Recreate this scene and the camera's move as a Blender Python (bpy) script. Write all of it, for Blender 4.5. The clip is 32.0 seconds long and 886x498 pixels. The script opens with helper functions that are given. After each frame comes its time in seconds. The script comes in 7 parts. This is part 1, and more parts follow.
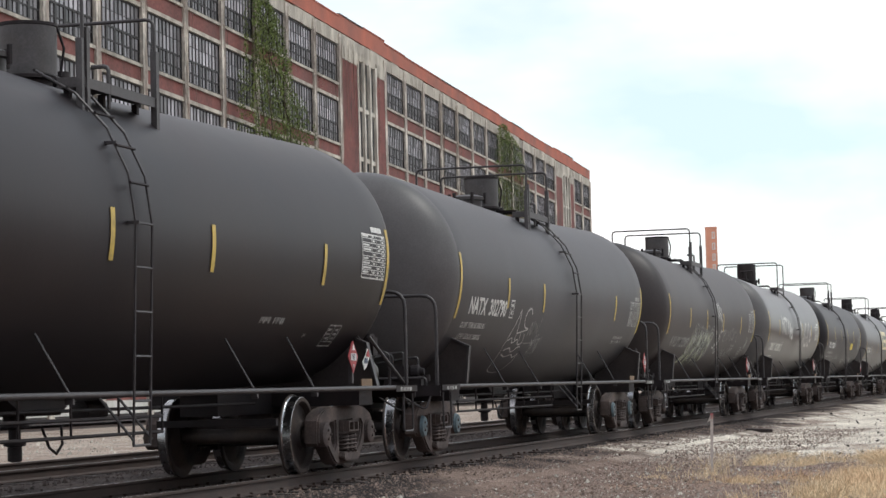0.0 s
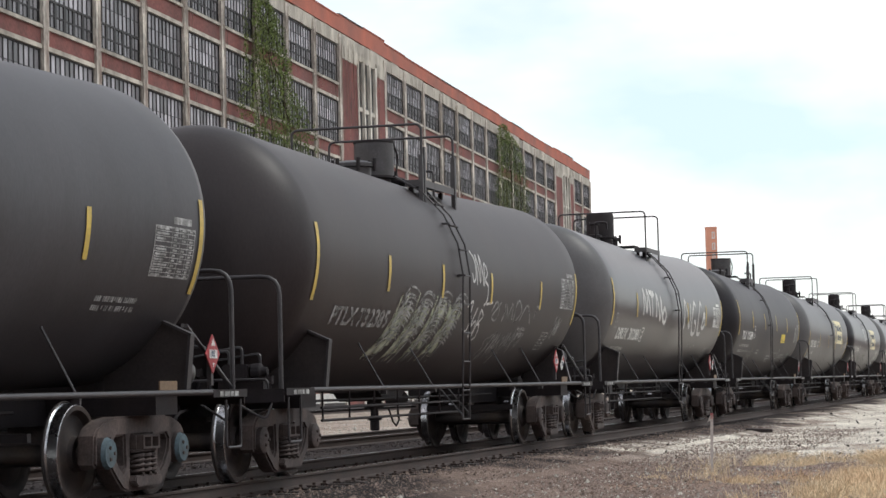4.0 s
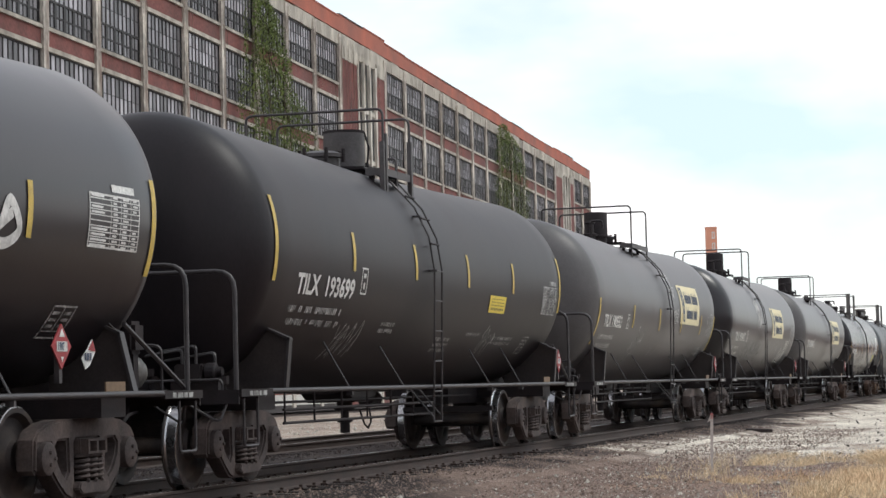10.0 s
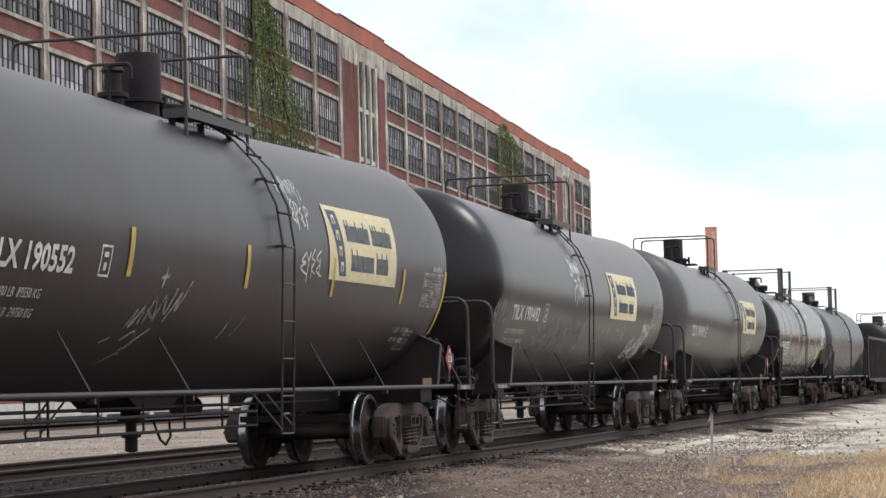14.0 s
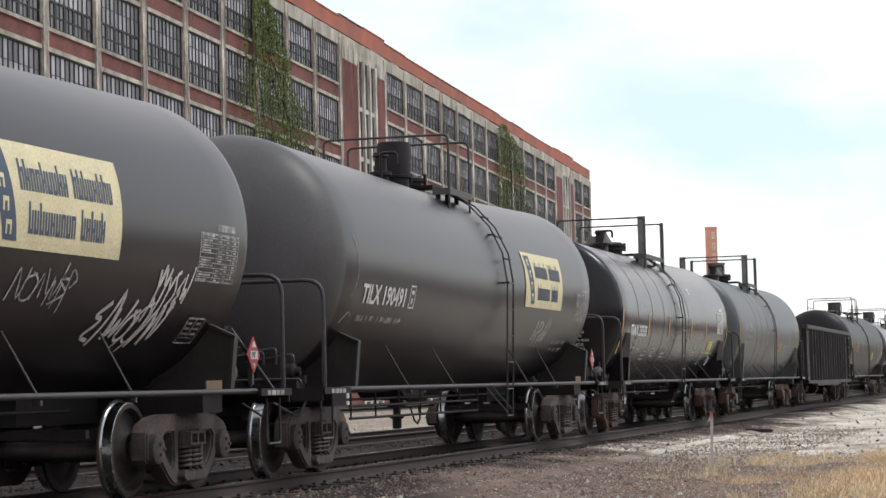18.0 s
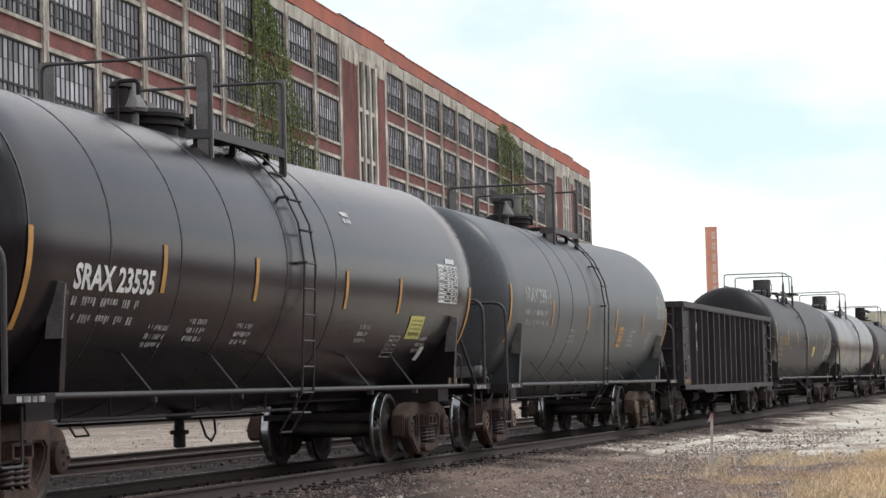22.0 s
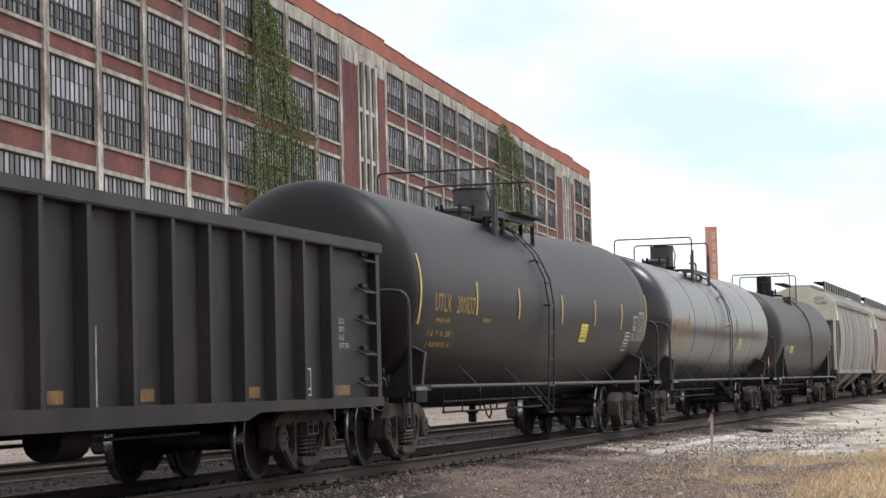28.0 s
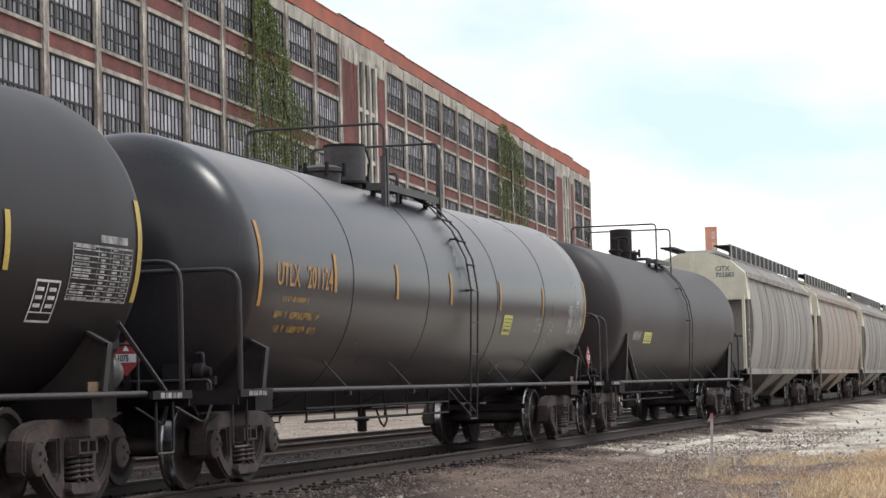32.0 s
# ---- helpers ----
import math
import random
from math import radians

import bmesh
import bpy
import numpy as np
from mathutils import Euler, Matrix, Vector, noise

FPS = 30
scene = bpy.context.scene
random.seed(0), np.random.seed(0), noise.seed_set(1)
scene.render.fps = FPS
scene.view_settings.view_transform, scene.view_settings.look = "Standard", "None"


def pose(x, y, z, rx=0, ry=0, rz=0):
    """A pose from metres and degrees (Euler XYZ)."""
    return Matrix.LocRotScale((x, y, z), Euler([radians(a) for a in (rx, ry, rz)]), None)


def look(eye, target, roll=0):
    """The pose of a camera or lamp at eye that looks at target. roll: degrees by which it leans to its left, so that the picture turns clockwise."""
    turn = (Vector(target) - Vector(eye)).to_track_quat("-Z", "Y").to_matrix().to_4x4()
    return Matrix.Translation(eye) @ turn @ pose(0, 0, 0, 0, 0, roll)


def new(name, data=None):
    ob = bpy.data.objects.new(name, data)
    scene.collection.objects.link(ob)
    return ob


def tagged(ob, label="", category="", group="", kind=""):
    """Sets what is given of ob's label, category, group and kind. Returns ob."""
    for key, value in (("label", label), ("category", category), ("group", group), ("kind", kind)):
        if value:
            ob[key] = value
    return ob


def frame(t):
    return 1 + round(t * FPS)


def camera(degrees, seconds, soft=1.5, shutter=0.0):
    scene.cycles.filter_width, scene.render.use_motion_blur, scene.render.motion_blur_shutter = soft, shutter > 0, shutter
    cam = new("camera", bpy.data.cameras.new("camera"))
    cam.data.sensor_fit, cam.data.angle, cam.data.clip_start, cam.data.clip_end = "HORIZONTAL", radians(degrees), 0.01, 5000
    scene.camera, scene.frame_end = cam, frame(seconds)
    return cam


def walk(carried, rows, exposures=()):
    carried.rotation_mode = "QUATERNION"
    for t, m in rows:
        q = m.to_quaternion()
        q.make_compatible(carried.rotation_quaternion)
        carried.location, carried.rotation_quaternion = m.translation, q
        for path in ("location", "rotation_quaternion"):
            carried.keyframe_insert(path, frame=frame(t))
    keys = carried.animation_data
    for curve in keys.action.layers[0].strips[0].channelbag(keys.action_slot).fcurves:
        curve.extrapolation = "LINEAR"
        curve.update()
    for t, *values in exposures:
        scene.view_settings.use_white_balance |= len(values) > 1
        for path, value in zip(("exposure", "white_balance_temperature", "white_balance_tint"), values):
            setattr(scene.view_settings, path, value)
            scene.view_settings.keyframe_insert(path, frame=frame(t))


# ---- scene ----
from mathutils import geometry

cam = camera(22.15, 32.0, soft=1.5)
walk(cam, [(0.0, pose(9.817, 0, 1.033, 93.468, 1.4126, 15.0887)), (32.0, pose(9.817, 0, 1.033, 93.468, 1.4126, 15.0887))])

# ---- light ----
SUN_EL, SUN_AZ = 56.0, 62.0
world = bpy.data.worlds.new("sky")
scene.world = world
world.use_nodes = True
wn, wl = world.node_tree.nodes, world.node_tree.links
wn.clear()
w_out, w_bg = wn.new("ShaderNodeOutputWorld"), wn.new("ShaderNodeBackground")
w_sky = wn.new("ShaderNodeTexSky")
w_sky.sky_type, w_sky.sun_disc = "NISHITA", False
w_sky.sun_elevation, w_sky.sun_rotation = radians(SUN_EL), radians(SUN_AZ)
w_sky.air_density, w_sky.dust_density = 1.0, 1.5
w_co, w_map = wn.new("ShaderNodeTexCoord"), wn.new("ShaderNodeMapping")
w_map.inputs["Scale"].default_value = (1.0, 1.0, 2.4)
w_n1, w_ramp, w_mix = wn.new("ShaderNodeTexNoise"), wn.new("ShaderNodeValToRGB"), wn.new("ShaderNodeMix")
w_n1.inputs["Scale"].default_value, w_n1.inputs["Detail"].default_value, w_n1.inputs["Roughness"].default_value = 3.2, 6, 0.5
w_ramp.color_ramp.elements[0].position, w_ramp.color_ramp.elements[1].position = 0.37, 0.60
w_ramp.color_ramp.elements[0].color = (0.46, 0.46, 0.46, 1)
w_mix.data_type = "RGBA"
w_mix.inputs["B"].default_value = (16.5, 15.6, 15.6, 1)
w_bg.inputs["Strength"].default_value = 0.085
wl.new(w_co.outputs["Generated"], w_map.inputs["Vector"])
wl.new(w_map.outputs["Vector"], w_n1.inputs["Vector"])
wl.new(w_n1.outputs["Fac"], w_ramp.inputs["Fac"])
w_sep, w_high, w_cov = wn.new("ShaderNodeSeparateXYZ"), wn.new("ShaderNodeMapRange"), wn.new("ShaderNodeMath")
for key, q in (("From Min", 0.30), ("From Max", 0.85), ("To Min", 1.0), ("To Max", 0.72)):
    w_high.inputs[key].default_value = q
w_cov.operation = "MULTIPLY"
wl.new(w_co.outputs["Generated"], w_sep.inputs["Vector"])
wl.new(w_sep.outputs["Z"], w_high.inputs["Value"])
wl.new(w_ramp.outputs["Color"], w_cov.inputs[0])
wl.new(w_high.outputs["Result"], w_cov.inputs[1])
wl.new(w_cov.outputs["Value"], w_mix.inputs["Factor"])
w_blue = wn.new("ShaderNodeMix")
w_blue.data_type, w_blue.blend_type = "RGBA", "MULTIPLY"
w_blue.inputs["Factor"].default_value = 1.0
w_blue.inputs["B"].default_value = (0.74, 1.60, 1.68, 1)
wl.new(w_sky.outputs["Color"], w_blue.inputs["A"])
wl.new(w_blue.outputs["Result"], w_mix.inputs["A"])
wl.new(w_mix.outputs["Result"], w_bg.inputs["Color"])
wl.new(w_bg.outputs["Background"], w_out.inputs["Surface"])
sun = new("sun", bpy.data.lights.new("sun", "SUN"))
sun.data.energy, sun.data.angle, sun.data.color = 1.5, radians(14), (1.0, 0.955, 0.91)
sun.matrix_basis = look((math.sin(radians(SUN_AZ)) * 50, math.cos(radians(SUN_AZ)) * 50, math.tan(radians(SUN_EL)) * 50), (0, 0, 0))
scene.view_settings.exposure = 0.03


# ---- materials ----
def surface(name, color, rough=0.6, metal=0.0, vary=0.25, scale=3.0, grain=0.15, grain_scale=40.0, bump=0.0, tint=None, tint_amount=0.5,
            stretch=(1, 1, 1), island=0.0, obj=0.0, spec=0.5, rv=0.12):
    """A painted, cast or earthen surface: base colour with two scales of variation, a second tint in patches, and fine relief."""
    m = bpy.data.materials.new(name)
    m.use_nodes = True
    n, l = m.node_tree.nodes, m.node_tree.links
    b = n["Principled BSDF"]
    b.inputs["Roughness"].default_value, b.inputs["Metallic"].default_value = rough, metal
    b.inputs["Specular IOR Level"].default_value = spec
    co, mp = n.new("ShaderNodeTexCoord"), n.new("ShaderNodeMapping")
    mp.inputs["Scale"].default_value = stretch
    l.new(co.outputs["Object"], mp.inputs["Vector"])
    big, fine = n.new("ShaderNodeTexNoise"), n.new("ShaderNodeTexNoise")
    big.inputs["Scale"].default_value, big.inputs["Detail"].default_value, big.inputs["Roughness"].default_value = scale, 5, 0.62
    fine.inputs["Scale"].default_value, fine.inputs["Detail"].default_value = grain_scale, 3
    l.new(mp.outputs["Vector"], big.inputs["Vector"])
    l.new(mp.outputs["Vector"], fine.inputs["Vector"])
    r1 = n.new("ShaderNodeMapRange")
    r1.inputs["From Min"].default_value, r1.inputs["From Max"].default_value = 0.3, 0.7
    r1.inputs["To Min"].default_value, r1.inputs["To Max"].default_value = 1 - vary, 1 + vary
    l.new(big.outputs["Fac"], r1.inputs["Value"])
    r2 = n.new("ShaderNodeMapRange")
    r2.inputs["From Min"].default_value, r2.inputs["From Max"].default_value = 0.3, 0.7
    r2.inputs["To Min"].default_value, r2.inputs["To Max"].default_value = 1 - grain, 1 + grain
    l.new(fine.outputs["Fac"], r2.inputs["Value"])
    mul = n.new("ShaderNodeMath")
    mul.operation = "MULTIPLY"
    l.new(r1.outputs["Result"], mul.inputs[0])
    l.new(r2.outputs["Result"], mul.inputs[1])
    last = mul.outputs["Value"]
    for amount, node, out in ((island, "ShaderNodeNewGeometry", "Random Per Island"), (obj, "ShaderNodeObjectInfo", "Random")):
        if amount:
            g, r3, m2 = n.new(node), n.new("ShaderNodeMapRange"), n.new("ShaderNodeMath")
            r3.inputs["To Min"].default_value, r3.inputs["To Max"].default_value = 1 - amount, 1 + amount
            l.new(g.outputs[out], r3.inputs["Value"])
            m2.operation = "MULTIPLY"
            l.new(last, m2.inputs[0])
            l.new(r3.outputs["Result"], m2.inputs[1])
            last = m2.outputs["Value"]
    base = n.new("ShaderNodeMix")
    base.data_type = "RGBA"
    base.inputs["A"].default_value = (*color, 1)
    base.inputs["B"].default_value = (*(tint or color), 1)
    third = n.new("ShaderNodeTexNoise")
    third.inputs["Scale"].default_value, third.inputs["Detail"].default_value = scale * 0.7, 6
    off = n.new("ShaderNodeMapping")
    off.inputs["Location"].default_value = (7.3, 2.1, 4.4)
    l.new(mp.outputs["Vector"], off.inputs["Vector"])
    l.new(off.outputs["Vector"], third.inputs["Vector"])
    r4 = n.new("ShaderNodeMapRange")
    r4.inputs["From Min"].default_value, r4.inputs["From Max"].default_value = 0.42, 0.68
    r4.inputs["To Max"].default_value = tint_amount if tint else 0.0
    l.new(third.outputs["Fac"], r4.inputs["Value"])
    l.new(r4.outputs["Result"], base.inputs["Factor"])
    sc = n.new("ShaderNodeVectorMath")
    sc.operation = "SCALE"
    l.new(base.outputs["Result"], sc.inputs[0])
    l.new(last, sc.inputs["Scale"])
    l.new(sc.outputs["Vector"], b.inputs["Base Color"])
    rr = n.new("ShaderNodeMapRange")
    rr.inputs["To Min"].default_value, rr.inputs["To Max"].default_value = max(0.03, rough - rv), min(1, rough + rv)
    l.new(big.outputs["Fac"], rr.inputs["Value"])
    l.new(rr.outputs["Result"], b.inputs["Roughness"])
    if bump:
        bp = n.new("ShaderNodeBump")
        bp.inputs["Strength"].default_value, bp.inputs["Distance"].default_value = 1.0, bump
        l.new(fine.outputs["Fac"], bp.inputs["Height"])
        l.new(bp.outputs["Normal"], b.inputs["Normal"])
    return m


GRIME = (0.030, 0.0205, 0.0225)
M = {
    "black": surface("black_paint", (0.0125, 0.0104, 0.0126), 0.45, grain=0.12, vary=0.28, scale=0.9, stretch=(1, 1, 0.3), tint=(0.019, 0.0132, 0.0135), tint_amount=0.6, spec=0.21, rv=0.04),
    "slate": surface("faded_black_paint", (0.046, 0.044, 0.048), 0.47, grain=0.12, vary=0.25, scale=0.9, stretch=(1, 1, 0.35), tint=(0.040, 0.034, 0.035), tint_amount=0.5, spec=0.2, rv=0.04),
    "brownblack": surface("dusty_black_paint", (0.0255, 0.0195, 0.0200), 0.50, grain=0.12, vary=0.25, scale=0.9, stretch=(1, 1, 0.35), tint=(0.038, 0.029, 0.027), tint_amount=0.6, spec=0.33, rv=0.04),
    "satin": surface("satin_black_paint", (0.0130, 0.0108, 0.0130), 0.31, grain=0.12, vary=0.25, scale=0.8, stretch=(1, 1, 0.35), tint=(0.021, 0.0145, 0.0150), tint_amount=0.5, spec=0.36, rv=0.03),
    "dustysatin": surface("dusty_satin_paint", (0.042, 0.039, 0.0415), 0.38, grain=0.12, vary=0.25, scale=0.8, stretch=(1, 1, 0.35), tint=(0.036, 0.028, 0.027), tint_amount=0.6, spec=0.38, rv=0.03),
    # tank paint made paler for the heads: light put into the colour
    "headlit": surface("brightened_head_paint", (0.078, 0.074, 0.076), 0.48, grain=0.1, vary=0.22, scale=0.7, tint=(0.055, 0.048, 0.046), tint_amount=0.7, spec=0.35, rv=0.05),
    "gloss": surface("glossy_black_paint", (0.0115, 0.0096, 0.0116), 0.24, grain=0.12, vary=0.3, scale=0.8, stretch=(1, 1, 0.3), tint=GRIME, tint_amount=0.3, spec=0.27, rv=0.03),
    "lacquer": surface("blue_black_lacquer", (0.019, 0.0185, 0.0215), 0.28, vary=0.25, scale=0.8, stretch=(1, 1, 0.3), tint=GRIME, tint_amount=0.35, spec=0.42, rv=0.03),
    "grey": surface("dusty_grey_paint", (0.060, 0.066, 0.072), 0.42, vary=0.18, scale=0.8, stretch=(1, 1, 0.35), tint=(0.06, 0.055, 0.05), tint_amount=0.5, spec=0.4, rv=0.04),
    "gondola": surface("gondola_paint", (0.0155, 0.0128, 0.0155), 0.55, spec=0.3, vary=0.4, scale=1.6, stretch=(1, 1, 0.4), tint=(0.040, 0.031, 0.030), tint_amount=0.8),
    "chord": surface("dusty_chord_paint", (0.050, 0.045, 0.044), 0.6, spec=0.3, vary=0.3, scale=1.6, tint=(0.026, 0.022, 0.023), tint_amount=0.7),
    "hopper": surface("pale_grey_paint", (0.27, 0.250, 0.230), 0.7, vary=0.30, scale=1.1, stretch=(1, 1.6, 0.14), tint=(0.125, 0.102, 0.088), tint_amount=0.85),
    "tanhopper": surface("tan_stained_paint", (0.27, 0.235, 0.21), 0.7, vary=0.22, scale=1.0, stretch=(1, 1.3, 0.22), tint=(0.24, 0.145, 0.092), tint_amount=0.8),
    "cream": surface("cream_paint", (0.66, 0.63, 0.50), 0.6, vary=0.08, scale=1.5, tint=(0.5, 0.46, 0.36), tint_amount=0.5),
    "iron": surface("grimy_iron", (0.0145, 0.0112, 0.0128), 0.65, spec=0.25, vary=0.35, scale=4, bump=0.002, tint=(0.024, 0.016, 0.0145), tint_amount=0.6),
    "cast": surface("rusty_cast_steel", (0.062, 0.049, 0.047), 0.75, spec=0.3, vary=0.4, scale=5, bump=0.003, tint=(0.100, 0.074, 0.065), tint_amount=0.7, obj=0.15),
    "saddle": surface("dusty_underframe_paint", (0.034, 0.028, 0.028), 0.6, spec=0.3, vary=0.3, scale=2, tint=(0.050, 0.039, 0.035), tint_amount=0.6),
    "rusty": surface("rust_coated_steel", (0.050, 0.033, 0.028), 0.8, spec=0.3, vary=0.4, scale=5, bump=0.003, tint=(0.090, 0.052, 0.038), tint_amount=0.8, obj=0.15),
    "wheel": surface("wheel_plate_steel", (0.022, 0.0165, 0.0165), 0.62, vary=0.3, scale=4, bump=0.002, tint=(0.08, 0.055, 0.04), tint_amount=0.6),
    "bright": surface("polished_tread_steel", (0.36, 0.36, 0.37), 0.26, 1.0, vary=0.25, scale=6),
    "pipe": surface("worn_black_pipe", (0.030, 0.0265, 0.029), 0.5, vary=0.3, scale=6, tint=(0.048, 0.040, 0.038), tint_amount=0.5),
    "white": surface("white_stencil", (0.62, 0.62, 0.60), 0.7, vary=0.18, scale=5, tint=(0.4, 0.38, 0.35), tint_amount=0.5),
    "faded": surface("faded_stencil", (0.36, 0.36, 0.35), 0.7, vary=0.3, scale=9),
    "yellow": surface("yellow_reflective_tape", (0.52, 0.37, 0.07), 0.5, vary=0.2, scale=6, tint=(0.30, 0.22, 0.07), tint_amount=0.6),
    "orange": surface("orange_reflective_tape", (0.44, 0.22, 0.045), 0.5, vary=0.2, scale=6, tint=(0.26, 0.15, 0.05), tint_amount=0.5),
    "dulltape": surface("dirty_orange_tape", (0.20, 0.105, 0.030), 0.6, vary=0.4, scale=7, tint=(0.07, 0.045, 0.03), tint_amount=0.8),
    "housing": surface("dark_grey_fitting_paint", (0.050, 0.046, 0.048), 0.55, vary=0.3, scale=5, tint=(0.035, 0.028, 0.026), tint_amount=0.6),
    "amber": surface("yellow_stencil", (0.44, 0.27, 0.07), 0.65, vary=0.2, scale=6),
    "lime": surface("yellow_card", (0.58, 0.55, 0.16), 0.6, vary=0.1, scale=6),
    "card": surface("bright_yellow_card", (0.72, 0.56, 0.07), 0.6, vary=0.1, scale=6),
    "panel": surface("cream_panel", (0.66, 0.58, 0.36), 0.6, vary=0.1, scale=3, tint=(0.5, 0.45, 0.3), tint_amount=0.4),
    "ink": surface("dark_blue_ink", (0.05, 0.07, 0.11), 0.6, vary=0.1),
    "spray": surface("white_spray_paint", (0.60, 0.59, 0.57), 0.7, vary=0.2, scale=6),
    "palespray": surface("thin_white_spray_paint", (0.28, 0.28, 0.27), 0.7, vary=0.3, scale=6),
    "greenspray": surface("pale_green_spray_paint", (0.40, 0.42, 0.31), 0.7, vary=0.3, scale=4),
    "red": surface("red_placard", (0.30, 0.035, 0.04), 0.55, vary=0.25, scale=8),
    "reservoir": surface("dull_grey_paint", (0.13, 0.125, 0.12), 0.5, vary=0.3, scale=5, tint=(0.08, 0.07, 0.06), tint_amount=0.6),
    "seam": surface("weld_seam", (0.022, 0.022, 0.022), 0.6),
    "brick": surface("red_brick", (0.160, 0.052, 0.044), 0.85, vary=0.38, scale=0.5, grain=0.25, grain_scale=6, tint=(0.105, 0.048, 0.043), tint_amount=0.7, obj=0.10),
    "parapet": surface("orange_red_parapet", (0.37, 0.105, 0.066), 0.8, vary=0.2, scale=0.4, tint=(0.20, 0.085, 0.066), tint_amount=0.7),
    "concrete": surface("weathered_concrete", (0.42, 0.385, 0.33), 0.85, vary=0.35, scale=0.9, stretch=(1, 1, 0.4), tint=(0.22, 0.20, 0.17), tint_amount=0.8, obj=0.12),
    "paintpost": surface("flaking_white_paint", (0.56, 0.52, 0.46), 0.85, vary=0.4, scale=1.3, grain=0.3, grain_scale=9, stretch=(1, 1, 0.35), tint=(0.17, 0.125, 0.105), tint_amount=1.0),
    "pane": surface("dirty_window_glass", (0.25, 0.24, 0.26), 0.4, vary=0.3, scale=0.4, island=0.75, obj=0.25),
    "panedark": surface("dark_window_glass", (0.12, 0.115, 0.125), 0.35, vary=0.15, scale=0.5, island=0.9, obj=0.25),
    "muntin": surface("dark_steel_sash", (0.020, 0.019, 0.020), 0.7),
    "mullion": surface("white_mullion_paint", (0.62, 0.585, 0.52), 0.85, vary=0.3, scale=1.5, stretch=(1, 1, 0.35), tint=(0.30, 0.25, 0.21), tint_amount=0.8),
    "inside": surface("dark_interior", (0.05, 0.045, 0.045), 0.9),
    "leaf": surface("ivy_leaf", (0.088, 0.118, 0.033), 0.85, vary=0.45, scale=0.35, stretch=(1, 1, 0.4), island=0.3, spec=0.2, tint=(0.130, 0.150, 0.045), tint_amount=0.6),
    "vine": surface("bare_grey_vine", (0.36, 0.32, 0.26), 0.9, vary=0.3, scale=2, island=0.4),
    "stem": surface("ivy_stem", (0.10, 0.08, 0.05), 0.9),
    "ground": surface("gravel_ground", (0.155, 0.130, 0.108), 0.95, vary=0.35, scale=0.35, grain=0.55, grain_scale=13, bump=0.03, tint=(0.30, 0.28, 0.245), tint_amount=0.55),
    "stone": surface("ballast_stone", (0.215, 0.160, 0.134), 0.9, vary=0.2, scale=6, island=0.4),
    # ballast between the tracks, darkened in colour for the train's shade
    "darkstone": surface("shaded_ballast_stone", (0.045, 0.034, 0.031), 0.9, vary=0.2, scale=6, island=0.6),
    "bluecap": surface("blue_grey_cap_paint", (0.07, 0.11, 0.13), 0.6, vary=0.3, scale=10, tint=(0.05, 0.05, 0.05), tint_amount=0.6),
    "palestone": surface("pale_stone", (0.42, 0.39, 0.34), 0.9, vary=0.2, scale=6, island=0.4),
    "tie": surface("creosoted_timber", (0.034, 0.025, 0.0235), 0.9, vary=0.3, scale=4, stretch=(0.3, 1, 1), obj=0.25, bump=0.004),
    "rail": surface("rusty_rail_steel", (0.056, 0.037, 0.031), 0.75, vary=0.25, scale=3, tint=(0.04, 0.03, 0.027), tint_amount=0.6),
    "grass": surface("dry_grass", (0.74, 0.60, 0.40), 0.9, vary=0.2, scale=0.8, island=0.35, tint=(0.62, 0.41, 0.24), tint_amount=0.8),
    "chimney": surface("orange_chimney_paint", (0.60, 0.285, 0.195), 0.8, vary=0.12, scale=0.4),
    "stake": surface("whitish_stake", (0.50, 0.45, 0.42), 0.8, vary=0.15, scale=12),
    "tape": surface("pink_flagging_tape", (0.55, 0.18, 0.18), 0.6),
    "primer": surface("tan_primer_plate", (0.17, 0.11, 0.065), 0.7, vary=0.2, scale=12),
    "tan": surface("tan_end_cap", (0.17, 0.115, 0.075), 0.7, vary=0.3, scale=12),
    "pale_wall": surface("pale_block_wall", (0.50, 0.49, 0.46), 0.85, vary=0.15, scale=1.5),
}


# ---- mesh helpers ----
def mesh_of(name, bm, material, smooth=None):
    me = bpy.data.meshes.new(name)
    bm.normal_update()
    bm.to_mesh(me)
    bm.free()
    me.materials.append(M[material])
    if smooth is not None:
        me.polygons.foreach_set("use_smooth", [True] * len(me.polygons))
        me.set_sharp_from_angle(angle=radians(smooth))
    return me


def part(name, bm, material, parent, label="", smooth=None, at=None):
    """One mesh object under a thing or a part. bm may be a bmesh or a finished mesh."""
    ob = new(name, bm if isinstance(bm, bpy.types.Mesh) else mesh_of(name, bm, material, smooth))
    ob.parent = parent
    if at is not None:
        ob.matrix_basis = at if isinstance(at, Matrix) else Matrix.Translation(at)
    return tagged(ob, label)


def box(bm, x0, x1, y0, y1, z0, z1):
    v = [bm.verts.new(p) for p in ((x0, y0, z0), (x1, y0, z0), (x1, y1, z0), (x0, y1, z0), (x0, y0, z1), (x1, y0, z1), (x1, y1, z1), (x0, y1, z1))]
    for f in ((0, 3, 2, 1), (4, 5, 6, 7), (0, 1, 5, 4), (1, 2, 6, 5), (2, 3, 7, 6), (3, 0, 4, 7)):
        bm.faces.new([v[i] for i in f])
    return bm


def bx(*a):
    return box(bmesh.new(), *a)


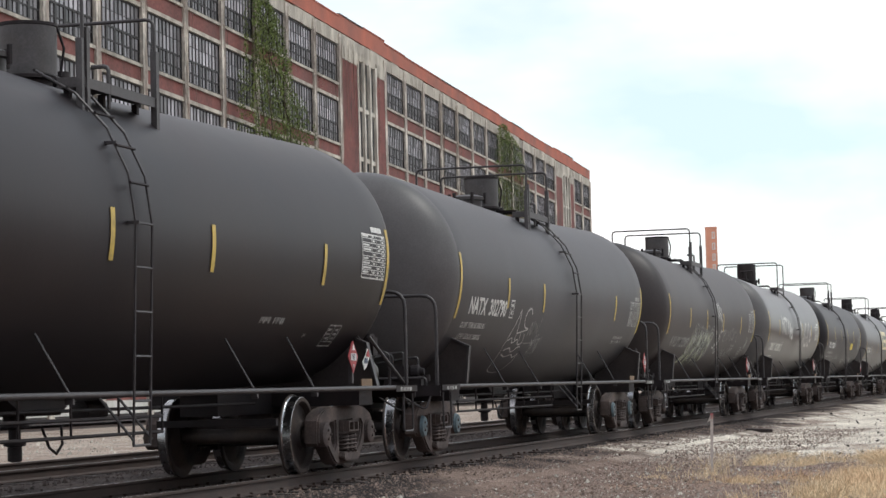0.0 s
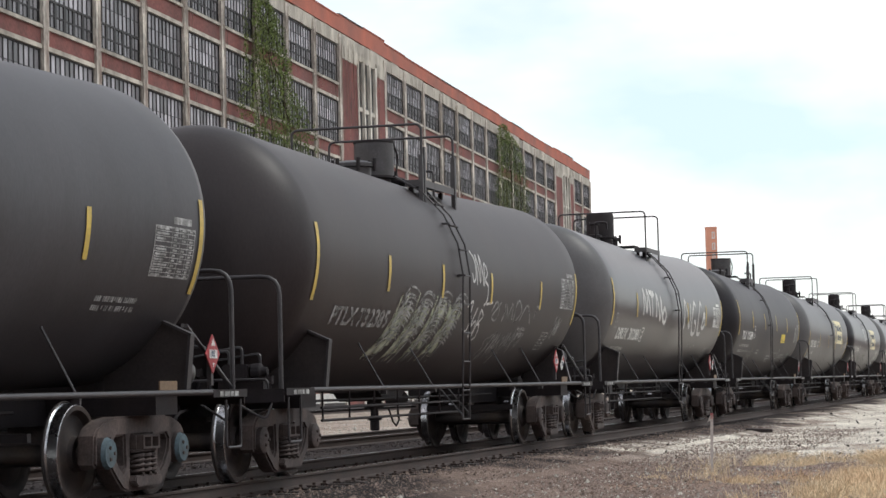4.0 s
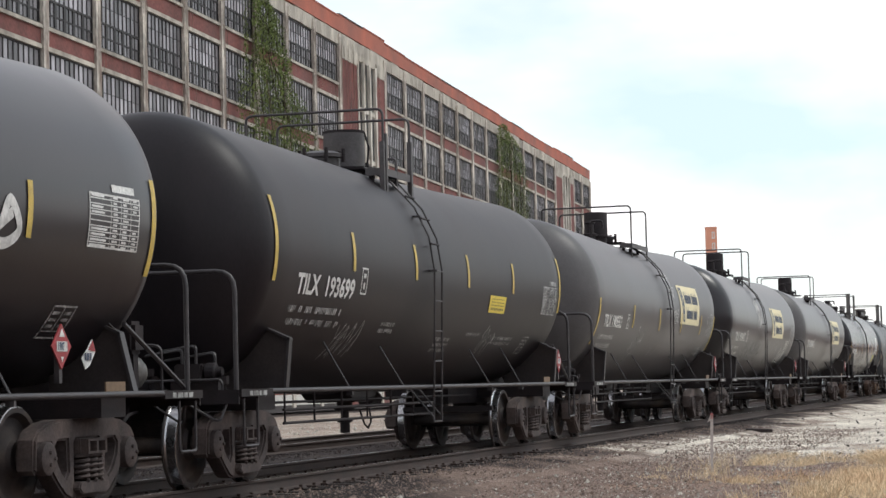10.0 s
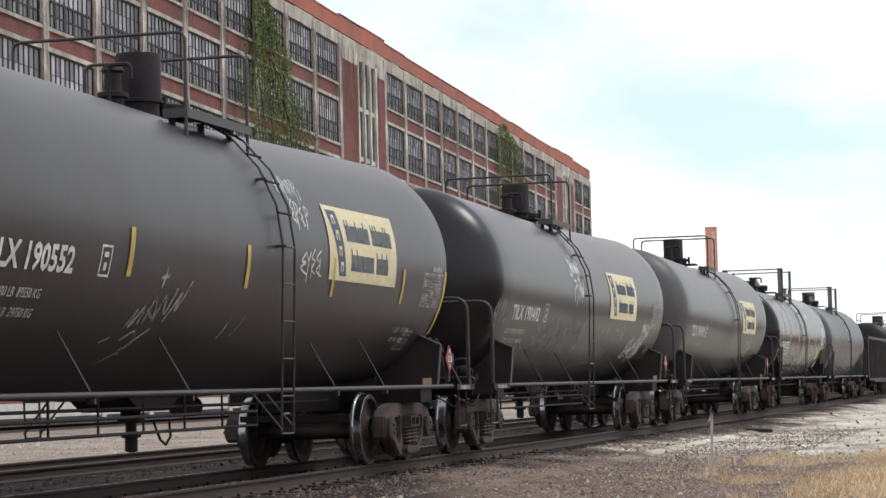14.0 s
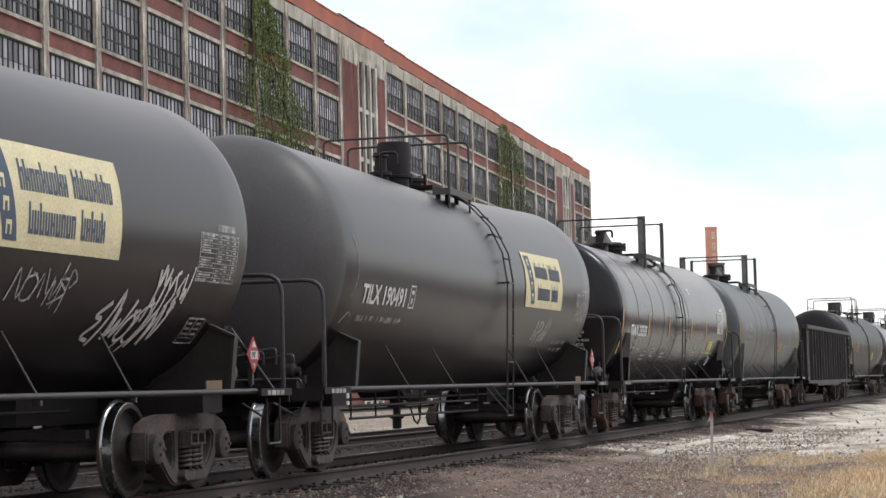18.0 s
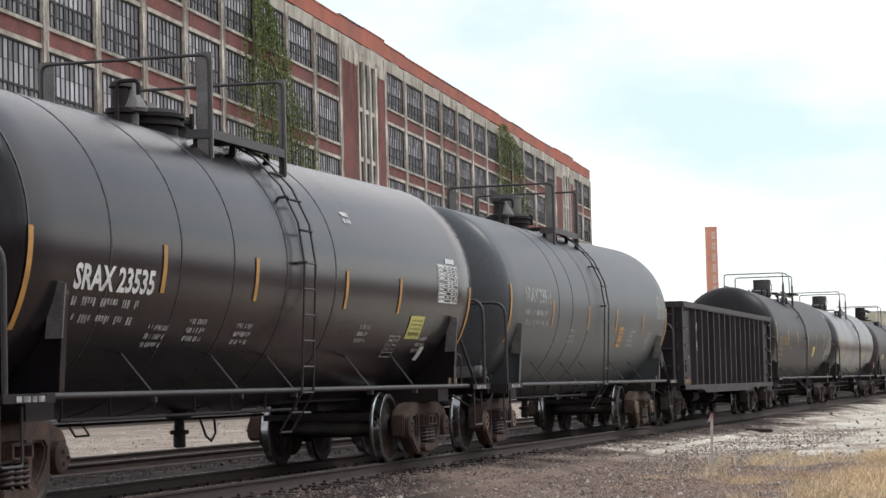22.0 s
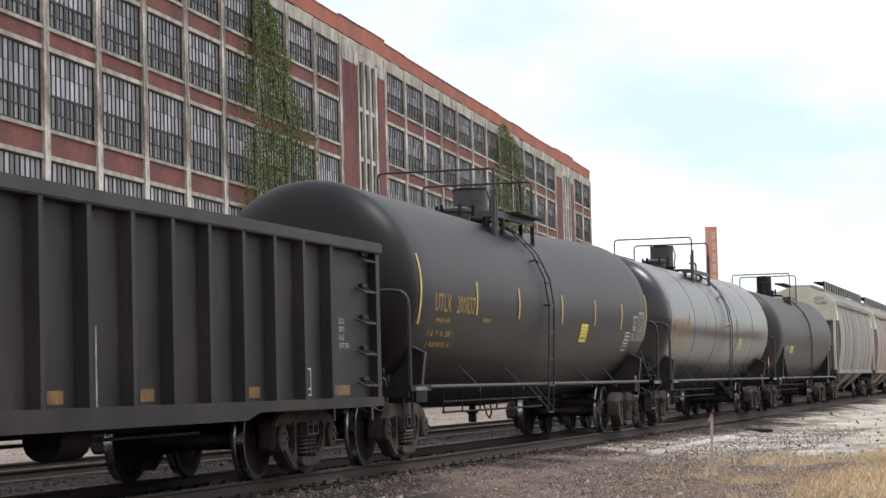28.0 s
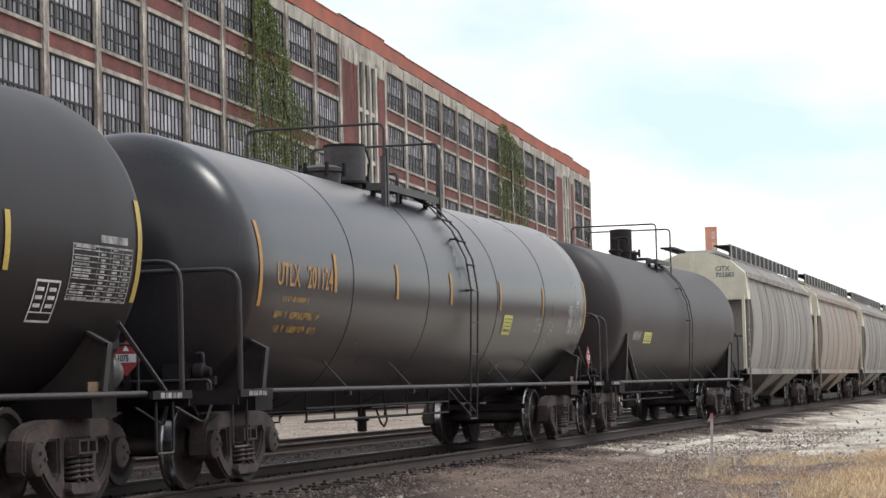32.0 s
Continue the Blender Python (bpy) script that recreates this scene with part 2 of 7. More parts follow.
def prism(bm, poly, a, b, axis="x"):
    """A flat outline, given in the two other axes in order, pushed from a to b along axis."""
    put = {"x": lambda c, p: (c, p[0], p[1]), "y": lambda c, p: (p[0], c, p[1]), "z": lambda c, p: (p[0], p[1], c)}[axis]
    lo, hi = [bm.verts.new(put(a, p)) for p in poly], [bm.verts.new(put(b, p)) for p in poly]
    n = len(poly)
    for i in range(n):
        bm.faces.new((lo[i], lo[(i + 1) % n], hi[(i + 1) % n], hi[i]))
    bm.faces.new(lo[::-1])
    bm.faces.new(hi)
    bmesh.ops.recalc_face_normals(bm, faces=bm.faces[:])
    return bm


def tube(bm, pts, r, n=6):
    """A round bar along a line of points, mitred at its bends."""
    pts = [Vector(p) for p in pts]
    rings = []
    side = None
    for i, p in enumerate(pts):
        a = (pts[i] - pts[i - 1]).normalized() if i else (pts[1] - pts[0]).normalized()
        b = (pts[i + 1] - pts[i]).normalized() if i + 1 < len(pts) else a
        t = (a + b).normalized() if (a + b).length > 1e-6 else a
        if side is None:
            side = t.cross(Vector((0.31, 0.17, 0.93))).normalized()
        side = (side - t * side.dot(t)).normalized()
        up = t.cross(side)
        k = 1 / max(0.5, t.dot(a))
        rings.append([bm.verts.new(p + (side * math.cos(j * math.tau / n) + up * math.sin(j * math.tau / n)) * r * (k if 0 < i < len(pts) - 1 else 1)) for j in range(n)])
    for q, s in zip(rings, rings[1:]):
        for j in range(n):
            bm.faces.new((q[j], q[(j + 1) % n], s[(j + 1) % n], s[j]))
    bm.faces.new(rings[0][::-1])
    bm.faces.new(rings[-1])
    return bm


def bar(pts, r, n=6):
    return tube(bmesh.new(), pts, r, n)


def turn(bm, profile, n=24, axis="x", centre=(0, 0, 0)):
    """A profile of (along, radius) turned round an axis."""
    c = Vector(centre)
    rings = []
    for a, r in profile:
        ring = []
        for j in range(n):
            u, w = r * math.cos(j * math.tau / n), r * math.sin(j * math.tau / n)
            ring.append(bm.verts.new(c + Vector({"x": (a, u, w), "y": (w, a, u), "z": (u, w, a)}[axis])))
        rings.append(ring)
    for q, s in zip(rings, rings[1:]):
        for j in range(n):
            bm.faces.new((q[j], q[(j + 1) % n], s[(j + 1) % n], s[j]))
    bm.faces.new(rings[0][::-1])
    bm.faces.new(rings[-1])
    bmesh.ops.recalc_face_normals(bm, faces=bm.faces[:])
    return bm


def rounded(pts, r, n=4):
    """The line of points with its corners rounded off."""
    pts = [Vector(p) for p in pts]
    out = [pts[0]]
    for a, b, c in zip(pts, pts[1:], pts[2:]):
        u, w = (a - b).normalized(), (c - b).normalized()
        p, q = b + u * r, b + w * r
        out += [(p.lerp(b, k / n)).lerp(b.lerp(q, k / n), k / n) for k in range(n + 1)]
    return out + [pts[-1]]


BELLY = 1.09  # the tanks are a little deeper below their axis than above it


# ---- flat signs: shapes in (along, up), later laid on a tank's round side ----
LETTERS = {}


def lettering(text, size, squeeze=0.8, bold=0.0):
    """The outlines of a line of built-in letters as a flat mesh, its foot at 0, 0, and capitals of that size."""
    key = (text, size, squeeze, bold)
    if key not in LETTERS:
        cu = bpy.data.curves.new("letters", "FONT")
        cu.body, cu.size, cu.resolution_u, cu.offset = text, size / 0.69, 2, bold
        cu.fill_mode = "FRONT"
        ob = bpy.data.objects.new("letters", cu)
        scene.collection.objects.link(ob)
        me = bpy.data.meshes.new_from_object(ob.evaluated_get(bpy.context.evaluated_depsgraph_get()))
        bpy.data.objects.remove(ob)
        bpy.data.curves.remove(cu)
        LETTERS[key] = [(v.co.x * squeeze, v.co.y) for v in me.vertices], [tuple(p.vertices) for p in me.polygons]
        bpy.data.meshes.remove(me)
    return LETTERS[key]


class Sheet:
    """Collects flat shapes in (along, up) and lays them on a surface."""

    def __init__(self):
        self.bm = bmesh.new()

    def rect(self, u0, u1, v0, v1, lean=0.0):
        q = [self.bm.verts.new((u + lean * (v - v0), v, 0)) for u, v in ((u0, v0), (u1, v0), (u1, v1), (u0, v1))]
        self.bm.faces.new(q)
        return self

    def poly(self, pts):
        self.bm.faces.new([self.bm.verts.new((u, v, 0)) for u, v in pts])
        return self

    def outline(self, u0, u1, v0, v1, w=0.02):
        return self.rect(u0, u1, v0, v0 + w).rect(u0, u1, v1 - w, v1).rect(u0, u0 + w, v0 + w, v1 - w).rect(u1 - w, u1, v0 + w, v1 - w)

    def text(self, s, u, v, size, squeeze=0.8, bold=0.0):
        co, faces = lettering(s, size, squeeze, bold)
        vs = [self.bm.verts.new((u + x, v + y, 0)) for x, y in co]
        for f in faces:
            try:
                self.bm.faces.new([vs[i] for i in f])
            except ValueError:
                pass
        return self

    def bars(self, u, v, widths, h, gap=0.03):
        """Unreadable writing: a row of plain bars."""
        for w in widths:
            self.rect(u, u + w, v, v + h)
            u += w + gap
        return self

    def stroke(self, pts, w):
        """A sprayed line of width w."""
        pts = [Vector((p[0], p[1], 0)) for p in pts]
        left, right = [], []
        for i, p in enumerate(pts):
            d = pts[min(i + 1, len(pts) - 1)] - pts[max(i - 1, 0)]
            if d.length < 1e-6:
                d = Vector((1, 0, 0))
            s = Vector((-d.y, d.x, 0)).normalized() * w / 2
            left.append(self.bm.verts.new(p + s))
            right.append(self.bm.verts.new(p - s))
        for i in range(len(pts) - 1):
            self.bm.faces.new((left[i], right[i], right[i + 1], left[i + 1]))
        return self

    def on_tank(self, r, zc, step=0.1, lift=0.006):
        """Cut into strips and wrapped round a tank of radius r, whose axis has the height zc(y); v counts from the axis, along the arc."""
        bm = self.bm
        lo, hi = min(v.co.y for v in bm.verts), max(v.co.y for v in bm.verts)
        k = math.floor(lo / step) + 1
        while k * step < hi:
            bmesh.ops.bisect_plane(bm, geom=bm.verts[:] + bm.edges[:] + bm.faces[:], plane_co=(0, k * step, 0), plane_no=(0, 1, 0))
            k += 1
        for v in bm.verts:
            u, h = v.co.x, math.sin(v.co.y / r)
            c = math.cos(math.asin(h / BELLY)) if h < 0 else math.cos(v.co.y / r)
            v.co = ((r + lift) * c, u, zc(u) + (r + lift) * h)
        return bm

    def on_side(self, x, lift=0.006):
        for v in self.bm.verts:
            v.co = (x + lift, v.co.x, v.co.y)
        return self.bm

    def on_end(self, y, lift=0.006):
        """On a face that looks towards -y."""
        for v in self.bm.verts:
            v.co = (v.co.x, y - lift, v.co.y)
        return self.bm


# ---- the train's trucks (shared meshes) ----
def wheelset_mesh():
    bm = bmesh.new()
    for s in (1, -1):
        prof = [(0.665, 0.10), (0.665, 0.16), (0.70, 0.20), (0.735, 0.36), (0.700, 0.395), (0.688, 0.42), (0.688, 0.478), (0.705, 0.487), (0.722, 0.478), (0.735, 0.461),
                (0.828, 0.455), (0.832, 0.445), (0.832, 0.400), (0.805, 0.385), (0.775, 0.36), (0.760, 0.25), (0.800, 0.17), (0.845, 0.16), (0.845, 0.085), (0.95, 0.085)]
        turn(bm, [(a * s, r) for a, r in prof], 40, "x")
    turn(bm, [(-0.67, 0.09), (0.67, 0.09)], 12, "x")
    me = mesh_of("wheelset", bm, "wheel", 35)
    me.materials.append(M["bright"])
    for p in me.polygons:
        c = p.center
        rad = math.hypot(c.y, c.z)
        if rad > 0.449 and 0.72 < abs(c.x) < 0.831 or (rad > 0.43 and 0.826 < abs(c.x) < 0.8315):
            p.material_index = 1
    return me


def sideframe_mesh(mat):
    """One cast frame: a bowed top, jaws over the bearings, two side holes and the window for bolster and springs."""
    half = [(0.0, 0.785), (0.55, 0.785), (0.80, 0.76), (1.00, 0.70), (1.08, 0.62), (1.10, 0.36), (1.05, 0.32), (1.03, 0.36), (1.025, 0.58), (0.755, 0.58), (0.745, 0.34), (0.70, 0.29), (0.60, 0.21), (0.46, 0.11), (0.36, 0.085)]
    rim = half + [(-y, z) for y, z in half[:0:-1]]
    hole = [(0.41, 0.60), (0.61, 0.60), (0.665, 0.55), (0.64, 0.45), (0.54, 0.33), (0.45, 0.275), (0.395, 0.33)]
    window = [(-0.25, 0.605), (0.25, 0.605), (0.28, 0.57), (0.28, 0.25), (0.25, 0.225), (-0.25, 0.225), (-0.28, 0.25), (-0.28, 0.57)]
    loops = [rim, hole, [(-y, z) for y, z in hole], window]
    tris = geometry.tessellate_polygon([[Vector((y, z, 0)) for y, z in q] for q in loops])
    flat = [p for q in loops for p in q]
    bm = bmesh.new()
    a, b = [[bm.verts.new((x, y, z)) for y, z in flat] for x in (-0.09, 0.09)]
    for t in tris:
        bm.faces.new([a[i] for i in t])
        bm.faces.new([b[i] for i in t[::-1]])
    i = 0
    for q in loops:
        for k in range(len(q)):
            j, m = i + k, i + (k + 1) % len(q)
            bm.faces.new((a[j], a[m], b[m], b[j]))
        i += len(q)
    bmesh.ops.recalc_face_normals(bm, faces=bm.faces[:])
    bmesh.ops.dissolve_limit(bm, angle_limit=0.01, verts=bm.verts[:], edges=bm.edges[:])
    rims = [e for e in bm.edges if len(e.link_faces) == 2 and e.calc_face_angle(0) > 1.0 and abs(e.verts[0].co.x - e.verts[1].co.x) < 0.01]
    bmesh.ops.bevel(bm, geom=rims, offset=0.022, segments=2, affect="EDGES")
    return mesh_of("sideframe", bm, mat, 40)


def spring_mesh():
    pts = [(0.068 * math.cos(k * math.tau / 9), 0.068 * math.sin(k * math.tau / 9), 0.235 + 0.23 * k / 45) for k in range(46)]
    return mesh_of("spring", bar(pts, 0.017, 5), "cast", 60)


def bolster_mesh(mat):
    bm = bmesh.new()
    prism(bm, [(-1.12, 0.47), (1.12, 0.47), (1.12, 0.61), (0.7, 0.66), (-0.7, 0.66), (-1.12, 0.61)], -0.22, 0.22, "y")
    box(bm, -0.2, 0.2, -0.2, 0.2, 0.65, 0.76)
    for s in (1, -1):
        for k in (-0.1, 0.1):
            box(bm, s * 1.11, s * 1.19, k - 0.085, k + 0.085, 0.475, 0.495)
            box(bm, s * 1.11, s * 1.19, k - 0.085, k + 0.085, 0.585, 0.605)
        for k in (-0.185, 0.0, 0.185):
            box(bm, s * 1.11, s * 1.19, k - 0.02, k + 0.02, 0.475, 0.605)
    return mesh_of("truck", bm, mat)


def journal_mesh(mat):
    bm = turn(bmesh.new(), [(0.90, 0.135), (1.03, 0.135), (1.04, 0.145), (1.13, 0.145), (1.145, 0.125), (1.155, 0.07), (1.155, 0.02)], 16, "x")
    box(bm, 0.90, 1.08, -0.15, 0.15, 0.09, 0.17)
    for k in range(3):
        turn(bm, [(1.15, 0.02), (1.175, 0.018)], 6, "x", (0, 0.06 * math.cos(k * 2.1), 0.06 * math.sin(k * 2.1)))
    return mesh_of("bearing", bm, mat, 40)


def brakebeam_mesh():
    bm = bx(-0.75, 0.75, -0.05, 0.05, 0.33, 0.42)
    for s in (1, -1):
        box(bm, s * 0.70, s * 0.80, -0.03, 0.07, 0.27, 0.52)
    return mesh_of("brake_beam", bm, "iron")


TRUCK = {}
AXLES = {-1: [], 1: []}
BIG = 1.04  # the trucks are a little larger than the drawn 33-inch pattern


def add_trucks(car, centres, mat="cast", caps=""):
    if not TRUCK:
        TRUCK.update({q: mesh_of("bearing_cap", turn(bmesh.new(), [(1.12, 0.15), (1.160, 0.13), (1.166, 0.02)], 16, "x"), q, 40) for q in ("bluecap", "tan")})
        TRUCK.update(w=wheelset_mesh(), c=spring_mesh(), k=brakebeam_mesh())
        for q in ("cast", "rusty"):
            TRUCK.update({"p" + q: mesh_of("spring_seat", bevelled(prism(bmesh.new(), [(-0.33, 0.17), (-0.26, 0.12), (0.26, 0.12), (0.33, 0.17), (0.30, 0.232), (-0.30, 0.232)], -0.02, 0.16), 0.012), q), "s" + q: sideframe_mesh(q), "b" + q: bolster_mesh(q), "j" + q: journal_mesh(q)})
    for yc in centres:
        truck = part("truck", TRUCK["b" + mat], "", car, "rusty cast steel truck", at=Matrix.Translation((0, yc, 0)) @ Matrix.Scale(BIG, 4))
        for s in (1, -1):
            part("sideframe", TRUCK["s" + mat], "", truck, at=(s * 1.0, 0, 0))
            part("spring_seat", TRUCK["p" + mat], "", truck, at=(s * 1.0, 0, 0) if s > 0 else pose(-1.0, 0, 0, 0, 0, 180))
            for dy in (-0.15, 0, 0.15):
                for dx in ((0.10,) if dy == 0 else (0.09,)):
                    part("spring", TRUCK["c"], "", truck, at=(s * (1.0 + dx), dy, 0))
            for e in (1, -1):
                m = pose(0, e * 0.889, 0.457) @ (Matrix.Rotation(math.pi, 4, "Z") if s < 0 else Matrix())
                part("bearing", TRUCK["j" + mat], "", truck, at=m)
                if caps:
                    part("bearing_cap", TRUCK[caps], "", truck, "painted bearing cap", at=m)
        for e in (1, -1):
            AXLES[e].append(part("wheelset", TRUCK["w"], "", truck, "steel wheelset with bright worn treads", at=(0, e * 0.889, 0.457)))
            part("brake_beam", TRUCK["k"], "", truck, at=(0, e * 0.35, 0))


def add_couplers(car, reach, z=0.88):
    """Draft gear, knuckle couplers and air hoses at both ends."""
    for s in (-1, 1):
        bm = bx(-0.07, 0.07, s * (reach - 0.75), s * (reach - 0.25), z - 0.07, z + 0.07)
        prism(bm, [(-0.16, s * (reach - 0.28)), (0.16, s * (reach - 0.28)), (0.17, s * (reach - 0.06)), (0.05, s * (reach + 0.02)), (-0.12, s * (reach - 0.04))], z - 0.14, z + 0.14, "z")
        part("coupler", bm, "cast", car)
        part("air_hose", bar(rounded([(0.30, s * (reach - 0.7), z - 0.05), (0.32, s * (reach - 0.35), z - 0.08), (0.25, s * (reach - 0.1), z - 0.42), (0.10, s * (reach + 0.02), z - 0.45)], 0.12), 0.022), "iron", car, smooth=60)
        part("uncoupling_lever", bar(rounded([(1.35, s * (reach - 0.62), z + 0.02), (1.30, s * (reach - 0.55), z - 0.18), (0.9, s * (reach - 0.5), z + 0.06), (0.1, s * (reach - 0.3), z + 0.15)], 0.08), 0.014), "pipe", car)


# ---- tank cars ----
GLYPHS = (((0, 0), (0.35, 1), (0.55, 0.1)), ((0.5, 0.9), (0.1, 0.7), (0.05, 0.2), (0.45, 0.1), (0.6, 0.6), (0.3, 0.95)), ((0, 0), (0.15, 0.95), (0.4, 0.1), (0.65, 1)),
          ((0.55, 0.9), (0.1, 0.75), (0.5, 0.35), (0.0, -0.05)), ((0.0, 0.9), (0.15, 0.2), (0.35, 0.6), (0.5, 0.15), (0.75, 1.1)), ((0.1, -0.3), (0.15, 0.9), (0.55, 0.75), (0.2, 0.45)),
          ((0.0, 0.95), (0.3, 0.5), (0.6, 1.0), (0.3, 0.5), (0.15, -0.35)), ((0.5, 0.95), (0.05, 0.6), (0.4, 0.5), (0.0, 0.2), (0.55, 0.0)))


def spline(pts, k=5):
    out = []
    for i, (a, b) in enumerate(zip(pts, pts[1:])):
        p, q = pts[max(i - 1, 0)], pts[min(i + 2, len(pts) - 1)]
        for j in range(k):
            t = j / k
            out.append(tuple(0.5 * (2 * a[c] + (b[c] - p[c]) * t + (2 * p[c] - 5 * a[c] + 4 * b[c] - q[c]) * t * t + (3 * a[c] - p[c] - 3 * b[c] + q[c]) * t ** 3) for c in (0, 1)))
    return out + [pts[-1]]


def scribble(sheet, u, v, w, h, seed, loops, width, slant=0.3):
    """An unreadable tag: slanted letter forms with long tails, set close together."""
    rng = random.Random(seed)
    n = max(3, round(loops * 1.4))
    for k in range(n):
        cx, cw = u + w * k / n, w / n * rng.uniform(1.4, 2.1)
        top, foot = h * rng.uniform(0.8, 1.15), -h * rng.uniform(0, 0.22)
        pts = []
        for x, y in rng.choice(GLYPHS):
            yy = foot + (top - foot) * (y + rng.uniform(-0.06, 0.06))
            pts.append((cx + cw * (x + rng.uniform(-0.06, 0.06)) + slant * (yy - h / 2) * 0.5, v + yy))
        sheet.stroke(spline(pts), width * rng.uniform(0.75, 1.15))
        if rng.random() < 0.35:
            x0, y0, y1 = cx + cw * rng.uniform(0.2, 0.8), v + foot - h * rng.uniform(0.05, 0.3), v + h * rng.uniform(0.3, 0.8)
            sheet.stroke([(x0 + slant * (y0 - v - h / 2), y0), (x0 + slant * (y1 - v - h / 2) * 0.9, y1)], width * 0.7)
    return sheet


def tank_shell(half, r, zc, head, n=72):
    bm = bmesh.new()
    st = []
    for k in range(10):
        a = k / 10 * math.pi / 2
        st.append((-half - head * math.cos(a), max(r * math.sin(a) ** 0.92, 0.001)))
    m = 24
    for k in range(m + 1):
        st.append((-half + 2 * half * k / m, r))
    for k in range(9, -1, -1):
        a = k / 10 * math.pi / 2
        st.append((half + head * math.cos(a), max(r * math.sin(a) ** 0.92, 0.001)))
    rings = []
    for y, q in st:
        zz = zc(max(-half, min(half, y)))
        rings.append([bm.verts.new((q * math.cos(j * math.tau / n), y, zz + q * math.sin(j * math.tau / n) * (BELLY if 2 * j > n else 1))) for j in range(n)])
    for p, q in zip(rings, rings[1:]):
        for j in range(n):
            bm.faces.new((p[j], q[j], q[(j + 1) % n], p[(j + 1) % n]))
    bmesh.ops.recalc_face_normals(bm, faces=bm.faces[:])
    return bm


def seam_ring(y, r, z, w=0.03, lift=0.005, a0=-180, a1=180, n=64):
    bm = bmesh.new()
    prev = None
    for k in range(n + 1):
        a = radians(a0 + (a1 - a0) * k / n)
        c, s = math.cos(a), math.sin(a)
        cur = [bm.verts.new(((r + e) * c, y + d, z + (r + e) * s * (BELLY if s < 0 else 1))) for d, e in ((-w / 2, -0.004), (-w / 2, lift), (w / 2, lift), (w / 2, -0.004))]
        if prev:
            for i in range(3):
                bm.faces.new((prev[i], prev[i + 1], cur[i + 1], cur[i]))
        prev = cur
    bmesh.ops.recalc_face_normals(bm, faces=bm.faces[:])
    return bm


def ladder(car, y, r, z0, side, top_a=68, foot=0.55, lean=0.0):
    """A ladder from the step below the sill, up the tank's side and over its shoulder."""
    s = side
    X = r + 0.085
    lad = part("ladder", bmesh.new(), "pipe", car)
    def spot(q, dy):
        if q < 0:
            return (s * (X - 0.06 + lean * q), y + dy, 1.0 + (1.0 - foot) * q)
        if q <= 1 and lean:
            return (s * (X - 0.06 * (1 - q)), y + dy, 1.0 + (z0 - 1.0) * q)
        if q <= 1:
            return (s * (X - 0.12 * (1 - q) * 0.5), y + dy, foot + (z0 - foot) * q)
        a = radians((q - 1) * top_a)
        return (s * X * math.cos(a), y + dy, z0 + X * math.sin(a))
    for dy in (-0.2, 0.2):
        pts = ([spot(-1, dy)] if lean else []) + [spot(q / 8 * 2, dy) for q in range(9)]
        part("stile", bar(pts, 0.014), "pipe", lad)
    n1 = max(3, round((z0 - foot) / 0.42))
    for k in range(n1 + 1):
        p = spot(k / n1, 0)
        part("rung", bar([(p[0], y - 0.2, p[2]), (p[0], y + 0.2, p[2])], 0.013), "pipe", lad)
    if lean:
        for q in (-1, -0.5):
            p = spot(q, 0)
            part("rung", bar([(p[0], y - 0.2, p[2]), (p[0], y + 0.2, p[2])], 0.013), "pipe", lad)
    for k in range(1, 6):
        p = spot(1 + k / 5, 0)
        part("rung", bar([(p[0], y - 0.22, p[2]), (p[0], y + 0.22, p[2])], 0.015), "iron", lad)
    for a in (0, 30):
        c, w = math.cos(radians(a)), math.sin(radians(a))
        part("bracket", bx(*(sorted((s * (r - 0.02) * c, s * (r + 0.12) * c))), y - 0.21, y - 0.17, z0 + r * w - 0.015, z0 + r * w + 0.015), "pipe", lad)
    for dy in (-0.22, 0.22) if not lean else ():
        part("brace", bar([(s * 1.22, y + dy, 1.0), (s * (X - 0.05), y + dy, foot + 0.05)], 0.014), "pipe", lad)
    return lad


def placard(car, x, y, z, s=0.30, blank=False):
    """A red and white diamond placard on its holder."""
    s *= 0.74
    h = part("placard", prism(bmesh.new(), [(y - s, z), (y, z - s), (y + s, z), (y, z + s)], x, x + 0.012), "iron" if blank else "red", car, "empty placard holder" if blank else "red and white diamond placard")
    if blank:
        part("holder_frame", Sheet().poly([(y - s, z), (y - s * 0.7, z), (y, z + s * 0.7), (y, z + s)]).poly([(y + s, z), (y, z + s), (y, z + s * 0.7), (y + s * 0.7, z)]).poly([(y - s, z), (y, z - s), (y, z - s * 0.7), (y - s * 0.7, z)]).poly([(y + s, z), (y + s * 0.7, z), (y, z - s * 0.7), (y, z - s)]).on_side(x + 0.012), "pipe", h)
        return
    sh = Sheet().rect(y - s * 0.55, y + s * 0.55, z - s * 0.22, z + s * 0.22)
    part("placard_panel", sh.on_side(x + 0.012), "white", h)
    sh = Sheet().poly([(y - s * 0.3, z + s * 0.42), (y + s * 0.3, z + s * 0.42), (y, z + s * 0.8)]).poly([(y - s * 0.16, z - s * 0.45), (y, z - s * 0.7), (y + s * 0.16, z - s * 0.45)])
    part("placard_mark", sh.on_side(x + 0.012), "white", h)
    part("placard_number", Sheet().text("1987", y - s * 0.46, z - s * 0.15, s * 0.32, 0.72, 0.004).on_side(x + 0.014), "ink", h)
    part("placard_holder", bx(x - 0.05, x, y - 0.03, y + 0.03, z - s - 0.12, z + s * 0.5), "pipe", h)


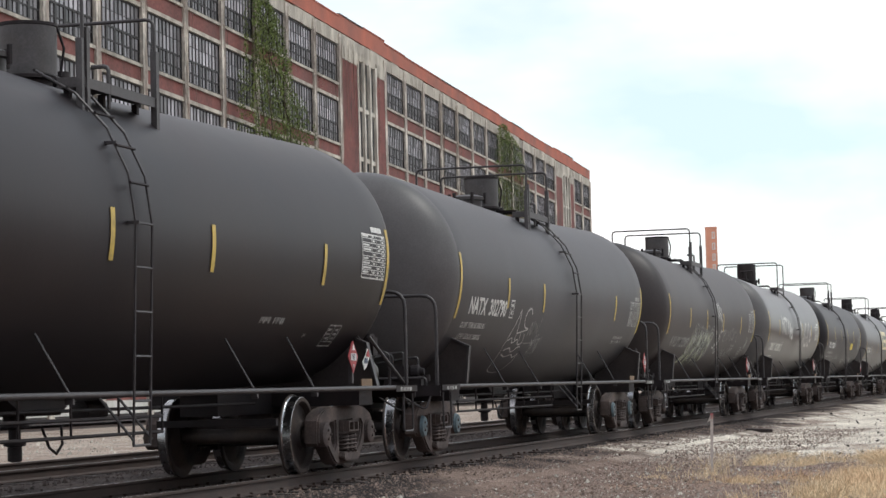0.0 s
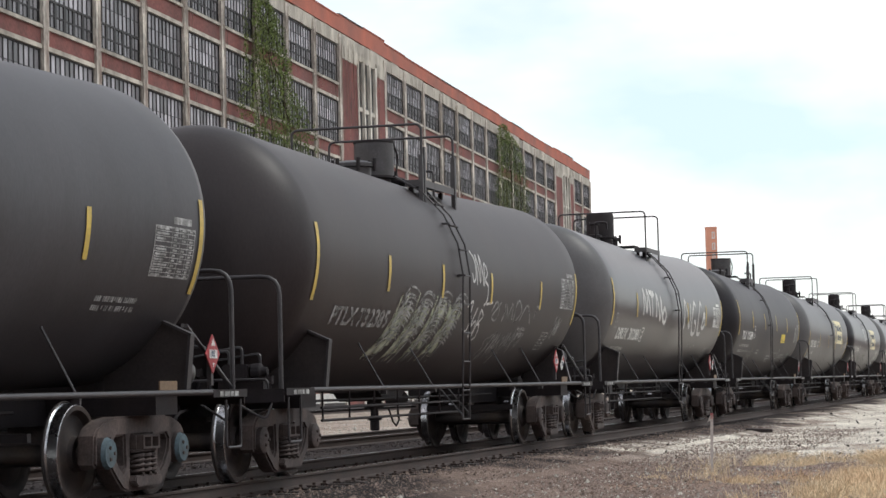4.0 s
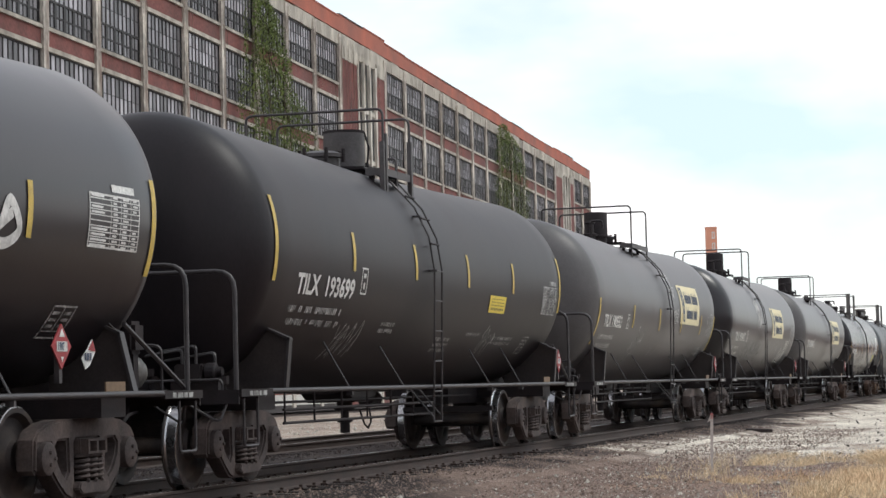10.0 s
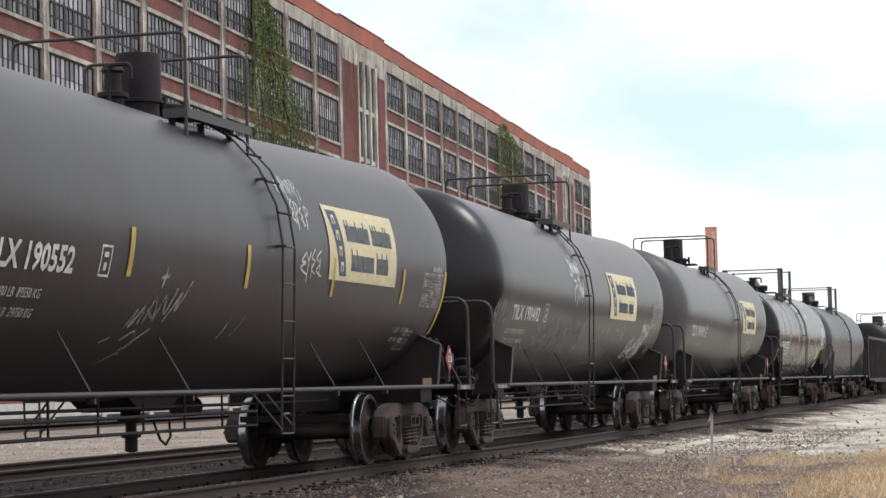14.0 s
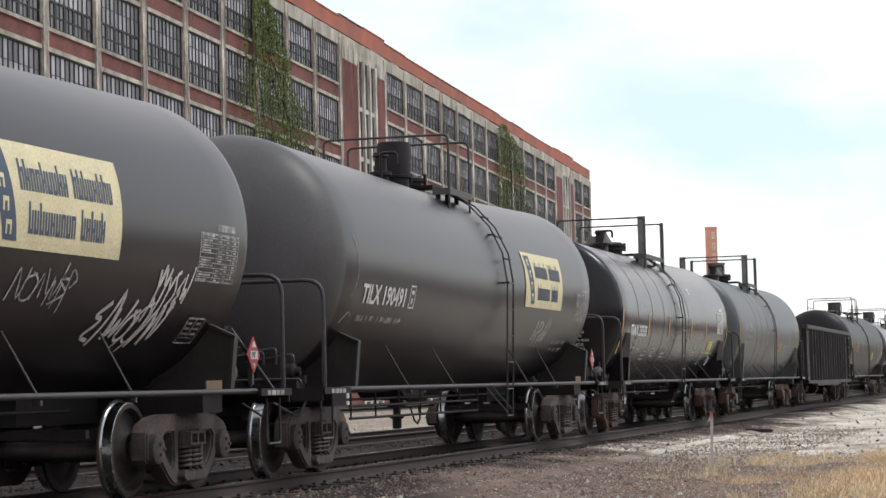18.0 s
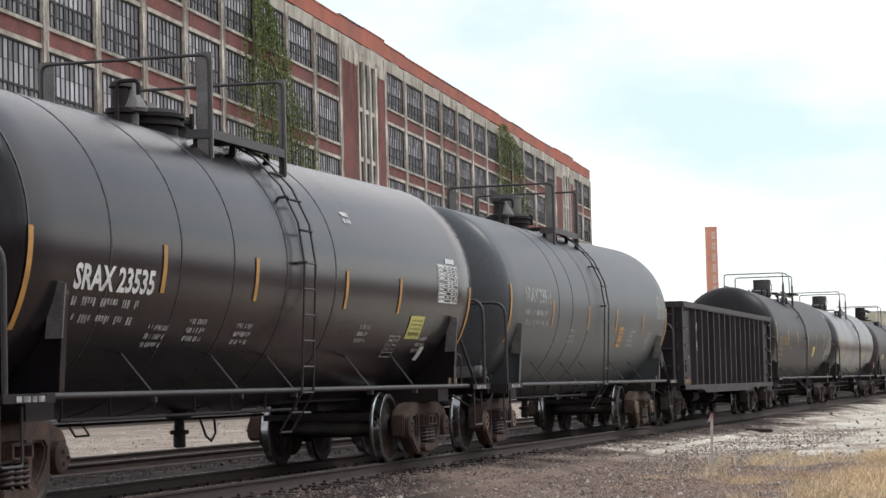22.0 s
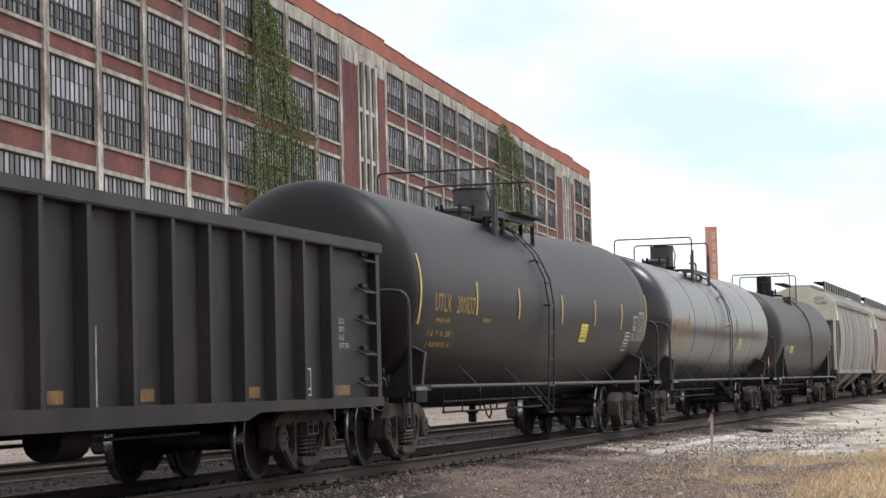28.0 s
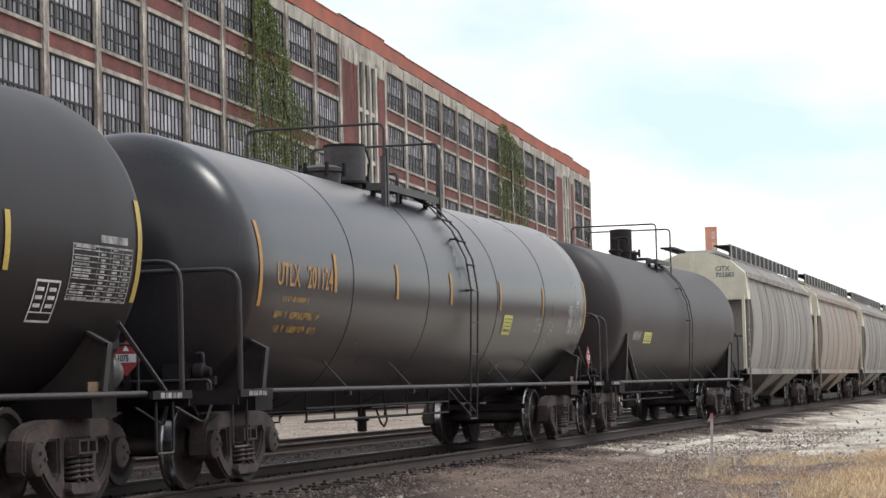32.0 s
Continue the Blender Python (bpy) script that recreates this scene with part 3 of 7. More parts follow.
def torn_placard(car, x, y, z, s=0.15):
    """What is left of an old placard: a scrap of red and white card."""
    h = part("torn_placard", prism(bmesh.new(), [(y - s, z - 0.02), (y - s * 0.5, z - s * 0.8), (y + s * 0.2, z - s * 0.5), (y + s, z + s * 0.3), (y + s * 0.5, z + s), (y - s * 0.2, z + s * 0.4)], x, x + 0.008), "white", car, "torn scrap of an old placard")
    part("red_scrap", Sheet().poly([(y - s * 0.2, z + s * 0.38), (y + s * 0.9, z + s * 0.28), (y + s * 0.5, z + s * 0.98)]).on_side(x + 0.010), "red", h)
    part("old_number", Sheet().bars(y - s * 0.7, z - s * 0.25, (0.03, 0.05, 0.04), s * 0.45, 0.015).on_side(x + 0.010), "ink", h)


def on_head(bm, half, head, r, zc):
    """Lays a flat upright mesh in (x, z) on the tank's head that looks towards -y."""
    for v in bm.verts:
        x, z = v.co.x, v.co.y
        q = min(0.999, math.hypot(x, z - zc) / r) ** (1 / 0.92)
        v.co = (x, -half - head * math.sqrt(1 - q * q) - 0.012, z)
    return bm


def end_placard(car, x, y, z, s):
    """A red and white diamond placard that faces along the track."""
    h = part("placard", prism(bmesh.new(), [(x - s, z), (x, z - s), (x + s, z), (x, z + s)], y - 0.012, y, "y"), "red", car, "red and white diamond placard")
    part("placard_panel", Sheet().rect(x - s * 0.62, x + s * 0.62, z - s * 0.24, z + s * 0.24).on_end(y - 0.012), "white", h)
    part("placard_number", Sheet().text("1075", x - s * 0.52, z - s * 0.15, s * 0.32, 0.75, 0.004).on_end(y - 0.014, 0.008), "ink", h)
    part("placard_mark", Sheet().poly([(x - s * 0.2, z + s * 0.4), (x + s * 0.2, z + s * 0.4), (x, z + s * 0.75)]).on_end(y - 0.012), "white", h)
    part("placard_holder", bx(x - 0.03, x + 0.03, y, y + 0.03, 1.0, z + s * 0.4), "iron", h)


def tank_car(name, label, y0, half, r, zlow, zends, paint, head=0.80, reach=9.3, trucks=(-7.55, 6.75), seams=(), caps="", top="drum", trim="black", trucks_of="cast", stripes=(), stripe="yellow",
             stripe_v=(-0.7, 0.3, -0.46, 0.0), ladder_y=0.1, plat=(-0.9, 0.9), dome_y=0.0, saddle=(1.62, 1.80), zref=2.7, tall_deck=False, braces=False, saddle_rear=None, lit_ends=False, ends=None, rail_x=1.42, saddle_front=-7.0, lean_in=False):
    car = tagged(new(name), label, "tank car", "tank cars of the train")
    zc = lambda y: zlow + (zends[y > 0] - zlow) * min(1, abs(y) / half)
    tc = (trucks[1] - trucks[0]) / 2
    shell = mesh_of("tank", tank_shell(half, r, zc, head), paint, 35)
    # these heads get the paler paint, which stands in for sky light on them
    if lit_ends:
        shell.materials.append(M["headlit"])
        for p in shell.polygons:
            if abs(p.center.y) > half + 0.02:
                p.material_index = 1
    part("tank", shell, "", car)
    if trim == "gloss":
        for y in (-half, half):
            part("weld_seam", seam_ring(y, r, zc(y), 0.035, 0.003), paint, car)
    for y in seams:
        part("weld_seam", seam_ring(y, r, zc(y), 0.025, 0.004), "seam", car)
    # underframe
    end = reach - 0.62
    for s in (1, -1):
        part("side_sill", bar([(s * 1.5, -end + 0.9, 1.03), (s * 1.5, end - 0.9, 1.03)], 0.031, 8), "pipe", car, smooth=60)
        for y in [k / 7.5 * half for k in (-4.8, -2.4, 2.35, 4.4) + ((-0.62,) if trim != "black" else ())]:
            part("strut", bar([(s * 1.5, y, 1.04), (s * 1.5 * 0.74, y, zc(y) - r * 0.62)], 0.013), "pipe", car)
            part("clip", bx(*sorted((s * 1.46, s * 1.54)), y - 0.02, y + 0.02, 0.95, 1.0), "pipe", car)
        for e in (1, -1):
            yb = saddle_front / 7.5 * half if e < 0 else saddle_rear or 7.2 / 7.5 * half
            zo, zi = saddle
            xo = 1.27 if lean_in and e > 0 else 1.48
            steel = "saddle" if trim == "black" else trim
            bm = prism(bmesh.new(), [(s * 1.42, 1.0), (s * 0.55, 1.0), (s * 0.55, zi - 0.3), (s * min(1.08, xo - 0.2), zi), (s * xo, zo)], yb - 0.012, yb + 0.012, "y")
            sad = part("saddle_plate", bm, steel, car)
            part("flange", prism(bmesh.new(), [(s * 1.42, 1.0), (s * 1.45, 1.0), (s * (xo + 0.03), zo), (s * xo, zo)], yb - 0.055, yb + 0.055, "y"), "pipe" if trim == "black" else trim, sad)
            part("cap", prism(bmesh.new(), [(s * (xo + 0.03), zo), (s * (xo - 0.43), zi + 0.03), (s * (xo - 0.43), zi), (s * (xo + 0.03), zo - 0.03)], yb - 0.055, yb + 0.055, "y"), "pipe" if trim == "black" else trim, sad)
            if trim in ("gloss", "grey"):
                part("ear_plate", prism(bmesh.new(), [(s * 1.34, zo - 0.42), (s * 1.50, zo - 0.42), (s * 1.54, zo + 0.06), (s * 1.40, zo + 0.10)], yb - 0.085, yb - 0.06, "y"), "reservoir", sad, "dull grey ear plate")
            if braces:
                part("brace", bar([(s * 1.47, yb - e * 0.9, 1.02), (s * 1.40, yb + e * 0.05, 2.05)], 0.07), trim, sad)
    ends = ends or (end, end)
    for e in (1, -1):
        yt, end = trucks[e > 0], ends[e > 0]
        part("stub_sill", bx(-0.24, 0.24, *sorted((yt - e * 2.2, e * (reach - 0.62))), 0.74, 1.22), "iron", car)
        part("bolster", bx(-1.4, 1.4, yt - 0.28, yt + 0.28, 0.82, 1.02), "iron", car)
        W = max(1.5, rail_x + 0.02)
        deck = part("end_platform", bx(-W, W, *sorted((e * (end - 0.75), e * end)), 0.99, 1.04), "iron", car)
        part("edge", bx(W, W + 0.03, *sorted((e * (end - 0.98), e * (end + 0.02))), 0.975, 1.055), "iron", deck)
        part("edge", bx(-W, W, *sorted((e * end, e * (end + 0.03))), 0.90, 1.05), "iron", deck)
        part("step", bar(rounded([(1.5, e * (end - 0.55), 0.95), (1.5, e * (end - 0.55), 0.45), (1.5, e * (end - 0.12), 0.45), (1.5, e * (end - 0.12), 0.95)], 0.05), 0.016), "pipe", car)
        part("end_handrail", bar(rounded([(rail_x, e * (end - 0.12), 1.02), (rail_x, e * (end - 0.12), 2.32), (-rail_x, e * (end - 0.12), 2.32), (-rail_x, e * (end - 0.12), 1.02)], 0.22), 0.026, 8), "pipe", car, smooth=60)
        part("plate_writing", Sheet().bars(min(e * (end - 0.80), e * (end - 0.22)), 0.985, (0.10, 0.14, 0.09, 0.12), 0.05, 0.03).on_side(W + 0.03), "faded", deck, "white plate writing")
    add_couplers(car, reach)
    add_trucks(car, trucks, trucks_of, caps)
    # brake gear and outlet under the belly
    part("outlet_valve", turn(bmesh.new(), [(0.40, 0.03), (0.41, 0.07), (0.55, 0.07), (0.56, 0.11), (0.60, 0.11), (0.61, 0.06), (0.72, 0.06), (0.73, 0.15), (0.78, 0.15), (0.79, 0.11), (1.2, 0.13)], 16, "z", (0.1, -0.6, 0)), "iron", car, smooth=40)
    part("valve_guard", prism(bmesh.new(), [(-1.5, 1.10), (0.4, 1.10), (-0.1, 0.84), (-0.9, 0.84)], -0.35, 0.35), "iron", car)
    part("outlet_cap_chain", bar([(0.2, -0.2, 0.72), (0.24, -0.12, 0.52), (0.25, 0.02, 0.46), (0.26, 0.14, 0.55), (0.22, 0.2, 0.74)], 0.014), "iron", car)
    for x, z, a, b in ((0.95, 0.80, -5.7, 1.07), (-0.8, 0.70, -5.2, 4.8), (0.4, 0.88, -5.6, 5.4)) + (() if trim != "black" else ((0.95, 0.64, -5.7, 1.07),)):
        part("brake_rod", bar([(x, a, z), (x, b, z)], 0.018), "iron", car)
    for k in range(7):
        y = -5.65 + 1.12 * k
        part("rod_hanger", bar([(0.95, y, 0.80 if trim != "black" else 0.64), (0.95, y, 1.04)], 0.014), "iron", car)
    part("brake_cylinder", turn(bmesh.new(), [(2.0, 0.05), (2.02, 0.12), (2.55, 0.12), (2.58, 0.05)], 14, "y", (-0.4, 0, 0.86)), "iron", car, smooth=40)
    part("brake_lever", bx(-0.5, 1.0, trucks[1] - 2.3, trucks[1] - 2.22, 0.62, 0.70), "iron", car)
    # end fittings
    end = ends[0]
    gear = "iron" if trim == "black" else "reservoir"
    part("control_valve", bevelled(bx(0.62, 0.94, -end + 0.34, -end + 0.60, 1.16, 1.34)), gear, car)
    part("valve_portion", bevelled(turn(bmesh.new(), [(0.94, 0.05), (0.96, 0.10), (1.06, 0.10), (1.08, 0.06), (1.14, 0.05)], 12, "x", (0, -end + 0.46, 1.25)), 0.006), gear, car)
    part("valve_bracket", bx(0.55, 1.1, -end + 0.42, -end + 0.55, 1.02, 1.14), "iron", car)
    for k, (dx, dz) in enumerate(((0.66, 1.50), (0.82, 1.54), (1.04, 1.46))):
        part("air_pipe", bar(rounded([(dx, -end + 0.5, 1.3), (dx, -end + 0.5, dz), (dx - 0.9, -end + 0.8, dz - 0.10), (dx - 1.6, -end + 0.8, dz - 0.12)], 0.06), 0.018), "pipe", car)
    end = ends[1]
    part("air_reservoir", turn(bmesh.new(), [(-0.42, 0.02), (-0.40, 0.12), (-0.30, 0.19), (0.25, 0.19), (0.36, 0.15), (0.42, 0.08), (0.43, 0.01)], 16, "x", (0.72, end - 0.55, 1.24)), "reservoir", car, "dull grey air reservoir", smooth=50)
    part("hand_brake_box", bevelled(bx(1.06, 1.22, end - 1.00, end - 0.72, 1.42, 1.74), 0.04), "iron", car)
    part("brake_stand", bx(1.10, 1.18, end - 0.92, end - 0.80, 1.02, 1.45), "iron", car)
    part("diagonal_rod", bar([(1.42 if not lean_in else 1.30, 7.2 / 7.5 * half + 0.05, 1.70), (1.40, end - 0.02, 1.03)], 0.024), "pipe", car)
    yb = 7.3 / 7.5 * half
    part("badge_plate", bx(1.40, 1.415, yb - 0.75, yb - 0.30, 1.06, 1.15), "primer", car, "small tan plate above the sill")
    for dx, dy, h in ((0.30, 0.45, 1.30), (0.15, 0.62, 1.22), (1.22, 0.30, 1.20)):
        part("cut_out_cock", turn(bmesh.new(), [(1.03, 0.02), (h - 0.1, 0.02), (h - 0.09, 0.05), (h, 0.05)], 8, "z", (dx, -ends[0] + dy, 0)), "iron", car)
    part("air_pipe", bar(rounded([(1.25, -ends[0] + 0.15, 1.03), (1.25, -ends[0] + 0.15, 1.16), (0.2, -ends[0] + 0.15, 1.16), (0.1, -ends[0] + 0.9, 1.14)], 0.06), 0.016), "pipe", car)
    part("air_pipe", bar(rounded([(1.3, end - 0.5, 1.03), (1.3, end - 0.5, 1.50), (0.5, end - 0.6, 1.55), (0.4, end - 1.0, 1.5)], 0.08), 0.016), "pipe", car)
    part("equalizing_drum", turn(bmesh.new(), [(0.72, 0.02), (0.73, 0.15), (0.78, 0.17), (1.05, 0.17), (1.09, 0.14), (1.10, 0.02)], 16, "x", (0, end - 0.95, 1.86)), "reservoir", car, smooth=40)
    # ladders and top fittings
    for s in (1, -1):
        ladder(car, ladder_y, r, zlow + 0.03, s, lean=0.0 if trim == "black" else 0.28)
    zt = zlow + r
    p0, p1 = plat
    dz = 0.12 if tall_deck else 0.0
    deck = part("top_platform", bx(0.74, 1.0, p0, p1 + 0.08, zt - 0.10 + dz, zt - 0.07 + dz), "iron", car)
    part("deck_edge", bx(1.0, 1.02, p0, p1 + 0.08, zt - 0.16 + dz, zt - 0.06 + dz), "housing", deck)
    part("deck_edge", bx(0.74, 1.0, p0 - 0.02, p0, zt - 0.16 + dz, zt - 0.06 + dz), "housing", deck)
    part("deck_board", bx(-1.02, -0.52, p0, p1 + 0.08, zt - 0.12 + dz, zt - 0.07 + dz), "iron", deck)
    part("deck_board", bx(-0.52, 0.52, p1 - 0.45, p1 + 0.08, zt + 0.03 + dz, zt + 0.07 + dz), "iron", deck)
    for y in (p0 + 0.1, (p0 + p1) / 2, p1 - 0.05):
        for x in (0.8, -0.8):
            part("deck_leg", bx(x - 0.03, x + 0.03, y - 0.03, y + 0.03, zlow + math.sqrt(r * r - x * x) - 0.03, zt - 0.12 + dz), "iron", deck)
    hi = zt + 0.76
    for y in (p0, p1):
        part("top_handrail", bar(rounded([(1.0, y, zt - 0.42), (1.0, y, hi), (-1.0, y, hi), (-1.0, y, zt - 0.42)], 0.10), 0.019, 8), "pipe", car, smooth=60)
    part("top_handrail", bar([(-1.0, p0, hi - 0.38), (-1.0, p1, hi - 0.38)], 0.02), "pipe", car)
    if tall_deck:
        part("deck_board", bx(0.52, 1.24, p0 + 0.9, p1 - 0.1, zt + 0.055, zt + 0.095), "iron", deck)
        part("top_handrail", bar(rounded([(1.0, p0, hi), (1.0, p0 + 1.0, hi), (1.0, p0 + 1.9, hi - 0.04), (1.0, p0 + 2.0, zt + 0.05)], 0.2), 0.019), "pipe", car)
    if top == "plates":
        for y in (p0, p1):
            w = 0.18 if y < 0 else 0.09
            part("post_plate", bx(1.03 - w, 1.03, y, y + 0.03, zt - 0.38, hi + 0.03), "reservoir", car, "dull grey flat post")
            part("post_plate", bx(-1.03, -1.03 + w, y, y + 0.03, zt - 0.38, hi + 0.03), "reservoir", car)
        part("valve_cone", turn(bmesh.new(), [(zt - 0.05, 0.07), (zt + 0.16, 0.07), (zt + 0.17, 0.16), (zt + 0.21, 0.17), (zt + 0.42, 0.05), (zt + 0.50, 0.03), (zt + 0.51, 0.005)], 16, "z", (0.1, dome_y - 0.62, 0)), "reservoir", car, smooth=40)
    rad = {"drum": 0.26, "wide": 0.31, "box": 0.3, "plates": 0.22}[top]
    d = dome_y
    if top == "box":
        hs = part("valve_housing", turn(bmesh.new(), [(zt + 0.10, 0.30), (zt + 0.60, 0.30), (zt + 0.605, 0.01)], 28, "z", (0, d, 0)), "housing", car, "dull grey valve housing", smooth=40)
        part("housing_base", turn(bmesh.new(), [(zt - 0.06, 0.25), (zt + 0.06, 0.25), (zt + 0.065, 0.33), (zt + 0.10, 0.33)], 24, "z", (0, d, 0)), "iron", hs, smooth=40)
        part("housing_lid", turn(bmesh.new(), [(zt + 0.605, 0.31), (zt + 0.635, 0.31), (zt + 0.64, 0.01)], 28, "z", (0, d, 0)), "iron", hs, smooth=40)
        for y, w in ((p0 - 0.09, 0.05), (p0 + 0.03, 0.07), (p1 - 0.04, 0.08)):
            part("post_plate", bx(0.97, 1.035, y, y + w, zt - 0.43, zt + (0.42 if y > p0 else 0.30)), "housing", car)
        part("post_hook", bar(rounded([(1.0, p0 + 0.62, zt - 0.30), (1.0, p0 + 0.62, zt + 0.12), (0.82, p0 + 0.62, zt + 0.12)], 0.06), 0.022), "housing", car)
    elif top == "plates":
        hs = part("valve_housing", turn(bmesh.new(), [(zt - 0.06, 0.36), (zt + 0.06, 0.36), (zt + 0.065, 0.43), (zt + 0.11, 0.43), (zt + 0.115, 0.38), (zt + 0.15, 0.38), (zt + 0.155, 0.44), (zt + 0.20, 0.44), (zt + 0.205, 0.40), (zt + 0.25, 0.36), (zt + 0.26, 0.01)], 32, "z", (0, d, 0)), "iron", car, smooth=35)
        if trim == "grey":
            part("housing_lid", turn(bmesh.new(), [(zt + 0.26, 0.26), (zt + 0.56, 0.26), (zt + 0.565, 0.29), (zt + 0.60, 0.29), (zt + 0.61, 0.01)], 24, "z", (0, d, 0)), "reservoir", hs, smooth=40)
        else:
            part("housing_lid", bevelled(bx(-0.55, -0.20, d + 0.5, d + 0.85, zt, zt + 0.45), 0.02), "reservoir", hs)
    else:
        hgt = 0.74
        part("valve_housing", turn(bmesh.new(), [(zt - 0.08, rad * 0.9), (zt + 0.16, rad * 0.9), (zt + 0.165, rad * 1.08), (zt + 0.20, rad * 1.08), (zt + 0.205, rad), (zt + hgt - 0.06, rad), (zt + hgt - 0.02, rad * 0.95), (zt + hgt, 0.02)], 28, "z", (0, d, 0)), "iron", car, smooth=40)
    m = d - 0.45 - rad - 0.31 if top == "box" else d + 0.38 + rad
    part("manway", turn(bmesh.new(), [(zt - 0.08, 0.26), (zt + 0.14, 0.26), (zt + 0.15, 0.31), (zt + 0.20, 0.31), (zt + 0.24, 0.2), (zt + 0.25, 0.02)], 24, "z", (0, m, 0)), "housing" if top == "box" else "iron", car, smooth=40)
    for k in range(6):
        a = k * math.tau / 6
        part("manway_bolt", turn(bmesh.new(), [(zt + 0.08, 0.03), (zt + 0.27, 0.03)], 6, "z", (0.32 * math.cos(a), m + 0.32 * math.sin(a), 0)), "iron", car)
    if top == "box":
        part("safety_valve", turn(bmesh.new(), [(zt - 0.05, 0.10), (zt + 0.06, 0.10), (zt + 0.07, 0.15), (zt + 0.12, 0.15), (zt + 0.13, 0.09), (zt + 0.22, 0.08), (zt + 0.23, 0.01)], 14, "z", (0.12, d + rad + 0.26, 0)), "iron", car, smooth=40)
        part("vent_valve", turn(bmesh.new(), [(zt - 0.05, 0.05), (zt + 0.20, 0.05), (zt + 0.21, 0.09), (zt + 0.27, 0.09), (zt + 0.28, 0.01)], 10, "z", (-0.25, d + rad + 0.42, 0)), "iron", car, smooth=40)
        part("housing_latch", bar([(0.28, d + 0.1, zt + 0.62), (0.33, d + 0.16, zt + 0.40), (0.30, d + 0.14, zt + 0.12)], 0.014), "iron", hs)
    else:
        part("safety_valve", turn(bmesh.new(), [(zt - 0.05, 0.12), (zt + 0.14, 0.12), (zt + 0.15, 0.17), (zt + 0.2, 0.17), (zt + 0.22, 0.1), (zt + 0.42, 0.09), (zt + 0.44, 0.13), (zt + 0.5, 0.1), (zt + 0.5, 0.01)], 16, "z", (0, d - 0.72, 0)), "iron", car, smooth=40)
        part("vent_pipe", bar(rounded([(0.1, d - 1.05, zt - 0.02), (0.1, d - 1.05, zt + 0.46), (0.35, d - 1.05, zt + 0.46), (0.35, d - 1.05, zt + 0.3)], 0.06), 0.025), "iron", car, smooth=60)
    # reflective stripes on the sides
    side = Side(car, zc, r, zref)
    for k, y in enumerate(stripes):
        lo, up = stripe_v[:2] if abs(abs(y) - half) < 0.5 else stripe_v[2:]
        side.put("reflective_stripe", side.sheet().rect(y - 0.05, y + 0.05, lo, up), stripe, lift=0.009)
    car.matrix_basis = Matrix.Translation((0, y0, 0))
    TRAIN.append((car, y0))
    return side


def bevelled(bm, w=0.02):
    bmesh.ops.bevel(bm, geom=bm.edges[:], offset=w, segments=2, affect="EDGES")
    return bm


TRAIN = []


SMALL = ("graffiti", "stencilled_line", "stencilled_block", "card_writing", "panel_device", "panel_emblem")


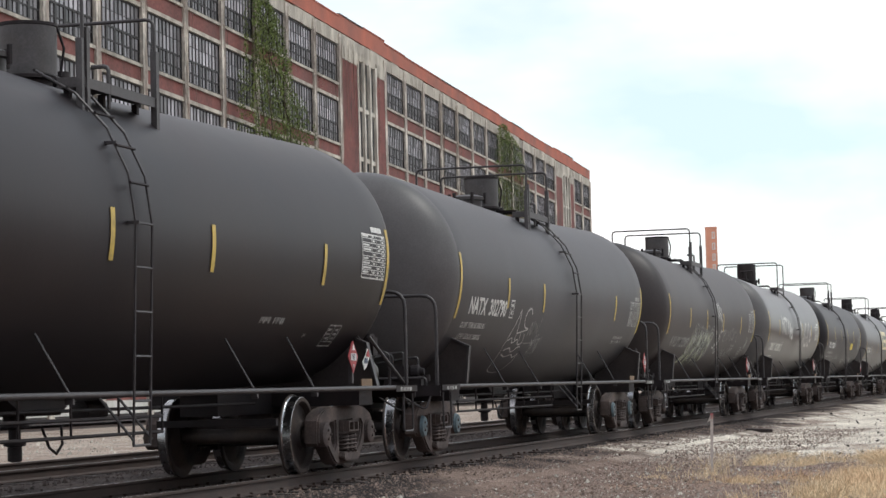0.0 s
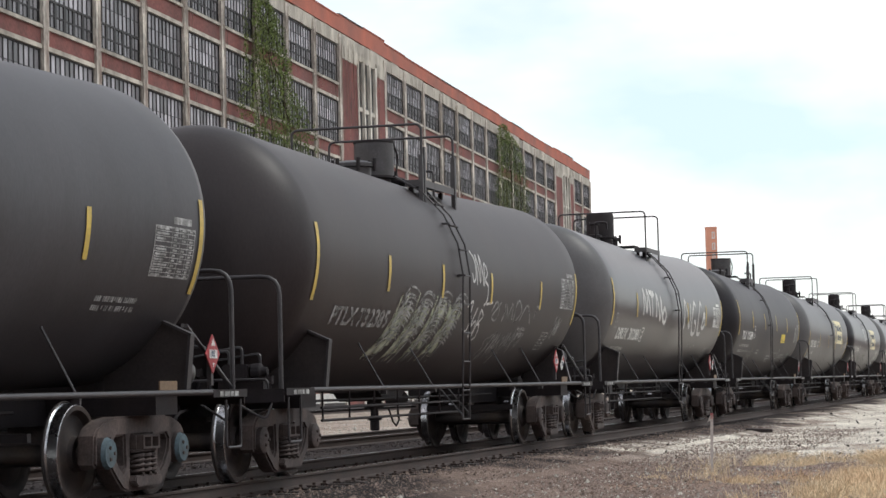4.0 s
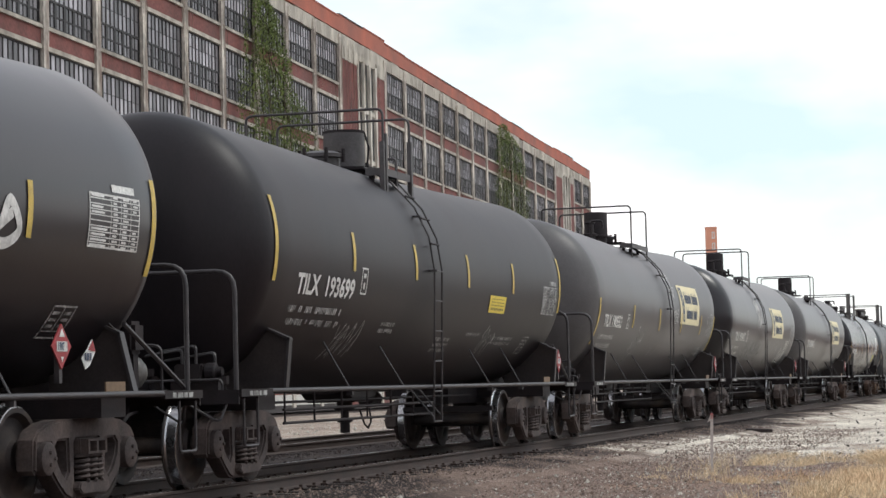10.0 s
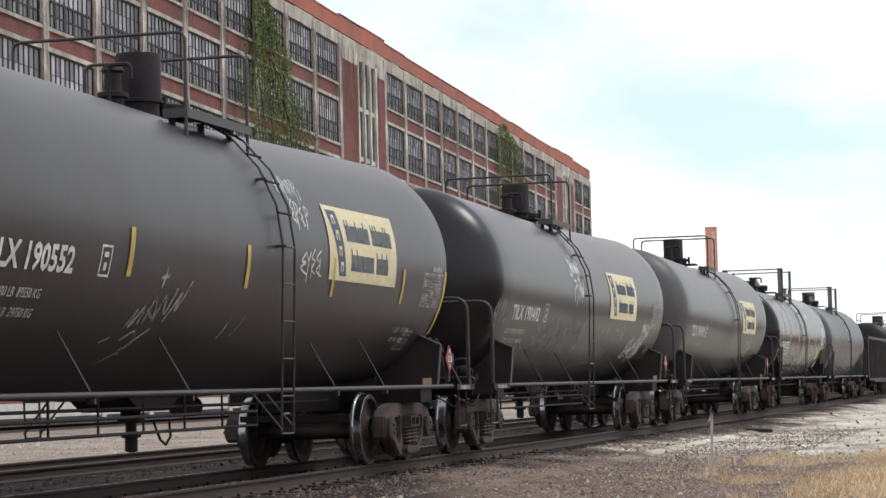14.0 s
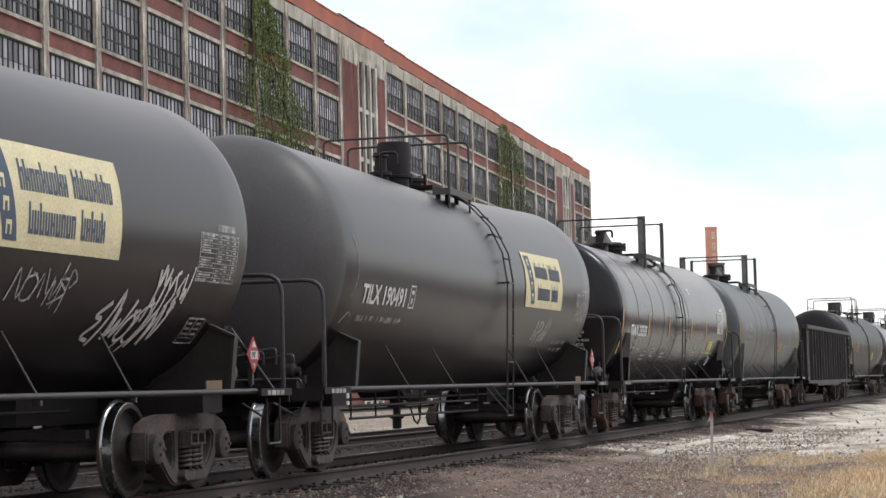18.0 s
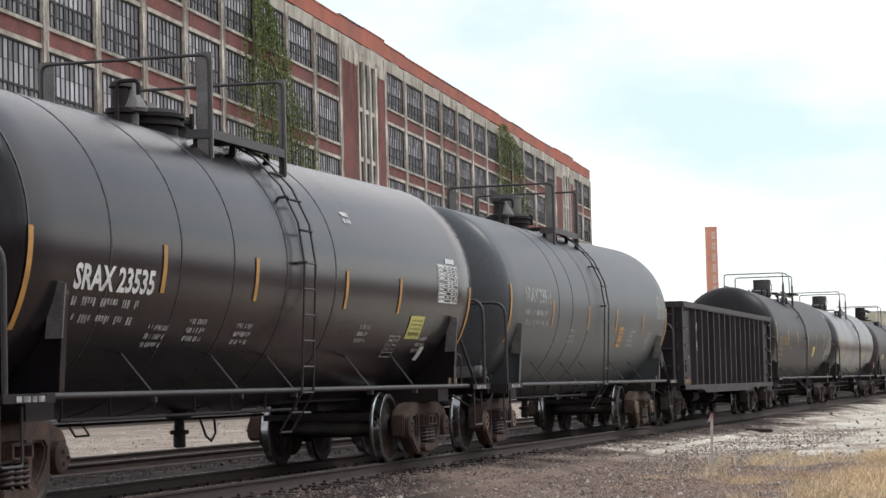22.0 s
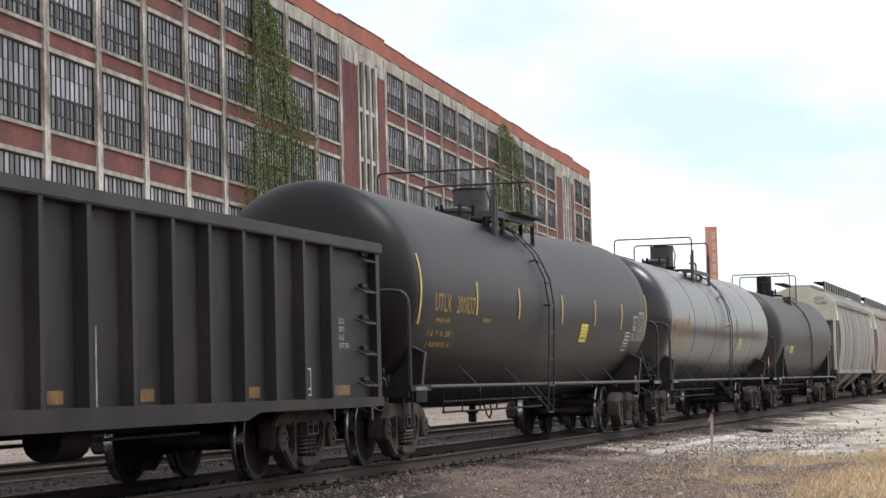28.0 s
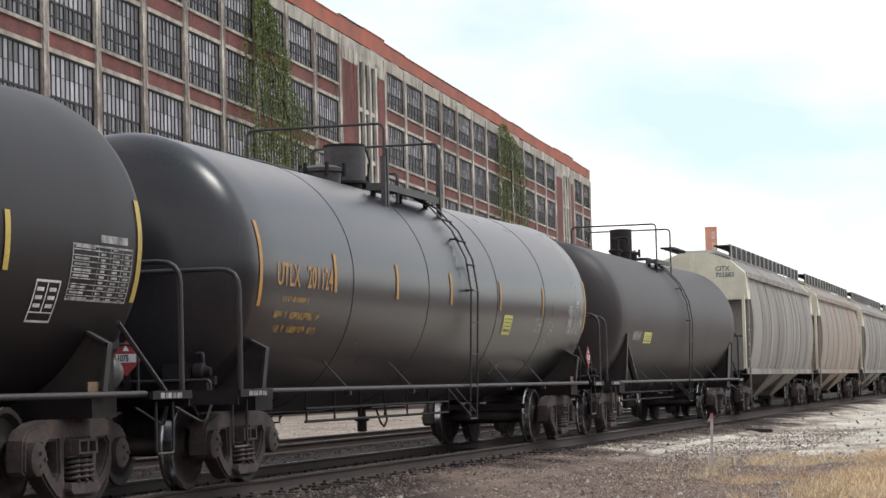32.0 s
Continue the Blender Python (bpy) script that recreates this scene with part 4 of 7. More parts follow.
class Side:
    """The near side of a tank car, on which marks are laid; v counts along the arc from the height zref."""

    def __init__(self, car, zc, r, zref):
        self.car, self.zc, self.r, self.zref = car, zc, r, zref

    def sheet(self):
        return Sheet()

    def put(self, name, sh, ink, parent=None, label="", lift=0.006):
        for v in sh.bm.verts:
            v.co.y += self.zref - self.zc(v.co.x)
        ob = part(name, sh.on_tank(self.r, self.zc, lift=lift), ink, parent or self.car, label)
        return tagged(ob, kind="stuff") if name in SMALL else ob

    def number(self, text, u0, u1, v, size, ink="white", bold=0.010):
        wide = lambda s: max(x for x, _ in lettering(s, size, 1.0, bold)[0])
        bold = 0.003 if ink in ("amber", "orange") else bold
        k = (u1 - u0) / wide(text)
        head, tail = text.split()[0], text.split()[-1]
        self.put("reporting_mark", Sheet().text(head, u0, v, size, k, bold), ink, label="painted reporting letters")
        self.put("reporting_mark", Sheet().text(tail, u1 - k * wide(tail), v, size, k, bold), ink, label="painted reporting number")

    def words(self, u, v, size, text, ink="faded"):
        self.put("stencilled_line", Sheet().text(text, u, v, size, 0.80), ink)

    def lines(self, u0, u1, v, ink, rows=2, seed=1, h=0.085, pitch=0.17):
        rng = random.Random(seed)
        for k in range(rows):
            sh, u, first = Sheet(), u0 + 0.1 * k, True
            while u < u1 - 0.05:
                w = rng.choice((0.03, 0.04, 0.045, 0.05))
                b = rng.choice((0, 0, 0, 0.3)) * h
                sh.rect(u, u + w, v - pitch * k + b, v - pitch * k + h)
                u += w + (0.02 if rng.random() < 0.84 else 0.13)
            self.put("stencilled_line", sh, ink)

    def data(self, u0, u1, v0, v1, ink="faded", seed=2):
        w, h = u1 - u0, v1 - v0
        rng = random.Random(seed)
        sh = Sheet().outline(u0, u1, v0, v1, 0.018)
        rows = 10
        for k in range(1, rows):
            sh.rect(u0 + 0.02, u1 - 0.02, v0 + h * k / rows - 0.005, v0 + h * k / rows + 0.005)
        for c in (0.42, 0.62, 0.82):
            sh.rect(u0 + w * c - 0.005, u0 + w * c + 0.005, v0 + 0.02, v1 - 0.02)
        for k in range(rows):
            y = v0 + h * (k + 0.28) / rows
            for c0, c1 in ((0.04, 0.38), (0.46, 0.58), (0.66, 0.78), (0.86, 0.96)):
                if rng.random() < 0.85:
                    sh.rect(u0 + w * c0, u0 + w * (c0 + (c1 - c0) * rng.uniform(0.6, 1)), y, y + h * 0.42 / rows)
        sh.rect(u0 + w * 0.45, u0 + w * 0.9, v1 + 0.03, v1 + 0.10)
        self.put("data_panel", sh, ink, label="white stencilled test data panel")

    def box(self, u, v, w=0.24, h=0.36, ink="white"):
        self.put("stencil_box", Sheet().outline(u, u + w, v, v + h, 0.022).rect(u + 0.07, u + w - 0.07, v + h * 0.62, v + h * 0.78).rect(u + 0.09, u + w - 0.09, v + h * 0.2, v + h * 0.45), ink)

    def wide_box(self, u, v, w=0.55, h=0.42, ink="faded"):
        sh = Sheet().outline(u, u + w, v, v + h, 0.022).rect(u + w * 0.48, u + w * 0.52, v + h * 0.25, v + h - 0.02).rect(u + 0.02, u + w - 0.02, v + h * 0.23, v + h * 0.26)
        for a in (0.1, 0.6):
            for k in range(3):
                sh.rect(u + w * a, u + w * (a + 0.28), v + h * (0.36 + 0.19 * k), v + h * (0.45 + 0.19 * k))
        self.put("stencil_box", sh, ink)

    def card(self, u, v, w, h, ink):
        c = self.put("notice_card", Sheet().rect(u, u + w, v, v + h), ink, label="yellow notice card on the tank", lift=0.008)
        sh = Sheet()
        for k, (a, b) in enumerate(((0.16, 0.14), (0.42, 0.06), (0.60, 0.06), (0.78, 0.06))):
            x = u + w * 0.12
            while x < u + w * 0.85:
                sh.rect(x, x + w * 0.05, v + h * a, v + h * (a + b))
                x += w * 0.10
        self.put("card_writing", sh, "seam", c, lift=0.011)

    def block(self, u, v, w=0.55, rows=3, ink="faded", seed=3, h=0.06, pitch=0.1):
        rng = random.Random(seed)
        sh = Sheet()
        for k in range(rows):
            x = u
            while x < u + w:
                b = rng.uniform(0.025, 0.05)
                q = rng.choice((0, 0, 0, 0.3)) * h
                sh.rect(x, min(x + b, u + w), v + pitch * k + q, v + pitch * k + h)
                x += b + rng.choice((0.014, 0.014, 0.014, 0.05))
        self.put("stencilled_block", sh, ink)

    def panel(self, u, v, w=2.85, h=0.92):
        p = self.put("company_panel", Sheet().rect(u, u + w, v, v + h), "panel", label="cream company panel with dark blue shapes", lift=0.008)
        sh = Sheet().poly([(u + 0.10, v + h - 0.06), (u + 0.40, v + 0.06), (u + 0.66, v + 0.06), (u + 0.48, v + h - 0.06)])
        rng = random.Random(5)
        for row, words in ((0.54, (9, 8)), (0.15, (9, 5))):
            x = u + (0.72 if row > 0.3 else 0.86)
            for count in words:
                for i in range(count):
                    tall, foot = 0.27 if i == 0 or rng.random() < 0.3 else 0.20, v + h * row
                    sh.rect(x, x + 0.040, foot, foot + tall).rect(x + 0.058, x + 0.092, foot, foot + 0.20)
                    q = rng.choice((0.0, 0.08, 0.16))
                    sh.rect(x + 0.040, x + 0.058, foot + q, foot + q + 0.04)
                    x += 0.108
                x += 0.10
        self.put("panel_device", sh, "ink", p, lift=0.011)
        sh = Sheet()
        for k in range(4):
            c, q = u + 0.49 - 0.06 * k, v + 0.17 + 0.19 * k
            sh.rect(c - 0.06, c - 0.03, q - 0.06, q + 0.06).rect(c - 0.03, c + 0.05, q + 0.02, q + 0.06).rect(c + 0.02, c + 0.05, q - 0.06, q + 0.02)
        self.put("panel_emblem", sh, "panel", p, lift=0.013)

    def tag(self, u, v, w, h, seed, loops, width=0.035, ink="palespray", slant=0.3):
        self.put("graffiti", scribble(Sheet(), u, v, w, h, seed, loops, width, slant), ink, label="sprayed graffiti tag")

    def strokes(self, lines, width, ink, u=0.0, v=0.0, sx=1.0, sy=1.0):
        sh = Sheet()
        for pts in lines:
            fine = []
            for i, (a, b) in enumerate(zip(pts, pts[1:])):
                p, q = pts[max(i - 1, 0)], pts[min(i + 2, len(pts) - 1)]
                for k in range(6):
                    s = k / 6
                    x, y = [0.5 * (2 * a[j] + (b[j] - p[j]) * s + (2 * p[j] - 5 * a[j] + 4 * b[j] - q[j]) * s * s + (3 * a[j] - p[j] - 3 * b[j] + q[j]) * s ** 3) for j in (0, 1)]
                    fine.append((u + sx * x, v + sy * y))
            fine.append((u + sx * pts[-1][0], v + sy * pts[-1][1]))
            sh.stroke(fine, width)
        self.put("graffiti", sh, ink, label="sprayed graffiti strokes")


# ---- gondola and covered hoppers ----
def gondola(y0, half=8.45, reach=9.25):
    car = tagged(new("gondola_car"), "black steel gondola car with ribbed sides and worn lettering", "freight car")
    z0, z1, W = 0.92, 2.73, 1.46
    for s in (1, -1):
        bm = bx(*sorted((s * (W - 0.03), s * W)), -half, half, z0, z1)
        part("side_sheet", bm, "gondola", car)
        part("top_chord", bevelled(bx(*sorted((s * (W - 0.06), s * (W + 0.14))), -half - 0.02, half + 0.02, z1, z1 + 0.14), 0.015), "chord", car)
        belly = [(-half, z0), (-half, z0 - 0.10), (-5.6, z0 - 0.12), (-5.2, z0 - 0.20), (3.4, z0 - 0.20), (3.8, z0 - 0.12), (half, z0 - 0.12), (half, z0)]
        part("side_sill", prism(bmesh.new(), belly, s * (W - 0.05), s * (W + 0.13)), "gondola", car)
        n = 14
        for k in range(n):
            y = -6.60 + 1.0 * k
            part("rib", prism(bmesh.new(), [(s * W, y - 0.075), (s * (W + 0.12), y - 0.045), (s * (W + 0.12), y + 0.045), (s * W, y + 0.075)], z0 - 0.02, z1, "z"), "gondola", car)
        for e in (1, -1):
            part("corner_post", bx(*sorted((s * W, s * (W + 0.10))), *sorted((e * half, e * (half - 0.16))), z0 - 0.08, z1), "gondola", car)
            for k in range(5):
                z = z0 + 0.16 + 0.39 * k
                ya, yb = e * (half - 0.24), e * (half - 0.70)
                iron = part("grab_iron", bar(rounded([(s * W, ya, z + 0.03), (s * (W + 0.11), ya, z - 0.02), (s * (W + 0.11), yb, z - 0.02), (s * W, yb, z + 0.03)], 0.03), 0.015), "pipe", car)
                part("bracket", bx(*sorted((s * W, s * (W + 0.05))), *sorted((e * (half - 0.36), e * (half - 0.58))), z + 0.05, z + 0.09), "gondola", iron)
    for e in (1, -1):
        part("end_wall", bx(-W + 0.03, W - 0.03, *sorted((e * half, e * (half - 0.06))), z0, z1 + 0.12), "gondola", car)
        for k in range(3):
            z = z0 + 0.35 + 0.5 * k
            part("end_rib", bx(-W + 0.02, W - 0.02, *sorted((e * half, e * (half + 0.12))), z, z + 0.12), "gondola", car)
        part("end_cap", bx(-W, W, *sorted((e * (half - 0.10), e * (half + 0.14))), z1 + 0.0, z1 + 0.135), "chord", car)
        for k in range(5):
            z = z0 + 0.05 + 0.40 * k
            part("ladder_rung", bar([(0.85, e * (half + 0.18), z), (1.36, e * (half + 0.18), z)], 0.014), "pipe", car)
        for x in (0.85, 1.36):
            part("ladder_stile", bx(x - 0.02, x + 0.02, *sorted((e * (half + 0.12), e * (half + 0.2))), z0 - 0.3, z1), "pipe", car)
        part("draft_sill", bx(-0.3, 0.3, *sorted((e * (half - 2.6), e * (half + 0.2))), 0.74, 1.08), "iron", car)
        part("crossover_step", bx(-1.2, 1.2, *sorted((e * (half + 0.06), e * (half + 0.3))), 1.02, 1.07), "iron", car)
        part("bolster", bx(-1.4, 1.4, *sorted((e * (half - 1.5), e * (half - 2.0))), 0.80, 1.04), "iron", car)
    part("floor_plate", bx(-W + 0.03, W - 0.03, -half + 0.06, half - 0.06, z0 - 0.06, z0), "gondola", car)
    part("centre_sill", bx(-0.28, 0.28, -half + 2.6, half - 2.6, 0.62, 0.99), "iron", car)
    for y in (-3.6, -1.2, 1.2, 3.6):
        part("cross_bearer", bx(-1.3, 1.3, y - 0.08, y + 0.08, 0.72, 0.99), "iron", car)
    part("brake_cylinder", turn(bmesh.new(), [(-0.4, 0.04), (-0.38, 0.2), (0.3, 0.2), (0.33, 0.04)], 14, "y", (0.8, 0.4, 0.62)), "iron", car, smooth=40)
    part("air_reservoir", turn(bmesh.new(), [(-0.5, 0.04), (-0.45, 0.18), (0.45, 0.18), (0.5, 0.04)], 14, "y", (0.7, -2.2, 0.64)), "iron", car, smooth=40)
    part("brake_rod", bar([(0.6, -4.5, 0.58), (0.6, 4.5, 0.58)], 0.02), "pipe", car)
    x = W
    part("reporting_mark", Sheet().text("ATW", -6.16, 2.20, 0.24, 0.72, 0.006).on_side(W), "white", car, "painted reporting mark")
    part("reporting_mark", Sheet().text("10209", -6.34, 1.73, 0.25, 0.80, 0.006).on_side(W), "white", car)
    tagged(part("stencilled_lines", Sheet().text("LMT 219700", -6.42, 1.10, 0.085, 0.72).text("LT WT 66300", -6.42, 0.97, 0.085, 0.66).on_side(W), "white", car), kind="stuff")
    tagged(part("stencilled_lines", Sheet().bars(-half + 0.30, 0.865, (0.12, 0.2, 0.3, 0.1, 0.16, 0.3), 0.045).on_side(x), "faded", car), kind="stuff")
    part("reflective_stripe", Sheet().rect(-7.78, -6.86, 0.955, 1.075).on_side(x), "dulltape", car)
    tagged(part("stencilled_lines", Sheet().text("IL 52-6", 7.0, 1.82, 0.07, 0.75).text("IW 9-5", 7.0, 1.72, 0.07, 0.75).text("IH 5-6", 7.0, 1.62, 0.07, 0.75).text("CU FT 2743", 7.0, 1.52, 0.07, 0.75).on_side(x), "white", car), kind="stuff")
    part("defect_card_holder", bevelled(bx(W, W + 0.03, -7.62, -7.42, 1.22, 1.40), 0.006), "gondola", car)
    part("white_stripe", Sheet().rect(-6.98, -6.95, 1.12, 1.62).rect(-7.2, -7.02, 1.55, 1.60).on_side(x), "faded", car)
    part("white_stripe", Sheet().rect(-0.25, -0.215, 0.80, 1.65).on_side(x), "faded", car)
    tagged(part("stencilled_lines", Sheet().bars(half - 1.5, 0.865, (0.2, 0.3, 0.2, 0.3), 0.045).on_side(x), "faded", car), kind="stuff")
    part("reflective_stripe", Sheet().rect(6.72, 7.40, 0.955, 1.075).on_side(W), "dulltape", car)
    for y in (-4.2, -1.12, 0.95, 3.95):
        part("reflective_stripe", Sheet().rect(y - 0.17, y + 0.17, 0.955, 1.075).on_side(W), "dulltape", car, "dirty orange reflective patch")
    part("stencil_box", Sheet().outline(5.55, 5.89, 0.96, 1.28, 0.018).rect(5.71, 5.73, 1.04, 1.26).rect(5.57, 5.87, 1.03, 1.05).on_side(W), "white", car)
    part("notice_card", Sheet().rect(2.55, 2.68, 0.98, 1.12).on_side(W), "white", car)
    add_couplers(car, reach)
    add_trucks(car, (-7.2, 6.62))
    car.matrix_basis = Matrix.Translation((0, y0, 0))
    TRAIN.append((car, y0))
    return car


def hopper(y0, paint, label, mark=None, half=9.1, reach=10.05):
    """A covered hopper with bowed sides."""
    car = tagged(new("hopper_car"), label, "freight car", "covered hoppers of the train")
    prof = []
    for k in range(13):
        q = k / 12
        z = 1.28 + (3.95 - 1.28) * q
        prof.append((1.36 + 0.20 * math.sin(math.pi * min(1, q * 1.02)) ** 0.8, z))
    prof += [(1.36, 4.12), (1.0, 4.48), (0.5, 4.68)]
    section = prof + [(-x, z) for x, z in prof[::-1]]
    ys = [-half + 0.75, -half + 0.9] + [-half + 0.9 + (2 * half - 1.8) * k / 8 for k in range(1, 8)] + [half - 0.9, half - 0.75]
    bm = bmesh.new()
    rings = [[bm.verts.new((x, y, z)) for x, z in section] for y in ys]
    n = len(section)
    for p, q in zip(rings, rings[1:]):
        for j in range(n):
            bm.faces.new((p[j], q[j], q[(j + 1) % n], p[(j + 1) % n]))
    bm.faces.new(rings[0])
    bm.faces.new(rings[-1][::-1])
    bmesh.ops.recalc_face_normals(bm, faces=bm.faces[:])
    part("body", bm, paint, car, smooth=30)
    for k in range(1, 8):
        y = -half + 0.9 + (2 * half - 1.8) * k / 8
        for s in (1, -1):
            part("side_seam", bar([(s * (x + 0.004), y, z) for x, z in prof[:13]], 0.012, 5), paint, car)
    for s in (1, -1):
        part("top_rail", bx(*sorted((s * 1.34, s * 1.47)), -half + 0.3, half - 0.3, 3.93, 4.06), paint, car)
        part("side_sill", bx(*sorted((s * 1.30, s * 1.44)), -half, half, 1.16, 1.32), paint, car)
        for e in (1, -1):
            part("corner_post", bx(*sorted((s * 1.34, s * 1.42)), *sorted((e * half, e * (half - 0.14))), 1.2, 3.4), "cream", car)
            for k in range(7):
                z = 0.75 + 0.42 * k
                part("grab_iron", bar([(s * 1.47, e * (half - 0.05), z), (s * 1.47, e * (half - 0.5), z)], 0.013), paint, car)
            part("ladder_stile", bx(*sorted((s * 1.44, s * 1.48)), *sorted((e * (half - 0.5), e * (half - 0.56))), 0.6, 3.9), paint, car)
    for e in (1, -1):
        # upper end wall, slope sheet and platform
        bm = prism(bmesh.new(), [(-1.5, 3.30), (1.5, 3.30), (1.44, 4.04), (1.0, 4.44), (0.4, 4.66), (-0.4, 4.66), (-1.0, 4.44), (-1.44, 4.04)], e * (half - 0.74), e * (half - 0.12), "y")
        part("end_wall", bm, "cream" if mark or e < 0 else paint, car)
        part("end_strip", bx(-0.12, 0.02, *sorted((e * (half - 0.14), e * (half - 0.02))), 3.3, 4.64), "cream", car)
        bm = prism(bmesh.new(), [(e * (half - 0.75), 3.3), (e * (half - 0.80), 3.3), (e * (half - 3.4), 1.25), (e * (half - 3.3), 1.25)], -1.3, 1.3, "x")
        part("slope_sheet", bm, "iron", car)
        part("end_platform", bx(-1.4, 1.4, *sorted((e * (half - 2.2), e * half)), 1.18, 1.26), "iron", car)
        part("shear_plate", bx(-0.9, 0.9, *sorted((e * (half - 0.9), e * (half - 0.84))), 1.26, 2.3), "cream", car)
        part("draft_sill", bx(-0.3, 0.3, *sorted((e * (half - 4), e * (half + 0.15))), 0.72, 1.16), "iron", car)
        part("end_handrail", bar(rounded([(1.36, e * (half - 0.06), 1.26), (1.36, e * (half - 0.06), 2.25), (0.5, e * (half - 0.06), 2.25)], 0.1), 0.024), "pipe", car)
    for k in range(3):
        yc = -4.4 + 4.4 * k
        for s in (1, -1):
            bm = bmesh.new()
            q = [(-1.3, yc - 2.1, 1.26), (1.3, yc - 2.1, 1.26), (1.3, yc + 2.1, 1.26), (-1.3, yc + 2.1, 1.26), (-0.4, yc - 0.4, 0.42), (0.4, yc - 0.4, 0.42), (0.4, yc + 0.4, 0.42), (-0.4, yc + 0.4, 0.42)]
            v = [bm.verts.new(p) for p in q]
            for f in ((0, 3, 2, 1), (4, 5, 6, 7), (0, 1, 5, 4), (1, 2, 6, 5), (2, 3, 7, 6), (3, 0, 4, 7)):
                bm.faces.new([v[i] for i in f])
            if s > 0:
                part("discharge_bay", bm, "iron" if k == 0 else paint, car)
            else:
                bm.free()
        part("outlet_gate", bx(-0.5, 0.5, yc - 0.5, yc + 0.5, 0.34, 0.44), "iron", car)
    # running board along the roof on stanchions, and hatches
    walkway = part("running_board", bx(0.58, 0.98, -half + 0.2, half - 0.2, 4.82, 4.86), "iron", car)
    part("board", bx(-0.98, -0.58, -half + 0.2, half - 0.2, 4.82, 4.86), "iron", walkway)
    part("board_edge", bx(0.99, 1.02, -half + 0.2, half - 0.2, 4.54, 4.88), "iron", walkway)
    for k in range(17):
        y = -half + 0.4 + (2 * half - 0.8) * k / 16
        part("stanchion", bx(1.02, 1.05, y - 0.03, y + 0.03, 4.40, 4.86), "pale_wall", walkway)
    part("hatch", bevelled(bx(-0.45, 0.45, -half + 1.4, half - 1.4, 4.66, 4.80), 0.03), "pale_wall", car)
    if mark:
        sh = Sheet().text(mark[0], 0.60, 4.12, 0.13, 0.95, 0.003).text(mark[1], 0.60, 3.94, 0.13, 0.95, 0.003)
        part("reporting_mark", sh.on_end(-half + 0.12), "ink", car)
    add_couplers(car, reach)
    add_trucks(car, (-7.3, 7.3))
    car.matrix_basis = Matrix.Translation((0, y0, 0))
    TRAIN.append((car, y0))
    return car


